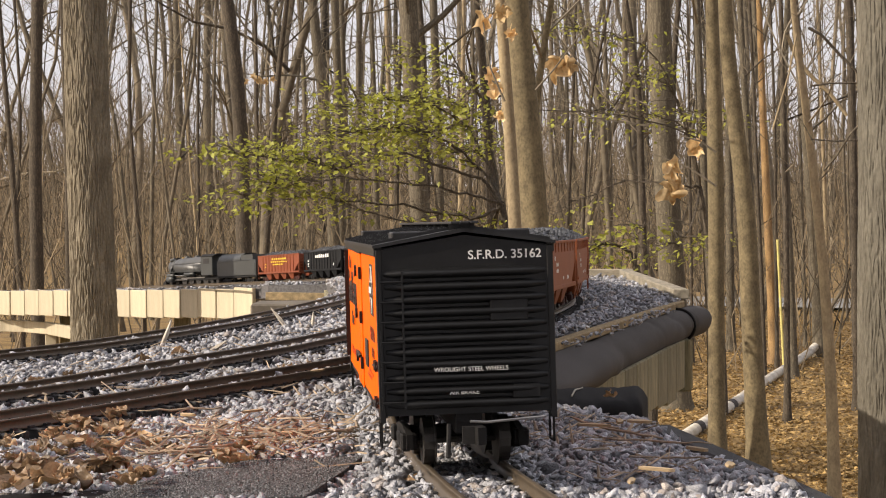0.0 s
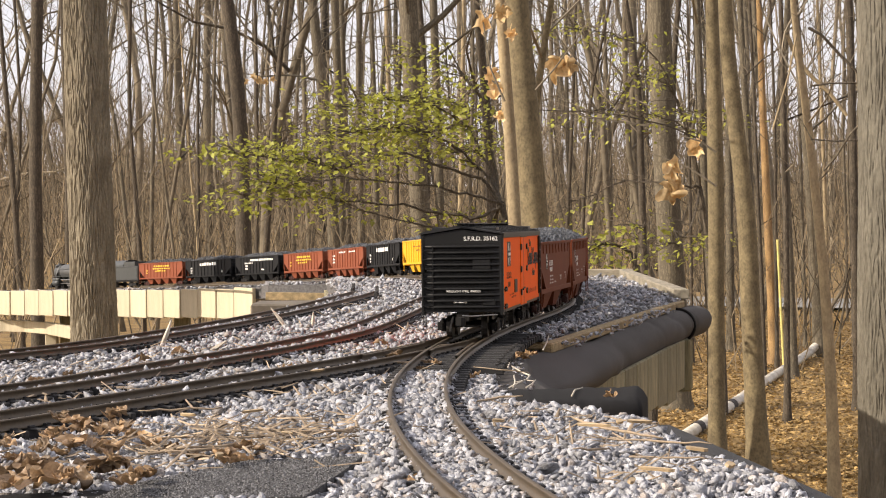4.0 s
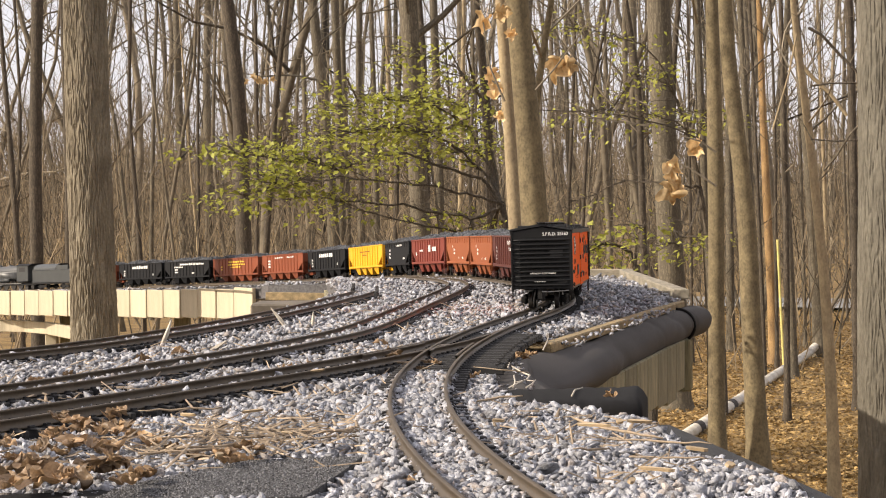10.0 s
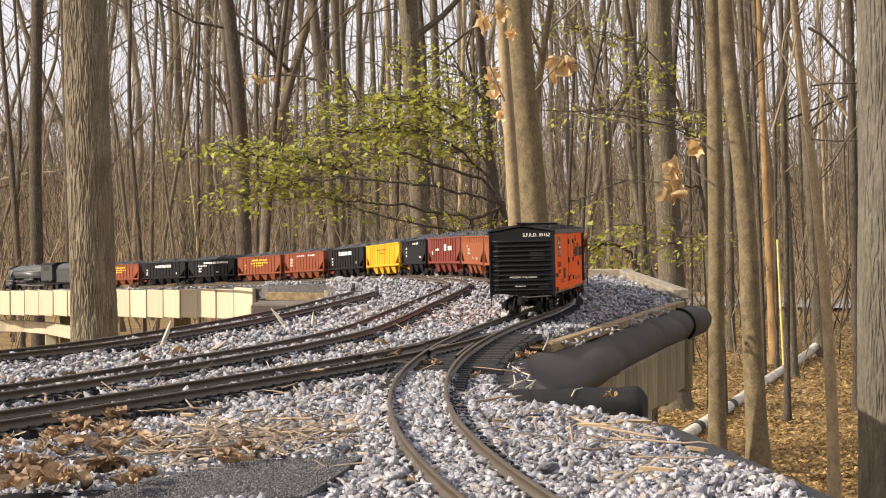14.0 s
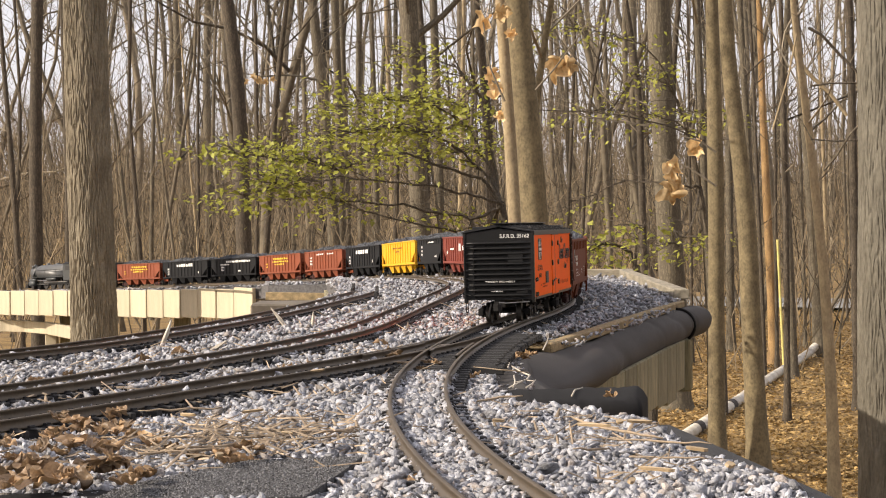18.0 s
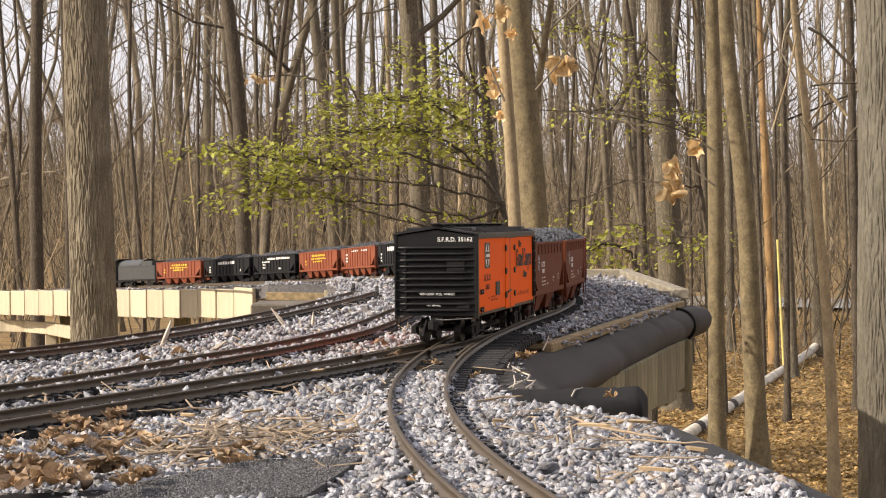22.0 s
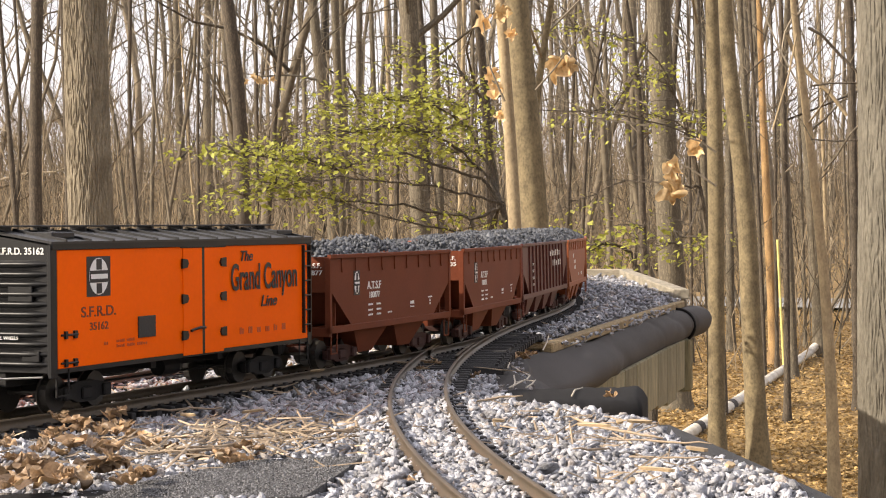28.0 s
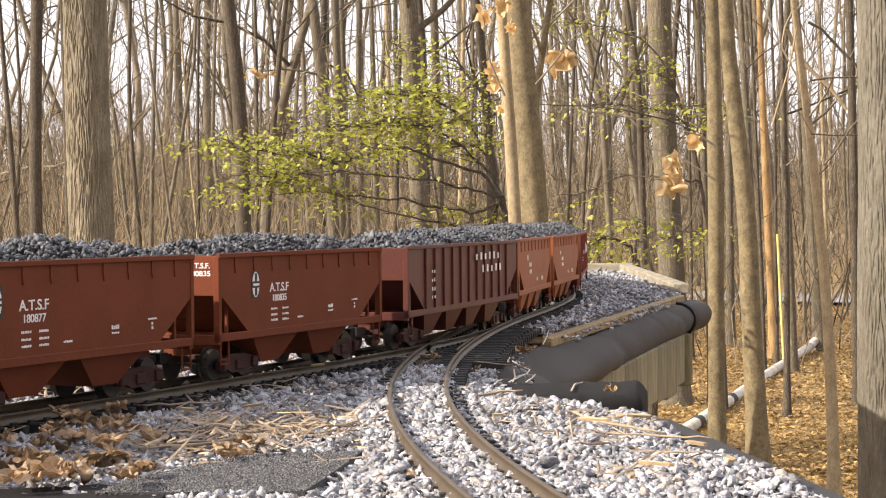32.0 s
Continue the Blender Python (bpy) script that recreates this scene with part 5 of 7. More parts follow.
def build_loco():
    car = empty("steam_locomotive", "dark grey model steam locomotive with a silver smokebox", "steam locomotive", "train")
    part("frame", Shape().box(-0.25, 0.26, -0.030, 0.030, 0.024, 0.040, 0.001), "underframe", car)
    part("boiler", Shape().tube([(-0.10, 0, 0.092), (0.06, 0, 0.090), (0.17, 0, 0.088)], [0.041, 0.039, 0.037], 24), "loco_grey", car, smooth=True)
    part("smokebox", Shape().tube([(0.17, 0, 0.088), (0.225, 0, 0.088), (0.232, 0, 0.088)], [0.038, 0.038, 0.030], 24), "loco_silver", car, "silver smokebox", smooth=True)
    part("jacket", Shape().tube([(-0.10, 0, 0.093), (-0.10, 0, 0.0935), (0.165, 0, 0.0905), (0.17, 0, 0.090)], [0.0415, 0.0422, 0.0395, 0.038], 24), "loco_silver", car, smooth=True)
    part("stack", Shape().tube([(0.198, 0, 0.12), (0.198, 0, 0.134)], [0.010, 0.012], 14), "underframe", car)
    for x, r in ((0.11, 0.013), (0.02, 0.014)):
        part("dome", Shape().tube([(x, 0, 0.12), (x, 0, 0.135), (x, 0, 0.140)], [r, r * 0.9, r * 0.5], 14), "loco_grey", car, smooth=True)
    part("cab", Shape().box(-0.20, -0.10, -0.050, 0.050, 0.045, 0.132, 0.002), "loco_grey", car)
    part("cab_roof", Shape().prism([(-0.054, 0.131), (-0.03, 0.142), (0.03, 0.142), (0.054, 0.131)], "x", -0.215, -0.095), "underframe", car)
    for s in (-1, 1):
        part("cab_window", Shape().box(-0.175, -0.125, *sorted((s * 0.0502, s * 0.0508)), 0.098, 0.122), "black_ink", car)
        part("running_board", Shape().box(-0.10, 0.22, *sorted((s * 0.030, s * 0.052)), 0.064, 0.067, 0.0005), "loco_grey", car)
        part("cylinder", Shape().tube([(0.165, s * 0.042, 0.032), (0.215, s * 0.042, 0.032)], 0.015, 14), "loco_grey", car, smooth=True)
        for x in (-0.10, -0.035, 0.03, 0.095):
            w = Shape()
            w.tube([(0, s * 0.020, 0), (0, s * 0.026, 0)], 0.0285, 24)
            w.tube([(0, s * 0.0262, 0), (0, s * 0.029, 0)], 0.009, 10)
            part("driving_wheel", w, "wheel_steel", car, m=Matrix.Translation((x, 0, 0.0285)))
        part("side_rod", Shape().box(-0.11, 0.105, *sorted((s * 0.031, s * 0.034)), 0.018, 0.024, 0.0008), "steel", car, "bright steel side rod")
        part("piston_rod", Shape().box(0.05, 0.17, *sorted((s * 0.035, s * 0.038)), 0.026, 0.030, 0.0006), "steel", car)
    for x in (0.165, 0.225, -0.155, -0.205):
        part("small_wheel", Shape().tube([(x, -0.026, 0.0155), (x, -0.021, 0.0155), (x, 0.021, 0.0155), (x, 0.026, 0.0155)], 0.0155, 16), "wheel_steel", car)
    part("pilot", Shape().prism([(0.25, 0.035), (0.285, 0.008), (0.25, 0.008)], "y", -0.038, 0.038), "underframe", car)
    part("headlight", Shape().tube([(0.226, 0, 0.128), (0.240, 0, 0.128)], 0.008, 12), "loco_silver", car)
    part("bell", Shape().tube([(0.15, 0, 0.126), (0.15, 0, 0.136)], [0.006, 0.003], 10), "brass", car)
    for x in (-0.06, -0.02, 0.05, 0.085, 0.135):
        part("boiler_band", Shape().tube([(x, 0, 0.0915), (x + 0.003, 0, 0.0915)], 0.0420 - max(0, x) * 0.012, 24, False), "loco_silver", car, smooth=True)
    for s in (-1, 1):
        part("handrail", Shape().tube([(-0.095, s * 0.0425, 0.106), (0.06, s * 0.042, 0.104), (0.20, s * 0.040, 0.102)], 0.0012, 6), "loco_silver", car)
        for x in (-0.07, 0.0, 0.07, 0.15):
            part("stanchion", Shape().tube([(x, s * 0.038, 0.105), (x, s * 0.043, 0.105)], 0.0014, 6), "loco_silver", car)
        part("air_tank", Shape().tube([(-0.03, s * 0.044, 0.054), (0.055, s * 0.044, 0.054)], 0.0088, 12), "loco_grey", car, smooth=True)
        part("steam_pipe", Shape().tube([(0.18, s * 0.030, 0.106), (0.188, s * 0.043, 0.080), (0.190, s * 0.044, 0.048)], 0.0055, 10), "loco_grey", car, smooth=True)
        part("valve_chest", Shape().tube([(0.160, s * 0.042, 0.050), (0.220, s * 0.042, 0.050)], 0.0095, 12), "loco_grey", car, smooth=True)
        part("valve_rod", Shape().tube([(0.03, s * 0.040, 0.046), (0.16, s * 0.041, 0.050)], 0.0018, 6), "steel", car)
        part("cab_step", Shape().box(-0.195, -0.170, *sorted((s * 0.046, s * 0.050)), 0.016, 0.020), "underframe", car)
        part("pilot_step", Shape().tube([(0.22, s * 0.046, 0.066), (0.25, s * 0.044, 0.052), (0.262, s * 0.040, 0.036)], 0.0014, 6), "loco_silver", car)
        part("firebox_side", Shape().box(-0.155, -0.098, *sorted((s * 0.034, s * 0.0445)), 0.040, 0.092, 0.003), "loco_grey", car)
    part("air_pump", Shape().tube([(0.115, -0.046, 0.070), (0.115, -0.046, 0.098)], [0.0075, 0.0075], 10), "loco_grey", car, smooth=True)
    part("feedwater_heater", Shape().tube([(0.214, -0.030, 0.122), (0.214, 0.030, 0.122)], 0.0085, 12), "loco_grey", car, smooth=True)
    part("turret", Shape().box(-0.095, -0.078, -0.012, 0.012, 0.128, 0.138, 0.001), "underframe", car)
    part("whistle", Shape().tube([(-0.06, 0.014, 0.130), (-0.06, 0.014, 0.142)], 0.0018, 6), "brass", car)
    for o in car.children:                        # a long boiler: 1.2 times, round things kept round
        me = o.data
        if o.location.x:
            o.location.x *= 1.2
            continue
        xs = [p.co.x for p in me.vertices]
        mid = (min(xs) + max(xs)) / 2
        round_one = o.name.split(".")[0] in ("small_wheel", "dome", "stack", "bell", "headlight")
        for p in me.vertices:
            p.co.x = p.co.x + 0.2 * mid if round_one else p.co.x * 1.2
    return car


# rear end of the refrigerator car along the line, time by time
RUN = [(0.0, -0.361), (0.5, -0.178), (1.0, -0.008), (1.5, 0.163), (2.0, 0.335), (2.5, 0.477), (3.0, 0.602), (3.5, 0.735), (4.0, 0.895), (4.5, 1.074), (5.0, 1.255), (5.5, 1.432), (6.0, 1.598), (6.5, 1.745), (7.0, 1.885), (7.3, 1.950), (7.5, 1.972), (7.9, 1.975), (8.0, 1.850), (8.5, 1.827), (9.0, 1.801), (9.5, 1.774), (10.0, 1.749), (10.5, 1.722), (11.0, 1.697), (11.5, 1.672), (12.0, 1.639), (12.5, 1.609), (13.0, 1.580), (13.5, 1.551), (14.0, 1.521), (14.5, 1.493), (15.0, 1.466), (15.5, 1.439), (16.0, 1.412), (16.5, 1.385), (17.0, 1.358), (17.5, 1.330), (18.0, 1.297), (18.5, 1.260), (19.0, 1.209), (19.5, 1.156), (20.0, 1.087), (20.5, 1.013), (21.0, 0.950), (21.5, 0.885), (22.0, 0.819), (22.5, 0.747), (23.0, 0.675), (23.5, 0.602), (24.0, 0.525), (24.5, 0.447), (25.0, 0.372), (25.5, 0.298), (26.0, 0.224), (26.5, 0.150), (27.0, 0.075), (27.5, 0.000), (28.0, -0.078), (28.5, -0.157), (29.0, -0.236), (29.5, -0.313), (30.0, -0.386), (30.5, -0.457), (31.0, -0.527), (31.5, -0.599), (32.0, -0.672)]
LONG, SHORT, FIRST = 0.5395, 0.4018, 0.443
TAIL, GAP = 0.384, 0.044                 # the last two hoppers are shorter
TRAIN = []
SLACK_T, SLACK = [0, 2, 3, 3.5, 6, 7.9, 8, 9, 13, 17, 19, 20, 22, 23, 32], [0.02, 0.033, 0.075, 0.10, 0.09, 0.09, 0.05, 0.034, -0.008, -0.048, -0.035, -0.005, -0.03, -0.03, -0.03]      # give in the couplings
WARP_S, WARP = [1.2, 3.0, 4.2, 5.0, 5.8, 6.6, 7.4, 8.4], [0.0, -0.10, -0.170, -0.180, -0.178, -0.145, -0.135, -0.15]      # how the line's length runs


def build_train():
    TRAIN.append((build_reefer(), 0.213, 0.29))
    s = FIRST
    NUMBER = "*"
    SANTA = [("oval", -0.60, 0.086), ("text", -0.33, 0.0820, "A.T.S.F", 0.0112, 1.15), ("text", -0.33, 0.0722, NUMBER, 0.0088, 1.1), ("bars", -0.39, 0.0625, 0.0125, 0.0019, 6), ("bars", -0.26, 0.0625, 0.0125, 0.0019, 6), ("bars", -0.39, 0.0570, 0.0125, 0.0019, 6), ("bars", -0.26, 0.0570, 0.0125, 0.0019, 6), ("bars", -0.39, 0.0520, 0.0125, 0.0019, 6), ("bars", -0.26, 0.0520, 0.0125, 0.0019, 6), ("bars", -0.08, 0.0525, 0.012, 0.0018, 6), ("bars", 0.30, 0.0600, 0.011, 0.0034, 4), ("bars", 0.30, 0.0555, 0.011, 0.0016, 5), ("bars", 0.62, 0.0640, 0.013, 0.0016, 6), ("bars", 0.62, 0.0600, 0.004, 0.0024, 1), ("bars", 0.62, 0.0565, 0.004, 0.0024, 1)]
    PLAIN = [("bars", -0.45, 0.088, 0.010, 0.007, 2), ("bars", -0.30, 0.078, 0.024, 0.006, 3), ("bars", -0.30, 0.068, 0.024, 0.006, 3), ("bars", 0.1, 0.055, 0.010, 0.005, 2), ("bars", 0.42, 0.055, 0.018, 0.006, 3)]
    SP = [("bars", -0.62, 0.086, 0.019, 0.0042, 2, 0.55), ("bars", -0.62, 0.076, 0.019, 0.0042, 2, 0.55), ("bars", -0.62, 0.066, 0.019, 0.0042, 2, 0.55), ("bars", -0.62, 0.057, 0.019, 0.0042, 2, 0.55), ("bars", 0.36, 0.0985, 0.125, 0.0090, 6, 0.45), ("bars", 0.44, 0.0830, 0.105, 0.0090, 5, 0.45)]
    ROW = [("bars", 0.0, 0.096, 0.185, 0.0135, 7), ("bars", -0.72, 0.080, 0.020, 0.007, 2), ("bars", -0.72, 0.068, 0.020, 0.007, 2), ("bars", -0.72, 0.058, 0.020, 0.006, 2), ("bars", 0.62, 0.060, 0.012, 0.009, 1)]
    SCRIPT = [("bars", -0.10, 0.100, 0.10, 0.008, 5), ("bars", 0.45, 0.100, 0.16, 0.009, 9), ("bars", -0.35, 0.088, 0.10, 0.006, 6), ("bars", -0.45, 0.076, 0.035, 0.007, 3), ("bars", -0.45, 0.064, 0.035, 0.007, 3), ("bars", 0.3, 0.058, 0.03, 0.006, 3)]
    GOLD = [("bars", 0.05, 0.098, 0.18, 0.007, 7), ("bars", 0.05, 0.086, 0.20, 0.006, 8), ("bars", 0.0, 0.075, 0.12, 0.006, 5), ("bars", -0.60, 0.078, 0.02, 0.006, 2), ("bars", -0.60, 0.066, 0.02, 0.006, 2)]
    WHITE = [("bars", -0.15, 0.102, 0.10, 0.0055, 4), ("bars", 0.40, 0.102, 0.09, 0.0055, 4), ("bars", -0.62, 0.090, 0.035, 0.007, 3), ("bars", -0.62, 0.078, 0.035, 0.007, 3), ("bars", -0.62, 0.066, 0.035, 0.007, 3)]
    READ = [("bars", 0.15, 0.085, 0.035, 0.020, 3), ("bars", 0.42, 0.083, 0.06, 0.013, 4), ("bars", -0.35, 0.080, 0.06, 0.006, 4), ("bars", -0.65, 0.070, 0.02, 0.010, 2)]
    NUM = [("bars", 0.15, 0.104, 0.09, 0.006, 5), ("bars", -0.6, 0.090, 0.02, 0.007, 2), ("bars", -0.6, 0.078, 0.02, 0.007, 2), ("bars", -0.6, 0.066, 0.02, 0.007, 2), ("bars", 0.55, 0.060, 0.03, 0.006, 3)]
    YEL = [("bars", 0.0, 0.095, 0.15, 0.004, 8), ("bars", 0.0, 0.083, 0.06, 0.004, 4)]
    mine = lambda marks, n: [tuple(n if q == NUMBER else q for q in m) for m in marks]
    specs = [("boxcar_red", 0, "boxcar-red model hopper with smooth sides and white emblem, loaded with coal", "white_ink", mine(SANTA, "180877")), ("boxcar_red", 0, "boxcar-red model hopper with smooth sides and white emblem, loaded with coal", "white_ink", mine(SANTA, "180835")),
             ("maroon", 1, "dark maroon ribbed model hopper loaded with coal", "white_ink", SP), ("oxide_brown", 0, "orange-brown smooth-sided model hopper loaded with coal", "white_ink", PLAIN), ("oxide_brown", 0, "orange-brown smooth-sided model hopper loaded with coal", "white_ink", PLAIN),
             ("oxide_red", 1, "red ribbed model hopper with white lettering, loaded with coal", "white_ink", READ), ("hopper_black", 0, "black model hopper with a white number, loaded with coal", "white_ink", NUM), ("yellow", 1, "bright yellow ribbed model hopper loaded with coal", "dark_ink", YEL),
             ("hopper_black", 1, "black ribbed model hopper with a bold white row of letters", "white_ink", ROW), ("oxide_orange", 1, "orange-red ribbed model hopper with white lettering", "white_ink", WHITE), ("oxide_orange", 1, "orange-red ribbed model hopper with yellow lettering", "yellow_ink", GOLD),
             ("hopper_black", 1, "black ribbed model hopper with scattered white lettering", "white_ink", SCRIPT), ("hopper_black", 1, "black ribbed model hopper with a bold white row of letters", "white_ink", ROW), ("oxide_orange", 1, "orange-red ribbed model hopper with yellow lettering", "yellow_ink", GOLD)]
    for i, (m, long, label, ink, marks) in enumerate(specs):
        p = LONG if long else TAIL if i < 2 else SHORT
        TRAIN.append((build_hopper(m, long, label, ink, marks, i + 1, 4 if long else 2 + (i > 2), ("180877", "180835")[i] if i < 2 else None, p - GAP), s + p / 2, p - 0.145))
        s += p + (0.0216 if i == 1 else 0)
    TRAIN.append((build_tender(), s + 0.225, 0.25))
    TRAIN.append((build_loco(), s + 0.445 + 0.285, 0.26))


def place(t, offset):
    """How far along the line a vehicle's middle is."""
    s = float(np.interp(t, [q[0] for q in RUN], [q[1] for q in RUN])) + offset
    return s + float(np.interp(s, WARP_S, WARP)) + float(np.interp(t, SLACK_T, SLACK)) * min(1.0, offset / 6.0)


def rolling():
    """Times so close that no wheel of the cars makes a quarter turn between two."""
    out = [0.0]
    for (t0, s0), (t1, s1) in zip(RUN, RUN[1:]):
        n = max(1, math.ceil(abs(s1 - s0) / 0.018))
        out += [t0 + (t1 - t0) * (k + 1) / n for k in range(n)]
    keep, last = [], -1
    for t in out:
        if frame(t) > last:
            keep.append(t)
            last = frame(t)
    return keep


def motions():
    ROLL = rolling()
    for number, (car, offset, base) in enumerate(TRAIN):
        rows, turned = [], {}
        trucks = [o for o in car.children if o.name.startswith("truck")]
        for t, _ in RUN:
            s, spur = place(t, offset), t < 7.95
            m = car_pose(s, base, spur)
            rows.append((t, m))
            for o in trucks:
                x = o.location.x
                turned.setdefault(o, (x, []))
                x = turned[o][0]
                d = at(s + x + 0.02, spur) - at(s + x - 0.02, spur)
                a = (m.inverted().to_3x3() @ d)
                turned[o][1].append((t, Matrix.Translation((x, 0, 0)) @ Matrix.Rotation(math.atan2(a.y, a.x), 4, "Z")))
        walk(car, rows)
        for o, (x, r) in turned.items():
            walk(o, r)
        if number < 5:
            for o in [w for k in trucks for w in k.children if w.name.startswith("wheelset")]:
                c = o.matrix_basis.translation.copy()
                walk(o, [(t, Matrix.Translation(c) @ Matrix.Rotation(place(t, offset) / WHEEL, 4, "Y")) for t in ROLL])
        if car.name.startswith("steam"):
            for o in list(car.children):
                c = o.matrix_basis.translation.copy()
                if o.name.startswith("driving_wheel"):
                    walk(o, [(t, Matrix.Translation(c) @ Matrix.Rotation(place(t, offset) / 0.0285, 4, "Y")) for t in ROLL])
                elif o.name.startswith("side_rod"):
                    walk(o, [(t, Matrix.Translation((0.010 * math.sin(place(t, offset) / 0.0285), 0, 0.0075 + 0.010 * math.cos(place(t, offset) / 0.0285)))) for t in ROLL])

# ---------------------------------------------------------------- the wood
def limb(shape, rng, p, d, length, r, depth, sides=5, droop=0.0, twigs=None, wig=0.27):
    """A branch that bends and forks; the thinnest go to twigs."""
    n = max(3, int(length / max(0.12, length / 5)))
    pts, rad = [Vector(p)], [r]
    q, e = Vector(p), Vector(d).normalized()
    for i in range(n):
        e = (e + Vector((rng.uniform(-1, 1), rng.uniform(-1, 1), rng.uniform(-0.6, 1) - droop)) * wig).normalized()
        q = q + e * length / n
        pts.append(q)
        rad.append(max(r * (1 - 0.75 * (i + 1) / n), 0.0012))
    (twigs if twigs is not None and r < 0.012 else shape).tube(pts, rad, sides if r > 0.02 else 3, False)
    if depth > 0:
        for _ in range(rng.randint(2, 4)):
            k = rng.randint(1, n)
            side = Vector((rng.uniform(-1, 1), rng.uniform(-1, 1), rng.uniform(-0.2, 0.9)))
            limb(shape, rng, pts[k], (pts[k] - pts[k - 1]).normalized() * 0.8 + side * 0.8, length * rng.uniform(0.4, 0.7), max(rad[k] * 0.7, 0.0015), depth - 1, sides, droop, twigs, wig)


def trunk_shape(pts, sides, rng, knots=0.05, ridges=0.0):
    """A trunk through points with radii: smooth line, slightly lumpy."""
    P = np.array([p for p, r in pts], float)
    R = np.array([r for p, r in pts], float)
    z = P[:, 2]
    o = np.argsort(z)
    P, R, z = P[o], R[o], z[o]
    zz = np.arange(z[0], z[-1] + 0.06, 0.12)
    sm = lambda a: np.convolve(np.pad(np.interp(zz, z, a), 3, mode="edge"), np.ones(7) / 7, "valid")
    x, y, r = sm(P[:, 0]), sm(P[:, 1]), sm(R)
    if ridges:                                    # furrowed bark where the trunk stands in view
        fine = np.concatenate([zz[zz < -0.8], np.arange(-0.8, 1.45, 0.009), zz[zz > 1.5]])
        x, y, r, zz = (np.interp(fine, zz, a) for a in (x, y, r, zz))
        sides = 300
    v, f = [], []
    ph = rng.uniform(0, 9)
    for i in range(len(zz)):
        for k in range(sides):
            a = 2 * math.pi * k / sides
            w = 1 + knots * noise.noise(Vector((math.cos(a) * 1.5 + ph, math.sin(a) * 1.5, zz[i] * 2.2)))
            flare = 1 + 0.5 * math.exp(-(zz[i] - GROUND) / 0.10) if zz[i] - GROUND > -0.3 else 1.5
            if ridges and -0.8 <= zz[i] <= 1.45:
                p, q = math.cos(a) * r[i] / 0.0105, math.sin(a) * r[i] / 0.0105
                bent = 0.35 * noise.noise(Vector((p * 0.5, q * 0.5, zz[i] * 16)))
                rib = abs(noise.noise(Vector((p + bent, q + bent, zz[i] * 9 + ph))))
                chip = noise.noise(Vector((p * 1.6, q * 1.6, zz[i] * 34)))
                w += ridges / r[i] * (min(1.0, rib * 4.5) - 0.6 + 0.45 * chip)
            v.append((x[i] + r[i] * w * flare * math.cos(a), y[i] + r[i] * w * flare * math.sin(a), zz[i]))
    for i in range(len(zz) - 1):
        for k in range(sides):
            j = (k + 1) % sides
            f.append((i * sides + k, i * sides + j, (i + 1) * sides + j, (i + 1) * sides + k))
    return Shape().add(v, f), (zz, x, y, r)


def tree(label, pts, material, seed, limbs=8, low=0.6, top=5.5, sides=18, spread=1.0, name="tree", ridges=0.0):
    """A near tree: its trunk runs from the ground through the points to above the view."""
    rng = random.Random(seed)
    (x0, y0, z0), r0 = pts[-1]
    (x1, y1, z1), r1 = pts[0]
    (xm, ym, zm), rm = pts[1]
    k = min(0.06, max(-0.06, (x1 - xm) / max(0.2, z1 - zm)))
    full = [((x1 + k * (top - z1), y1, top), max(r1 * 0.45, 0.006))] + list(pts)
    if z0 > GROUND:
        b = (x0 - pts[-2][0][0]) / (z0 - pts[-2][0][2])
        full.append(((x0 + b * 0.5 * (GROUND - 0.15 - z0), y0, GROUND - 0.15), r0 * 1.06))
    s, (zz, x, y, r) = trunk_shape(full, sides, rng, ridges=ridges)
    t = empty(name, label, "tree", "trees of the wood")
    part("trunk", s, material, t, smooth=not ridges)
    wood, twigs = Shape(), Shape()
    for _ in range(limbs):
        h = rng.uniform(low, top - 0.3)
        i = int(np.searchsorted(zz, h))
        i = min(i, len(zz) - 1)
        a = rng.uniform(0, 2 * math.pi)
        d = Vector((math.cos(a), math.sin(a), rng.uniform(0.25, 1.0)))
        limb(wood, rng, (x[i], y[i], zz[i]), d, rng.uniform(0.7, 1.7) * spread, max(r[i] * rng.uniform(0.25, 0.45), 0.005), 3, 5, 0.0, twigs)
    if wood.v:
        part("crown", wood, material, t, smooth=True)
    if twigs.v:
        tagged(part("twig_mass", twigs, "twig", t), kind="stuff")
    return t


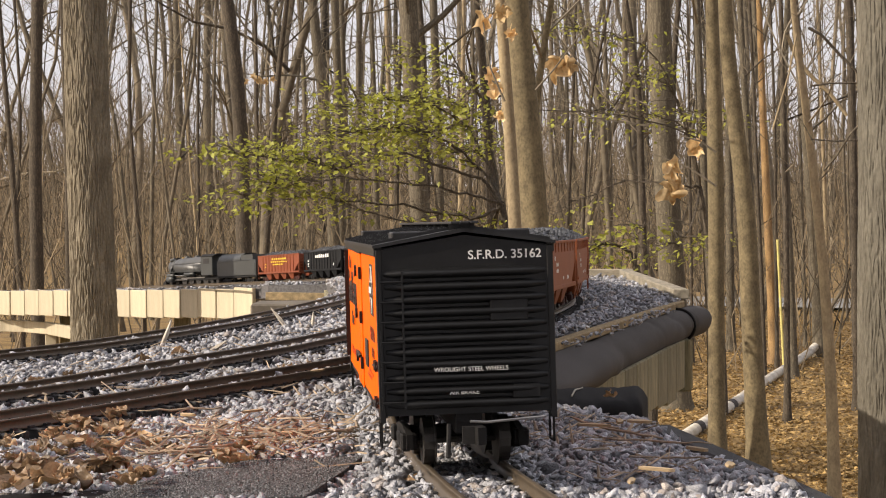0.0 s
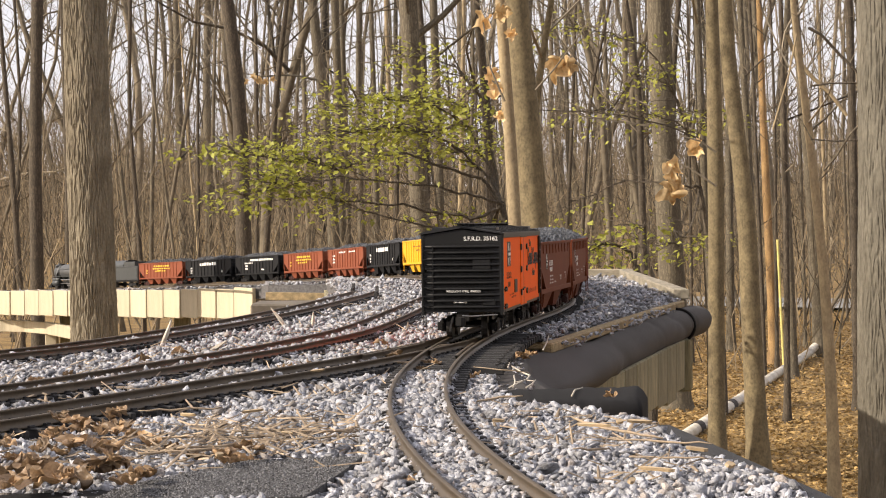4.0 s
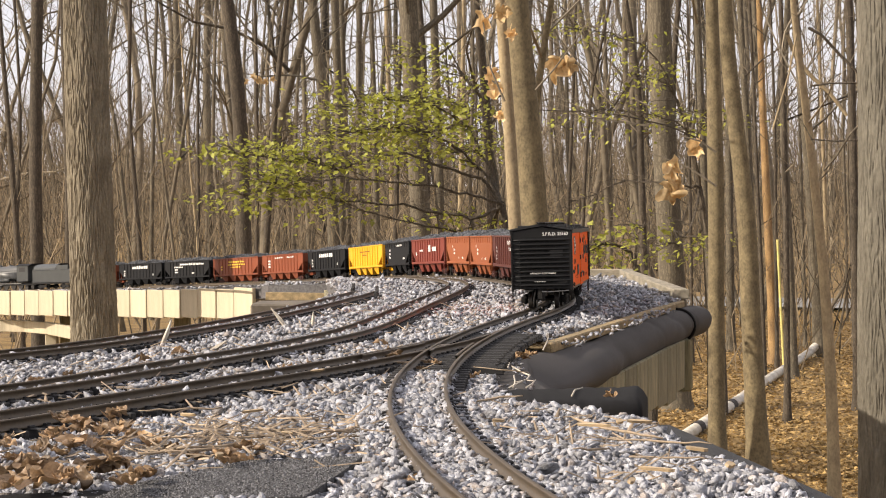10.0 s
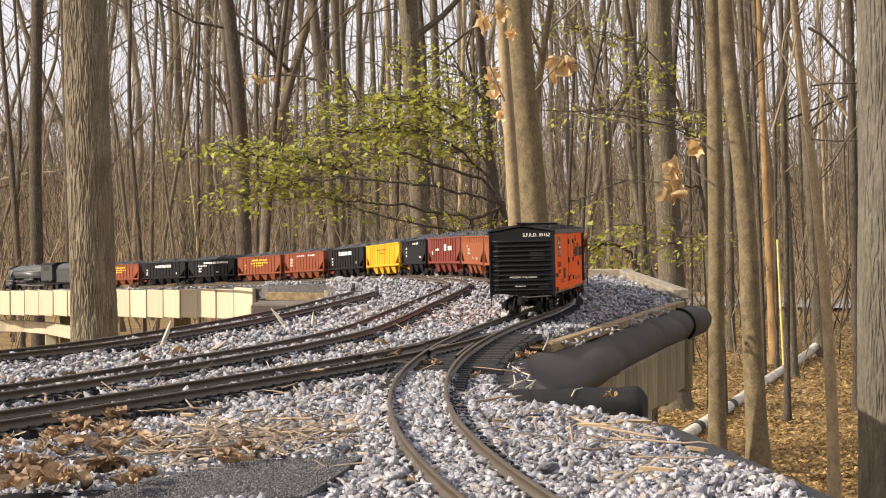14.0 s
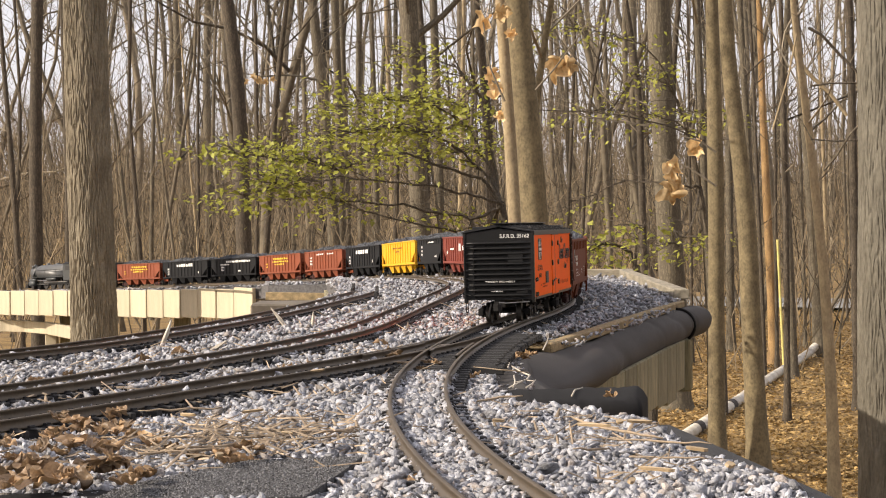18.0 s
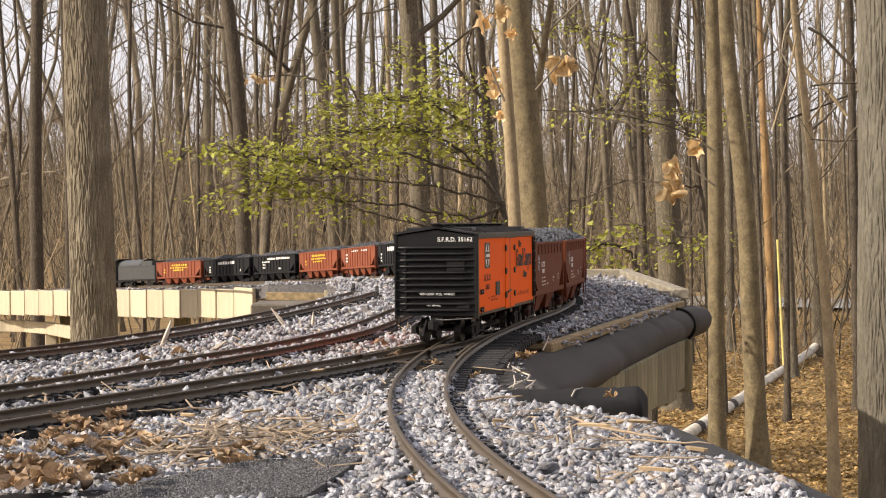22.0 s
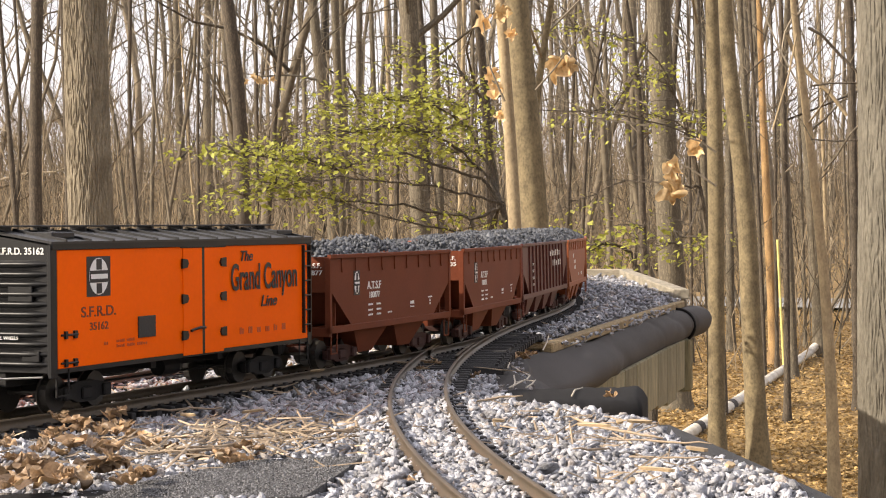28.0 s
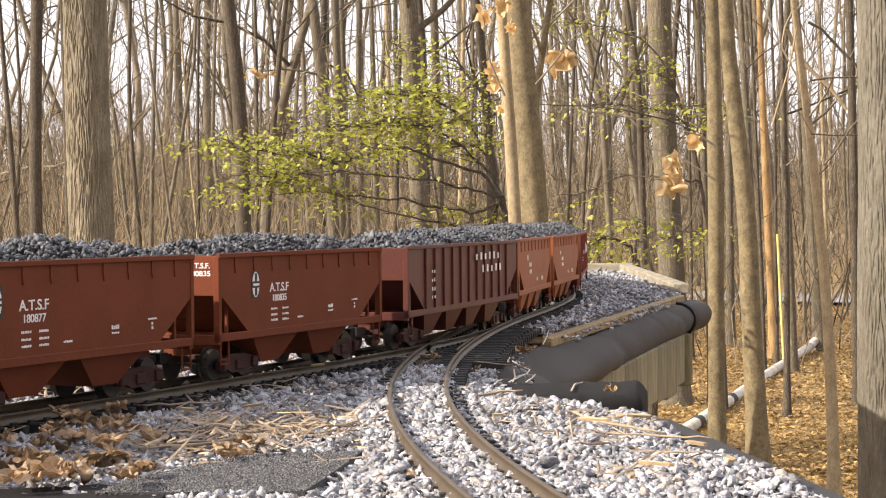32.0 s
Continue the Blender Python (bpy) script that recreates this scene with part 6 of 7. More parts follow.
def build_near_trees():
    T = tree
    V = lambda label, line, d, *rest, **more: tree(label, [(seen(px, py, d), r * d / 3293) for px, py, r in line], *rest, **more)
    T("large straight tree with furrowed grey-brown bark", [((-1.568, 8.2, 1.134), 0.090), ((-1.555, 8.2, 0.4), 0.095), ((-1.54, 8.2, -0.333), 0.100)], "bark_big", 1, 6, 2.0, 6, 28, ridges=0.0070)
    T("dark slender tree among the bare wood", [((-3.033, 14, 1.835), 0.043), ((-3.063, 14, 0.562), 0.047), ((-3.055, 14, -0.245), 0.051)], "bark_dark", 2, 7)
    T("dark slender tree among the bare wood", [((-2.846, 14, 1.833), 0.021), ((-2.817, 14, 0.561), 0.023), ((-2.817, 14, -0.247), 0.026)], "bark_dark", 3, 7)
    T("thin leaning dark tree in the wood", [((-3.767, 16, 1.593), 0.019), ((-3.695, 16, 0.623), 0.024), ((-3.642, 16, -0.3), 0.027)], "bark_dark", 4, 6)
    T("dark tree with a bent trunk", [((-1.731, 15, 1.944), 0.050), ((-1.667, 15, 1.535), 0.059), ((-1.614, 15, 0.807), 0.059), ((-1.604, 15, -0.103), 0.064)], "bark_dark", 5, 8, 0.8)
    T("thin dark tree leaning to one side", [((-1.313, 16, 2.06), 0.022), ((-1.405, 16, 1.479), 0.024), ((-1.46, 16, 0.752), 0.027), ((-1.526, 16, -0.121), 0.027)], "bark_dark", 6, 8, 0.8)
    T("grey-brown tree with a slight lean", [((-1.248, 18, 2.297), 0.044), ((-1.132, 18, 1.206), 0.055), ((-1.049, 18, -0.05), 0.060)], "bark_grey", 7, 8, 0.8)
    T("grey-brown tree with a slight lean", [((-1.087, 19, 2.415), 0.038), ((-1.05, 19, 1.264), 0.043), ((-1.032, 19, -0.062), 0.046)], "bark_grey", 8, 8, 0.8)
    T("stout grey-brown tree behind the bush", [((-0.249, 14, 1.814), 0.072), ((-0.213, 14, 0.966), 0.068), ((-0.165, 14, 0.116), 0.072)], "bark_grey", 9, 7, 1.2)
    T("slim pale tree with a few dead leaves", [((0.237, 7.5, 1.038), 0.020), ((0.268, 7.5, 0.584), 0.025), ((0.294, 7.5, 0.128), 0.027)], "bark_pale", 10, 4, 1.3, 4)
    T("smooth grey tree beside the slim pale one", [((0.318, 8, 1.097), 0.053), ((0.359, 8, 0.612), 0.056), ((0.399, 8, 0.126), 0.061)], "bark_smooth", 11, 6, 1.3, 6, 24)
    T("stout grey-brown tree behind the bed's corner", [((1.397, 12, 1.564), 0.077), ((1.429, 12, 0.656), 0.077), ((1.478, 12, -0.255), 0.084)], "bark_grey", 12, 8, 1.0)
    T("thin grey tree beside a dark one", [((1.641, 12, 1.563), 0.026), ((1.673, 12, 0.654), 0.027), ((1.719, 12, -0.33), 0.029)], "bark_grey", 13, 6, 0.8)
    V("slender smooth tree among fallen leaves", [(1262, 0, 10.5), (1264, 120, 12), (1268, 250, 15), (1267, 500, 14), (1267, 790, 15)], 9.4, "bark_smooth", 14, 4, 1.4, 5)
    V("smooth tree with a bend and scars in its bark", [(1285, 0, 12.5), (1287, 100, 13), (1296, 200, 14), (1309, 250, 16.5), (1319, 300, 15), (1326, 500, 17), (1335, 700, 18.5), (1342, 840, 20)], 8.75, "bark_smooth", 15, 4, 1.4, 5, 24)
    T("bare tan trunk stripped of its bark", [((2.726, 16, 2.03), 0.024), ((2.764, 16, 0.819), 0.032), ((2.834, 16, -0.785), 0.042)], "bark_tan", 16, 3, 2.0, 4)
    V("thin young tree on leafy ground", [(1386, 120, 4.5), (1392, 400, 5), (1392, 560, 5.5), (1392, 742, 6.5)], 11.3, "bark_dark", 17, 5, 0.4, 3)
    T("slender leaning tree on leafy ground", [((3.178, 16.8, 2.122), 0.036), ((3.309, 16.8, 0.594), 0.046), ((3.404, 16.8, -1.04), 0.061)], "bark_grey", 18, 7, 0.6)
    T("young tree with a crooked stem and side branches", [((1.483, 7.9, 1.076), 0.012), ((1.575, 7.9, 0.382), 0.019), ((1.644, 7.9, -0.411), 0.024), ((1.658, 7.9, -1.036), 0.026)], "bark_pale", 19, 7, 0.2, 2.6)
    T("large grey tree with rough plated bark", [((1.262, 5.2, 0.757), 0.100), ((1.266, 5.2, 0.127), 0.102), ((1.270, 5.2, -0.633), 0.106)], "bark_plated", 20, 5, 1.6, 5, 28, ridges=0.0040)
    # slimmer stems of the middle wood
    MIDDLE = [([(235, 0, 3.5), (230, 200, 3.5), (247, 420, 4.5)], 17, "bark_dark"), ([(357, 0, 2.4), (352, 200, 2.6), (352, 430, 3)], 18, "bark_dark"), ([(455, 0, 3), (457, 140, 3), (455, 430, 3.5)], 17, "bark_dark"),
              ([(608, 0, 4.5), (612, 200, 5), (616, 430, 6)], 20, "bark_grey"), ([(744, 0, 5.5), (752, 90, 6), (756, 430, 7)], 20, "bark_dark"), ([(316, 0, 6), (318, 150, 7), (325, 430, 8)], 34, "bark_grey"),
              ([(372, 0, 6), (368, 150, 7), (372, 430, 8)], 36, "bark_grey"), ([(340, 330, 2), (346, 380, 2.5), (352, 450, 3)], 22, "bark_pale"), ([(843, 0, 7), (856, 100, 7.5), (868, 260, 8.5), (872, 430, 9)], 15, "bark_dark"),
              ([(990, 0, 5), (962, 70, 6), (946, 150, 7), (940, 420, 8)], 8.8, "bark_smooth"), ([(1090, 0, 2.5), (1074, 40, 2.8), (1054, 115, 3), (1040, 225, 3.2), (1030, 430, 3.5)], 13, "bark_dark"),
              ([(1104, 0, 5), (1120, 60, 5.5), (1130, 110, 6), (1134, 220, 6), (1140, 500, 7)], 14, "bark_dark"), ([(1207, 0, 4.5), (1196, 50, 5), (1191, 150, 5.5), (1194, 520, 7)], 13.5, "bark_dark"),
              ([(1311, 0, 5.5), (1318, 150, 6), (1326, 270, 7), (1332, 560, 8)], 13, "bark_grey"), ([(1328, 0, 2.5), (1334, 120, 2.8), (1338, 250, 3), (1350, 560, 4)], 14, "bark_dark"),
              ([(1396, 0, 5), (1393, 80, 6), (1385, 170, 6.5), (1389, 270, 7), (1401, 570, 8)], 14.5, "bark_grey"), ([(1504, 0, 7), (1508, 150, 7), (1511, 290, 7.5), (1516, 600, 8)], 12, "bark_dark"),
              ([(1290, 0, 5), (1291, 300, 6.5), (1293, 640, 8)], 17.5, "bark_grey"), ([(1219, 0, 2), (1221, 250, 2.5), (1224, 560, 3)], 16, "bark_dark"), ([(1365, 0, 2.2), (1372, 200, 2.6), (1374, 560, 3.5)], 15.5, "bark_dark"),
              ([(1412, 0, 2), (1418, 300, 3), (1424, 570, 3.5)], 18, "bark_grey"), ([(1003, 0, 3), (1006, 250, 3.5), (1012, 480, 4)], 19, "bark_grey"), ([(1076, 150, 3), (1082, 300, 3.5), (1080, 480, 4)], 19, "bark_grey"),
              ([(1022, 0, 2.5), (1015, 200, 3), (1002, 440, 3.5)], 16, "bark_dark"), ([(660, 0, 4), (664, 200, 5), (668, 430, 6)], 24, "bark_grey"), ([(690, 150, 4), (694, 300, 4.5), (696, 440, 5)], 26, "bark_pale"),
              ([(282, 0, 3), (274, 200, 3.5), (268, 430, 4)], 24, "bark_grey"), ([(150, 0, 3), (205, 200, 3.2), (228, 430, 4)], 26, "bark_grey"), ([(30, 0, 2.5), (40, 200, 3), (28, 430, 4)], 19, "bark_dark"),
              ([(540, 0, 3), (526, 200, 3.2), (520, 430, 4)], 28, "bark_grey"), ([(770, 0, 7), (776, 200, 7.5), (780, 430, 8)], 21, "bark_grey"), ([(640, 0, 5), (636, 200, 5.5), (641, 430, 6)], 23, "bark_grey"), ([(716, 0, 3.5), (706, 200, 4), (700, 430, 5)], 18, "bark_dark"), ([(690, 0, 3), (678, 150, 3.5), (660, 430, 4)], 27, "bark_grey"), ([(822, 100, 4), (818, 300, 4.5), (812, 440, 5)], 25, "bark_pale"), ([(1448, 0, 2.5), (1459, 300, 3.5), (1466, 590, 4.5)], 19, "bark_pale")]
    for k, (line, d, material) in enumerate(MIDDLE):
        V({"bark_dark": "slim dark tree of the bare wood", "bark_grey": "slim grey-brown tree of the bare wood", "bark_pale": "thin pale sapling in the wood", "bark_smooth": "smooth grey tree leaning away"}[material],
          line, d, material, 60 + k, 7, 0.5, 5.5 + d * 0.06, 10, 1.0 + d * 0.02)
    # bare limbs that reach in from the large tree's side
    limbs_ = empty("bare_branch", "bare crooked branches crossing between the trunks", "branch")
    for line, r0, d, material in (([(1432, 50), (1455, 62), (1490, 100), (1520, 130)], 3.0, 7.0, "bark_dark"), ([(1436, 153), (1470, 148), (1522, 147)], 1.7, 7.0, "bark_dark"), ([(1436, 247), (1480, 250), (1522, 248)], 1.5, 7.0, "bark_dark"),
                                  ([(1458, 302), (1478, 280), (1505, 238), (1522, 220)], 2.0, 7.0, "bark_grey"), ([(1395, 62), (1412, 105), (1440, 138), (1470, 165), (1500, 205)], 4.0, 9.5, "bark_pale"),
                                  ([(1412, 60), (1398, 130), (1380, 190), (1368, 230)], 1.8, 7.6, "bark_pale"), ([(1395, 190), (1420, 215), (1442, 255)], 1.2, 7.6, "bark_grey"), ([(1320, 135), (1352, 105), (1388, 82)], 1.5, 8.5, "bark_dark"),
                                  ([(1105, 205), (1180, 222), (1250, 250)], 1.4, 9.0, "bark_dark"), ([(950, 195), (1040, 198), (1110, 205)], 1.2, 9.0, "bark_dark")):
        pts = [seen(px, py, d) for px, py in line]
        part("limb", Shape().tube(pts, [r0 * d / 3293 * (1 - 0.25 * k / len(pts)) for k in range(len(pts))], 7, False), material, limbs_, smooth=True)


def build_far_wood():
    """The wood behind: bare stems and branches, thinner and denser with distance."""
    rng = random.Random(77)
    stems, twigs = Shape(), Shape()
    for i in range(330):
        y = 17 + 75 * rng.random() ** 1.05
        x = rng.uniform(-0.29 if i < 285 else 0.04, 0.29) * y
        z0 = float(ground_z(np.array(x), np.array(y))) - 0.1
        r = rng.choice((0.008, 0.010, 0.012, 0.016, 0.024, 0.036, 0.055)) * (0.5 + y / 42)
        H = rng.uniform(6, 11) + y * 0.12
        lean = rng.gauss(-0.01, 0.075)
        pts, rad = [], []
        wob, amp = rng.uniform(0, 6), rng.uniform(0.08, 0.5)
        for k in range(12):
            t = k / 11
            pts.append((x + lean * H * t + amp * math.sin(wob + 6 * t) + 0.3 * amp * math.sin(3 * wob + 15 * t), y + 0.1 * math.cos(wob + 4 * t), z0 + H * t))
            rad.append(r * (1.08 - 0.72 * t))
        own = y < 30
        bole, crown, spray = (Shape(), Shape(), Shape()) if own else (stems, stems, twigs)
        bole.tube(pts, rad, 6, False)
        for _ in range(rng.randint(4, 8)):
            k = rng.randint(2, 9)
            a = rng.uniform(0, 2 * math.pi)
            limb(crown, rng, pts[k], (math.cos(a), 0.4 * math.sin(a), rng.uniform(0.2, 1.4)), rng.uniform(1.0, 3.2), max(rad[k] * 0.5, 0.007), 2, 4, 0, spray, 0.45)
        if own:
            t = empty("tree", "bare grey-brown tree deep in the winter wood", "tree", "trees of the wood")
            part("trunk", bole, "far_bark", t, smooth=True)
            if crown.v:
                part("crown", crown, "far_bark", t, smooth=True)
            if spray.v:
                tagged(part("twig_mass", spray, "twig", t), kind="stuff")
    for i in range(900):
        y = 70 + 90 * rng.random()
        x = rng.uniform(-0.29, 0.29) * y
        z0 = float(ground_z(np.array(x), np.array(y))) - 0.1
        r, H = rng.uniform(0.03, 0.09), rng.uniform(1.5, 4.0)
        q = rng.gauss(0, 0.10)
        pts = [(x + q * H * t + 0.3 * math.sin(i + 5 * t), y, z0 + H * t) for t in (0, 0.25, 0.5, 0.75, 1)]
        stems.tube(pts, [r, r * 0.85, r * 0.7, r * 0.5, r * 0.2], 4, False)
        for _ in range(4):
            k = rng.randint(1, 3)
            e = Vector((rng.uniform(-1, 1), 0, rng.uniform(0.2, 1.2)))
            p = Vector(pts[k])
            twigs.tube([p, p + e * 0.9, p + e * 1.8 + Vector((rng.uniform(-0.3, 0.3), 0, 0.3))], [r * 0.4, r * 0.25, r * 0.08], 3, False)
    wood = empty("far_wood", "bare grey-brown winter wood behind the railway", "woods", kind="stuff")
    tagged(part("stems", stems, "far_bark", wood, smooth=True), kind="stuff")
    tagged(part("twigs", twigs, "twig", wood), kind="stuff")
    # unseen wood added to the right and behind, to block low sky light
    ring = Shape()
    for i in range(270):
        a = rng.uniform(-0.35 * math.pi, 0.85 * math.pi)          # from ahead on the right-hand side round to the back
        d = 9 + 26 * rng.random()
        x, y = d * math.cos(a) + 2, -d * math.sin(a)
        if y > 2 and abs(x) < 0.32 * y + 1.2:
            continue
        z0 = GROUND - 0.1
        r, H = rng.uniform(0.06, 0.20), rng.uniform(9, 15)
        q = rng.gauss(0, 0.05)
        ring.tube([(x + q * H * t, y, z0 + H * t) for t in (0, 0.3, 0.6, 1)], [r, r * 0.85, r * 0.6, r * 0.2], 6, False)
        for _ in range(7):
            h = rng.uniform(1.0, H - 2)
            e = Vector((rng.uniform(-1, 1), rng.uniform(-1, 1), rng.uniform(0.2, 1.0)))
            p = Vector((x + q * h, y, z0 + h))
            ring.tube([p, p + e * 1.2, p + e * 2.4], [r * 0.4, r * 0.25, r * 0.05], 4, False)
    tagged(part("wood_behind", ring, "far_bark"), "unseen bare winter wood added right and behind to block low sky light", "woods", kind="stuff")
    # thin undergrowth
    brush = Shape()
    for i in range(4000):
        y = 15 + 75 * rng.random()
        x = rng.uniform(-0.29 if i < 2500 or i >= 3000 else 0.03, 0.29 if i < 3000 else 0.02) * y
        z0 = float(ground_z(np.array(x), np.array(y)))
        H = rng.uniform(1.0, 3.2) * (0.7 + y / 60)
        d = Vector((rng.uniform(-0.35, 0.35), rng.uniform(-0.3, 0.3), 1))
        r = rng.uniform(0.004, 0.010) * (0.6 + y / 40)
        pts = [Vector((x, y, z0 - 0.05)) + d * H * t + Vector((0.1 * math.sin(7 * t + i), 0, 0)) for t in (0, 0.25, 0.5, 0.75, 1)]
        brush.tube(pts, [r, r * 0.85, r * 0.65, r * 0.45, r * 0.2], 3, False)
        for _ in range(3):
            k = rng.randint(1, 3)
            e = Vector((rng.uniform(-1, 1), rng.uniform(-0.5, 0.5), rng.uniform(0.2, 1)))
            brush.tube([pts[k], pts[k] + e * H * 0.16, pts[k] + e * H * 0.3 + Vector((0, 0, 0.08))], [r * 0.5, r * 0.35, r * 0.15], 3, False)
    tagged(part("undergrowth", brush, "brush"), "tangle of bare brown saplings and brush", "undergrowth", kind="stuff")


def leaf_spray(shape, rng, p, size):
    """One small young leaf: two bent facets."""
    d = Vector((rng.uniform(-1, 1), rng.uniform(-1, 1), rng.uniform(-0.7, 0.4))).normalized() * size
    w = d.cross(Vector((rng.uniform(-0.9, 0.9), rng.uniform(-0.9, 0.9), 1))).normalized() * size * 0.36
    up = Vector((0, 0, size * 0.12))
    shape.add([p, p + d * 0.45 + w + up, p + d, p + d * 0.45 - w + up], [(0, 1, 2), (0, 2, 3)])


def bush(label, base, hub, branches, sprays, seed, leaves):
    """A shrub in first leaf: a few long branches from a low fork, with flat layers of small leaves. branches: lists of (px, py, d) from the hub on; sprays: (px, py, d, reach, count)."""
    rng = random.Random(seed)
    t = empty("leafy_bush", label, "shrub")
    b = Vector(hub)
    part("stem", Shape().tube([base, Vector(base).lerp(b, 0.5) + Vector((0.05, 0, 0)), b], [0.028, 0.022, 0.017], 7, False), "bark_dark", t)
    green, fine, joints = Shape(), Shape(), []
    for line in branches:
        key = [b] + [Vector(seen(*q)) for q in line]
        pts = []
        for i in range(len(key) - 1):
            p0, p1, p2, p3 = key[max(i - 1, 0)], key[i], key[i + 1], key[min(i + 2, len(key) - 1)]
            for u in (0, 0.25, 0.5, 0.75):
                pts.append(0.5 * (2 * p1 + (p2 - p0) * u + (2 * p0 - 5 * p1 + 4 * p2 - p3) * u * u + (3 * p1 - p0 - 3 * p2 + p3) * u ** 3) + Vector((rng.gauss(0, 0.005), 0, rng.gauss(0, 0.006))))
        pts.append(key[-1])
        g = rng.uniform(0.007, 0.010)
        part("branch", Shape().tube(pts, [g * (1.05 - 0.85 * k / len(pts)) for k in range(len(pts))], 5, False), "bark_dark", t)
        joints += pts[3:]
        for p in pts[4:]:
            for _ in range(2):
                e = Vector((rng.uniform(-1, 0.3), rng.uniform(-0.6, 0.6), rng.uniform(-0.25, 0.35))) * rng.uniform(0.12, 0.35)
                fine.tube([p, p + e * 0.5 + Vector((0, 0, 0.015)), p + e], [0.0028, 0.0018, 0.0008], 3, False)
    for px, py, d, reach, cnt in sprays:
        tip = Vector(seen(px, py, d))
        o = min(joints, key=lambda q: (q - tip).length)
        for _ in range(cnt):
            c = tip + Vector((rng.gauss(0, reach * 1.9), rng.gauss(0, reach * 1.6), rng.gauss(0, reach * 0.55)))
            fine.tube([o, o.lerp(c, 0.55) + Vector((0, 0, 0.03)), c], [0.0022, 0.0014, 0.0007], 3, False)
            for _ in range(leaves):
                q = o.lerp(c, rng.uniform(0.45, 1.05)) + Vector((rng.gauss(0, 0.055), rng.gauss(0, 0.055), rng.gauss(0, 0.024)))
                leaf_spray(green, rng, q, rng.uniform(0.022, 0.040))
    tagged(part("twig_mass", fine, "bark_dark", t), kind="stuff")
    tagged(part("foliage", green, "young_leaf", t, "small fresh yellow-green leaves"), kind="stuff")


def build_bushes():
    bush("arching bush with fresh yellow-green leaves behind the track", (0.42, 9.5, -1.15), seen(888, 362, 9.4),
         [[(850, 318, 9.4), (786, 297, 9.3), (700, 272, 9.2), (601, 297, 9.2), (520, 285, 9.2), (420, 272, 9.1)], [(840, 345, 9.3), (786, 334, 9.2), (709, 324, 9.1), (608, 314, 9.0), (513, 321, 9.0), (430, 345, 9.0)],
          [(846, 385, 9.3), (786, 378, 9.3), (716, 365, 9.2), (608, 355, 9.1), (513, 348, 9.1)], [(850, 420, 9.5), (786, 405, 9.4), (669, 378, 9.4), (595, 355, 9.4)],
          [(862, 290, 9.6), (830, 230, 9.7), (770, 190, 9.6), (690, 175, 9.5), (620, 190, 9.5)], [(870, 250, 9.7), (850, 170, 9.8), (790, 110, 9.8), (720, 100, 9.8)], [(850, 300, 9.5), (790, 250, 9.4), (720, 228, 9.4), (640, 235, 9.4), (580, 240, 9.4)], [(872, 400, 9.6), (835, 420, 9.6), (790, 430, 9.6)]],
         [(400, 268, 9.1, 0.08, 10), (460, 275, 9.1, 0.09, 14), (540, 268, 9.2, 0.10, 18), (590, 282, 9.2, 0.09, 12), (470, 310, 9.0, 0.10, 14), (545, 318, 9.0, 0.10, 14), (440, 348, 9.0, 0.08, 14), (500, 352, 9.0, 0.08, 10), (620, 245, 9.4, 0.10, 18), (690, 228, 9.4, 0.11, 24), (750, 250, 9.4, 0.10, 20), (640, 195, 9.5, 0.09, 16), (700, 178, 9.5, 0.10, 22), (755, 165, 9.6, 0.09, 16), (770, 205, 9.5, 0.10, 18), (700, 118, 9.8, 0.08, 7), (745, 95, 9.8, 0.07, 6), (830, 215, 9.7, 0.08, 10), (845, 258, 9.6, 0.09, 12), (800, 280, 9.5, 0.09, 10), (810, 385, 9.4, 0.08, 10), (600, 330, 9.1, 0.09, 7), (670, 285, 9.2, 0.10, 12), (565, 385, 9.3, 0.07, 6), (575, 150, 9.6, 0.06, 4), (800, 150, 9.7, 0.08, 8)], 31, 11)
    bush("thin bush with scattered green leaves", (1.75, 11.6, -1.15), seen(1238, 330, 11.5),
         [[(1225, 250, 11.4), (1195, 215, 11.3), (1130, 200, 11.3), (1060, 195, 11.4)], [(1215, 220, 11.4), (1180, 150, 11.3), (1120, 135, 11.3)], [(1200, 180, 11.5), (1150, 90, 11.4), (1080, 60, 11.4), (1010, 50, 11.4)], [(1225, 400, 11.3), (1190, 430, 11.2), (1130, 440, 11.2)], [(1230, 260, 11.3), (1245, 225, 11.2)], [(1200, 330, 11.4), (1110, 320, 11.5), (1040, 350, 11.5), (980, 380, 11.5)]],
         [(1180, 128, 11.3, 0.08, 12), (1140, 140, 11.3, 0.08, 10), (1020, 45, 11.4, 0.10, 12), (1130, 75, 11.4, 0.08, 10), (1195, 205, 11.4, 0.10, 14), (1120, 225, 11.4, 0.10, 10), (1230, 430, 11.2, 0.09, 14), (1200, 455, 11.2, 0.08, 10), (970, 85, 11.5, 0.07, 5), (1000, 215, 11.5, 0.10, 7), (1060, 390, 11.5, 0.09, 8), (1245, 225, 11.2, 0.06, 8), (1325, 215, 11.2, 0.04, 4), (960, 390, 11.5, 0.08, 6), (1060, 180, 11.4, 0.08, 6)], 32, 6)
    bush("low leafy branches beside the corner of the bed", (0.95, 8.6, -1.15), seen(1125, 470, 8.5),
         [[(1110, 440, 8.5), (1070, 432, 8.4), (1035, 450, 8.4)], [(1125, 420, 8.5), (1140, 400, 8.4)]],
         [(1060, 440, 8.4, 0.06, 10), (1080, 460, 8.3, 0.05, 7), (1130, 405, 8.4, 0.05, 5)], 33, 9)


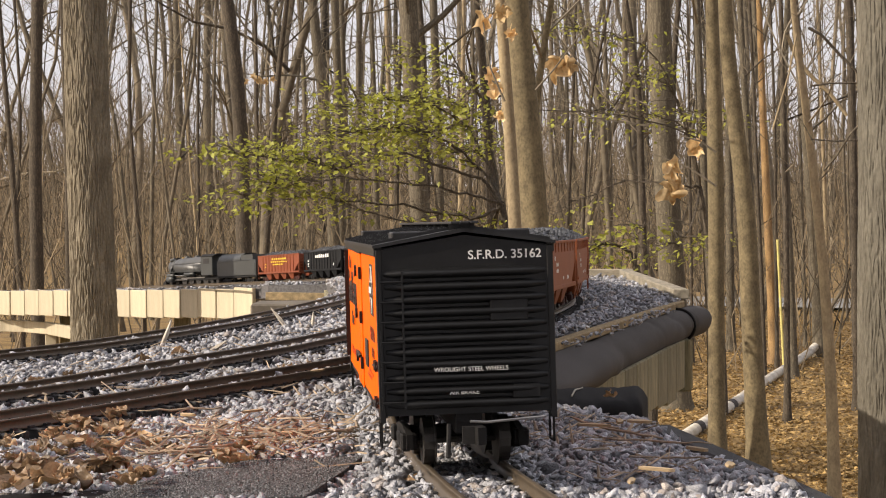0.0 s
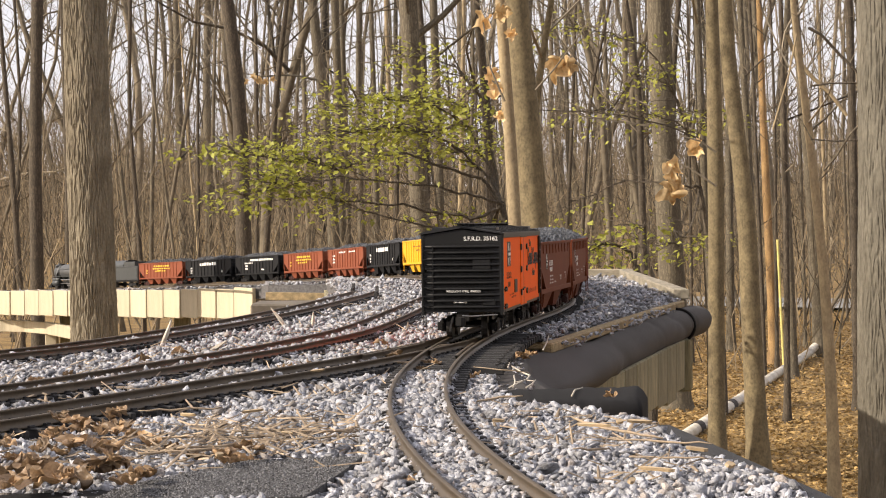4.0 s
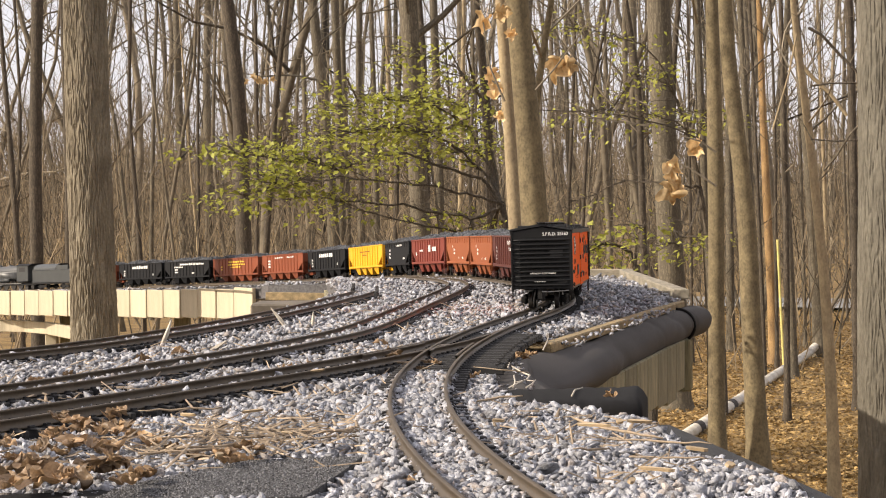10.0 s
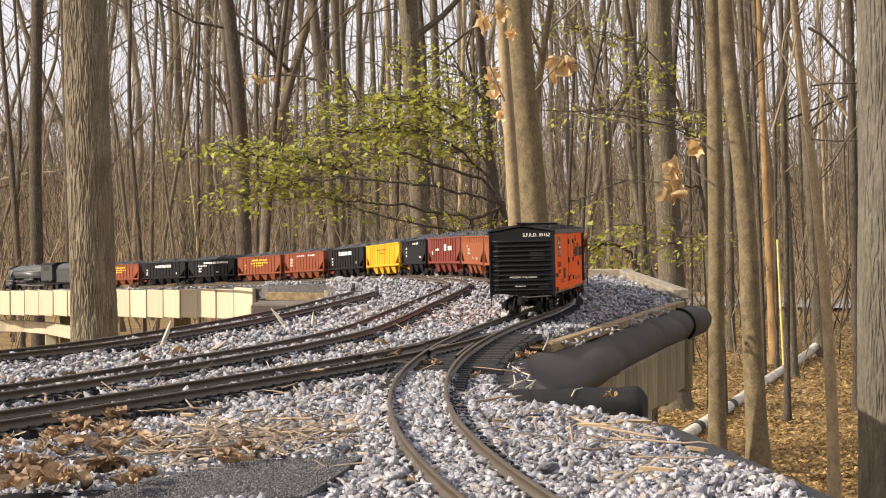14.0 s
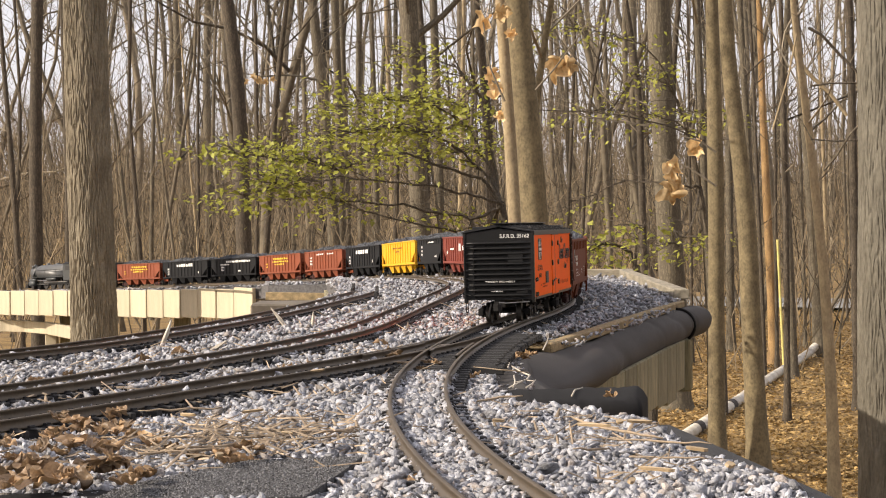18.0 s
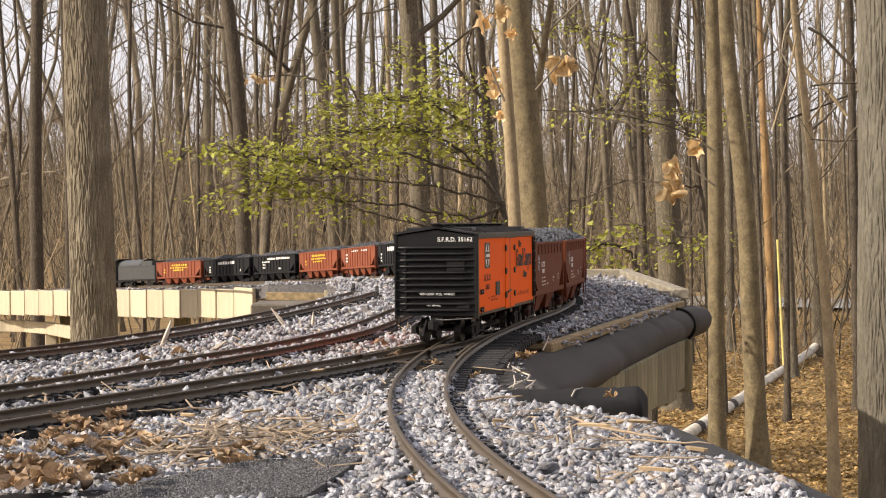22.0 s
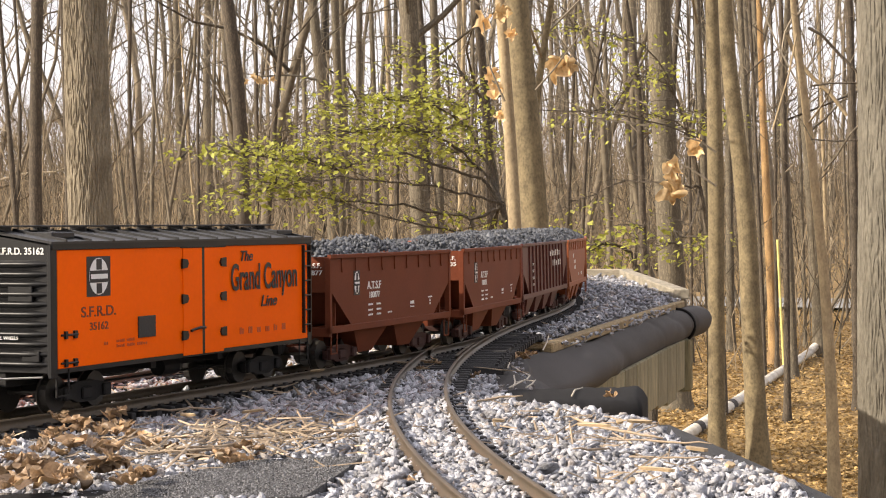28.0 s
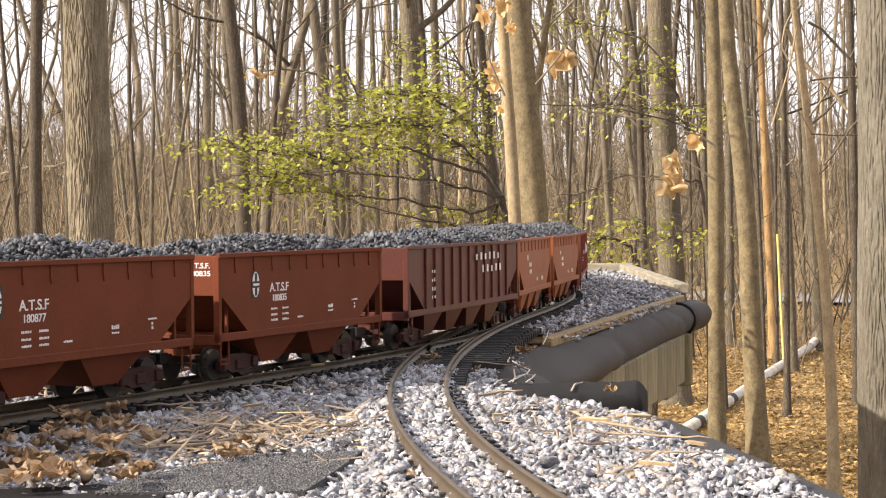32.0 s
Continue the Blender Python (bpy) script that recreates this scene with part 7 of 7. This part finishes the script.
def blade(shape, s, slim, bow, curl, twist, k, crumple=0.22, m=None):
    """A dry leaf blade, curled along its length and crumpled."""
    n, w = 17, 11
    v = []
    for a in range(n):
        u = a / (n - 1) * 2 - 1
        half = s * slim * (1 - abs(u) ** 2.2) * (1 + 0.35 * noise.noise(Vector((u * 3, k, 0)))) + 0.0005
        for c in range(w):
            q = c / (w - 1) * 2 - 1
            ang = q * curl + twist * u
            lobe = 1 + 0.35 * math.sin(11 * u + k) * abs(q) ** 3
            wrinkle = Vector((noise.noise(Vector((u * 3, q * 2, k))), noise.noise(Vector((u * 3, q * 2, k + 9.5))), noise.noise(Vector((u * 4, q * 3, k + 21.3)))))
            p = Vector((u * s, half * lobe * math.sin(ang) / max(0.6, curl * 0.7) + bow * s * u * u, half * (1 - math.cos(ang)) / max(0.6, curl * 0.7) + s * 0.15 * u * u))
            p += wrinkle * s * crumple
            v.append(m @ p if m is not None else p)
    return shape.add(v, [(a * w + c, a * w + c + 1, (a + 1) * w + c + 1, (a + 1) * w + c) for a in range(n - 1) for c in range(w - 1)])


def lobed_leaf(shape, s, k, fold, crumple, m=None):
    """A dry leaf with five pointed lobes, folded along its midrib and crumpled; s: from its middle to a tip."""
    rings, n = 6, 40
    v = [Vector((0, 0, 0))]
    for i in range(1, rings + 1):
        e = i / rings
        for j in range(n):
            a = 2 * math.pi * j / n
            tip = abs(math.cos(2.5 * a)) ** 1.4 * (0.85 + 0.3 * noise.noise(Vector((math.cos(a) * 2, math.sin(a) * 2, k))))
            r = s * e * (0.60 + 0.40 * tip * e)
            x, y = r * math.cos(a), r * math.sin(a) * 0.88
            q = Vector((x / s * 2.2, y / s * 2.2, k * 3.7))
            v.append(Vector((x, y, fold * abs(y) + 0.55 * fold * x * x / s)) + Vector((noise.noise(q), noise.noise(q + Vector((9, 0, 0))), 1.6 * noise.noise(q + Vector((0, 9, 0))))) * s * crumple)
    f = [(0, 1 + j, 1 + (j + 1) % n) for j in range(n)]
    f += [(1 + (i - 1) * n + j, 1 + i * n + j, 1 + i * n + (j + 1) % n, 1 + (i - 1) * n + (j + 1) % n) for i in range(1, rings) for j in range(n)]
    return shape.add([m @ p for p in v] if m is not None else v, f)


def dead_leaf(px, py, d, size, seed):
    """A withered leaf hanging by its stalk; size: half its breadth, seen from the path."""
    rng = random.Random(seed)
    r = size * d / 3293 * 0.98
    s = Shape()
    m = Matrix.Rotation(rng.uniform(-0.5, 0.5), 4, "Z") @ Matrix.Rotation(radians(90) + rng.uniform(-0.5, 0.4), 4, "X") @ Matrix.Rotation(radians(-90) + rng.uniform(-0.5, 0.5), 4, "Z")
    lobed_leaf(s, r, seed * 2.3, rng.uniform(0.5, 1.1), 0.50, m)
    s.tube([(0, 0, r * 0.2), (r * 0.1, 0, r * 0.7), (r * 0.2, 0, r * 1.2)], 0.0014, 4)
    tagged(part("dead_leaf", s, "dry_leaf", m=Matrix.Translation(seen(px, py, d)), smooth=True), "curled tan dead leaf hanging on a twig", "leaf", "dead leaves on twigs")


def build_dead_leaves():
    for i, p in enumerate(((862, 42, 7.4, 24), (893, 28, 7.4, 22), (905, 60, 7.35, 15), (870, 132, 7.4, 19), (880, 163, 7.4, 19), (888, 203, 7.4, 12), (990, 122, 7.3, 27), (1008, 120, 7.32, 20), (1190, 300, 7.2, 23), (1186, 338, 7.2, 27), (1198, 330, 7.22, 20), (1236, 262, 7.3, 21), (450, 138, 11, 9), (474, 146, 11, 8), (462, 142, 11, 8), (440, 146, 11, 6), (486, 140, 11, 7))):
        dead_leaf(*p, i + 3)
    tw = empty("bare_twig", "thin bare twig carrying dead leaves", "twig")
    for line in (((1268, 330), (1225, 300), (1190, 285), (1150, 270)), ((1268, 270), (1240, 250), (1205, 240)), ((950, 160), (985, 120), (1030, 60), (1060, 10)), ((895, 180), (870, 120), (858, 40))):
        part("stem", Shape().tube([seen(a, b, 7.25) for a, b in line], [0.005, 0.0035, 0.0025, 0.0018][:len(line)], 5, False), "twig", tw)


def build_debris():
    """Straw, bark chips and curled leaves strewn over the stones."""
    rng = np.random.default_rng(21)
    r = random.Random(9)
    straw = Shape()
    spots = [(-0.135, 1.33, 0.045, 0.06, 260), (-0.215, 1.42, 0.05, 0.06, 90), (-0.10, 1.45, 0.05, 0.05, 60), (-0.20, 1.25, 0.05, 0.05, 60), (0.12, 1.35, 0.06, 0.08, 60), (0.13, 1.18, 0.05, 0.05, 35), (-0.2, 2.5, 0.1, 0.3, 50), (-0.06, 3.4, 0.06, 0.3, 50), (0.02, 2.9, 0.07, 0.2, 40), (0.35, 4.4, 0.12, 0.5, 60), (-0.3, 1.95, 0.1, 0.15, 40), (-0.05, 1.7, 0.05, 0.1, 25), (0.08, 1.6, 0.05, 0.1, 30), (0.05, 2.2, 0.06, 0.2, 25), (-0.3, 2.4, 0.08, 0.2, 60), (-0.24, 1.72, 0.09, 0.07, 90), (-0.35, 2.1, 0.10, 0.15, 80), (-0.12, 2.25, 0.08, 0.2, 60), (-0.15, 3.3, 0.06, 0.4, 70), (0.08, 3.7, 0.08, 0.5, 90), (0.10, 1.45, 0.05, 0.1, 60), (0.0, 1.25, 0.03, 0.15, 25), (0.3, 3.6, 0.08, 0.3, 60), (-0.03, 1.5, 0.06, 0.12, 30)]
    for cx, cy, ax, ay, n in spots:
        for _ in range(n):
            x, y = r.gauss(cx, ax), r.gauss(cy, ay)
            if not inside(np.array([x]), np.array([y]), DECK)[0] or not inside(np.array([x + 0.02]), np.array([y]), DECK)[0]:
                continue
            a = r.gauss(1.1, 0.9)
            l = r.uniform(0.006, 0.022) * (1.0 if r.random() < 0.85 else 2.2)
            z = float(bed_z(y)) + r.uniform(0.003, 0.009) + (r.uniform(0, 0.010) if n > 100 else 0)
            w = r.uniform(0.0005, 0.0019)
            d = Vector((math.cos(a), math.sin(a), r.uniform(-0.35, 0.45)))
            p = Vector((x, y, z))
            n_ = Vector((-d.y, d.x, 0)) * w
            t = Vector((0, 0, 0.0008))
            straw.add([p - d * l / 2 - n_, p + d * l / 2 - n_ * 0.5, p + d * l / 2 + n_ * 0.5, p - d * l / 2 + n_, p - d * l / 2 + t, p + d * l / 2 + t], [(0, 1, 5, 4), (4, 5, 2, 3), (0, 4, 3), (1, 2, 5), (0, 3, 2, 1)])
    tagged(part("straw_litter", straw, "straw"), "dry straw and bark slivers strewn on the stones", "debris", kind="stuff")
    # a few upright slivers of bark between the tracks
    for (x, y), (dx, dz), l in (((-0.374, 2.46), (0.35, 0.94), 0.040), ((-0.205, 2.90), (0.08, 0.99), 0.026), ((-0.235, 2.82), (-0.6, 0.8), 0.045), ((-0.30, 2.35), (0.8, 0.5), 0.03)):
        q = Vector((x, y, float(bed_z(y))))
        d = Vector((dx, 0.05, dz)).normalized()
        s = Shape().tube([q, q + d * l * 0.5 + Vector((0.001, 0, 0)), q + d * l], [0.0028, 0.0034, 0.0008], 5)
        tagged(part("bark_sliver", s, "bleached"), "pale sliver of bark standing between the rails", "bark sliver", "bark slivers")
    cloth = Shape().prism([(-0.30, 0.98), (-0.30, 1.075), (-0.205, 1.105), (-0.16, 1.07), (-0.16, 0.98)], "z", -0.020, -0.010)
    tagged(part("edge_cloth", cloth, "rubber"), "strip of dark cloth under the shingle", "cloth")
    # single leaves lying about
    k = 0
    for x, y, s in [(-0.28, 2.05, 0.016), (-0.17, 2.04, 0.014), (-0.06, 2.15, 0.018), (-0.025, 1.98, 0.016), (0.02, 1.20, 0.010), (-0.02, 1.12, 0.012), (-0.19, 1.29, 0.014), (-0.262, 1.28, 0.013), (-0.215, 1.34, 0.016), (-0.245, 1.33, 0.014), (-0.235, 1.38, 0.015), (-0.165, 1.25, 0.014), (-0.155, 1.30, 0.012), (-0.14, 1.24, 0.013)] + [(*on_bed(a, b)[:2], c) for a, b, c in ((315, 618, 0.014), (250, 634, 0.012), (672, 606, 0.018), (755, 642, 0.018), (690, 835, 0.012), (735, 850, 0.010), (815, 812, 0.010), (505, 790, 0.010), (545, 640, 0.016), (430, 690, 0.012), (120, 660, 0.016), (60, 672, 0.016))]:
        k += 1
        s *= r.uniform(0.5, 0.95)
        lf = blade(Shape(), s, r.uniform(0.25, 0.6), r.uniform(-0.5, 0.5), r.uniform(0.6, 2.4), r.uniform(-1.5, 1.5), k)
        m = Matrix.Translation((x, y, float(bed_z(y)) + 0.005)) @ Matrix.Rotation(r.uniform(0, 6), 4, "Z") @ Matrix.Rotation(r.uniform(-0.9, 0.9), 4, "X")
        tagged(part("fallen_leaf", lf, "leaf_brown", m=m, smooth=True), "curled brown dead leaf lying on the stones", "leaf", "fallen leaves on the bed")

    # broad crumpled leaves heaped beside the shingle, and on the cloth
    heap = [(92, 786, 0, 0.019), (120, 798, 0, 0.021), (140, 772, 0, 0.017), (105, 770, 0.006, 0.016), (182, 775, 0, 0.019), (214, 772, 0, 0.018), (198, 760, 0.004, 0.018), (165, 852, 0, 0.024), (198, 846, 0.004, 0.021), (178, 838, 0.008, 0.018), (28, 874, 0, 0.023), (88, 872, 0, 0.021), (128, 864, 0, 0.020), (60, 862, 0.004, 0.018), (56, 836, 0, 0.017), (20, 846, 0, 0.018), (72, 806, 0, 0.015), (250, 858, 0, 0.016), (228, 872, 0, 0.015), (5, 800, 0, 0.014), (430, 808, 0, 0.014), (400, 826, 0, 0.012),
                                              (908, 640, -0.012, 0.021), (925, 638, -0.008, 0.019), (938, 636, -0.010, 0.014), (838, 676, -0.006, 0.012), (1075, 712, -0.004, 0.010), (700, 640, 0, 0.016), (770, 650, -0.004, 0.014)]
    heap += [(px + r.gauss(0, 11), py + r.gauss(0, 7), z + 0.002, size * r.uniform(0.45, 0.8)) for px, py, z, size in heap[:22] for _ in (0, 1)]
    for i, (px, py, z, size) in enumerate(heap):
        x, y, _ = on_bed(px, py, -0.0085 + min(0, z))
        lf = lobed_leaf(Shape(), size * 0.74, 40 + i * 1.7, r.uniform(0.3, 1.0), r.uniform(0.4, 0.65))
        m = Matrix.Translation((x, y, -0.003 + z)) @ Matrix.Rotation(r.uniform(0, 6), 4, "Z") @ Matrix.Rotation(r.uniform(-0.4, 0.5), 4, "X")
        m = m @ Matrix.Diagonal((1, 0.8, 0.62, 1))
        tagged(part("fallen_leaf", lf, "leaf_brown", m=m, smooth=True), "crumpled brown lobed dead leaf lying on the bed", "leaf", "fallen leaves on the bed")
    # pale wood chips along the bed's edge
    for px, py, l, w, ang in ((1130, 768, 0.040, 0.006, 0.15), (1095, 768, 0.012, 0.008, 0.6), (1160, 858, 0.045, 0.004, -0.25), (1232, 820, 0.03, 0.007, -0.4), (1050, 775, 0.055, 0.003, -0.5), (1115, 880, 0.02, 0.007, 1.2), (445, 748, 0.035, 0.003, 0.1), (505, 790, 0.018, 0.006, 0.2), (330, 755, 0.03, 0.004, -0.5), (385, 830, 0.012, 0.008, 0.9), (560, 672, 0.03, 0.004, 0.2), (1290, 850, 0.015, 0.010, 0.9), (880, 766, 0.02, 0.004, 0.3)):
        x, y, z = on_bed(px, py)
        l, w = l * 0.48, w * 0.5
        chip = Shape().prism([(-l / 2, -w * 0.2), (-l * 0.3, -w / 2), (l * 0.35, -w * 0.42), (l / 2, w * 0.1), (l * 0.2, w / 2), (-l * 0.4, w * 0.38)], "z", -0.0008, 0.0012)
        tagged(part("wood_chip", chip, "wood_chip", m=Matrix.Translation((x, y, 0.0005)) @ Matrix.Rotation(ang, 4, "Z") @ Matrix.Rotation(r.uniform(-0.12, 0.12), 4, "Y") @ Matrix.Rotation(r.uniform(0.1, 0.5), 4, "X")), "pale split wood chip lying on the stones", "wood chip", "wood chips")
    # bleached twigs curling over the dark cloth
    for line in (((905, 652), (922, 662), (936, 668), (930, 676), (912, 680)), ((900, 690), (915, 682), (928, 676), (944, 678)), ((908, 668), (910, 680), (906, 690)), ((850, 622), (868, 622), (880, 632)), ((930, 690), (940, 683), (946, 676)), ((897, 655), (902, 640), (908, 628)), ((1010, 705), (1016, 694), (1030, 690)), ((960, 622), (967, 608), (970, 596))):
        pts = [Vector(on_bed(a, b, -0.016)) + Vector((0, 0, 0.002)) for a, b in line]
        tagged(part("dry_stem", Shape().tube(pts, [0.0009] * (len(pts) - 1) + [0.0005], 6), "bleached", smooth=True), "bleached curly twig lying on dark cloth", "plant stem", "dry stems")
    # longer dry stems
    for x, y, ang, l in ((-0.115, 1.36, 0.55, 0.11), (-0.10, 1.33, 0.25, 0.085), (-0.15, 1.30, 0.75, 0.09), (-0.135, 1.38, -0.05, 0.10), (-0.17, 1.27, 0.4, 0.08), (-0.085, 1.38, 0.7, 0.06), (-0.19, 1.345, -0.1, 0.12), (0.135, 1.36, -0.9, 0.07), (0.150, 1.30, -0.55, 0.08), (0.115, 1.42, -1.0, 0.06), (0.150, 1.21, -0.5, 0.065), (0.10, 1.26, 0.9, 0.045), (0.145, 1.44, -0.7, 0.05), (0.045, 1.62, 0.3, 0.05), (-0.05, 2.05, 0.5, 0.08), (-0.22, 1.55, 0.2, 0.07), (0.06, 1.95, -0.3, 0.06)):
        b = r.uniform(-0.012, 0.012)
        d, q = Vector((math.cos(ang), math.sin(ang), 0)), Vector((-math.sin(ang), math.cos(ang), 0))
        z = float(bed_z(y)) + 0.0085
        us = np.linspace(-0.5, 0.5, 9)
        pts = [Vector((x, y, z + r.uniform(-0.0006, 0.001) + 0.006 * b / 0.012 * u)) + d * (u * l) + q * (b * (1 - 4 * u * u) * 0.6 + r.uniform(-0.0003, 0.0003)) for u in us]
        w = r.uniform(0.0006, 0.0013)
        tagged(part("dry_stem", Shape().tube(pts, [w * (1.1 - abs(u)) for u in us], 6), "straw", smooth=True), "thin dry plant stem lying across the stones", "plant stem", "dry stems")


# ---------------------------------------------------------------- build
build_ground()
build_deck()
build_fascia()
build_right_edge()
build_pipe()
build_pad()
build_siding_end()
build_train()
build_near_trees()
build_bushes()
build_dead_leaves()
build_far_wood()
build_debris()
build_stones()
build_tracks()
build_turnout()
motions()
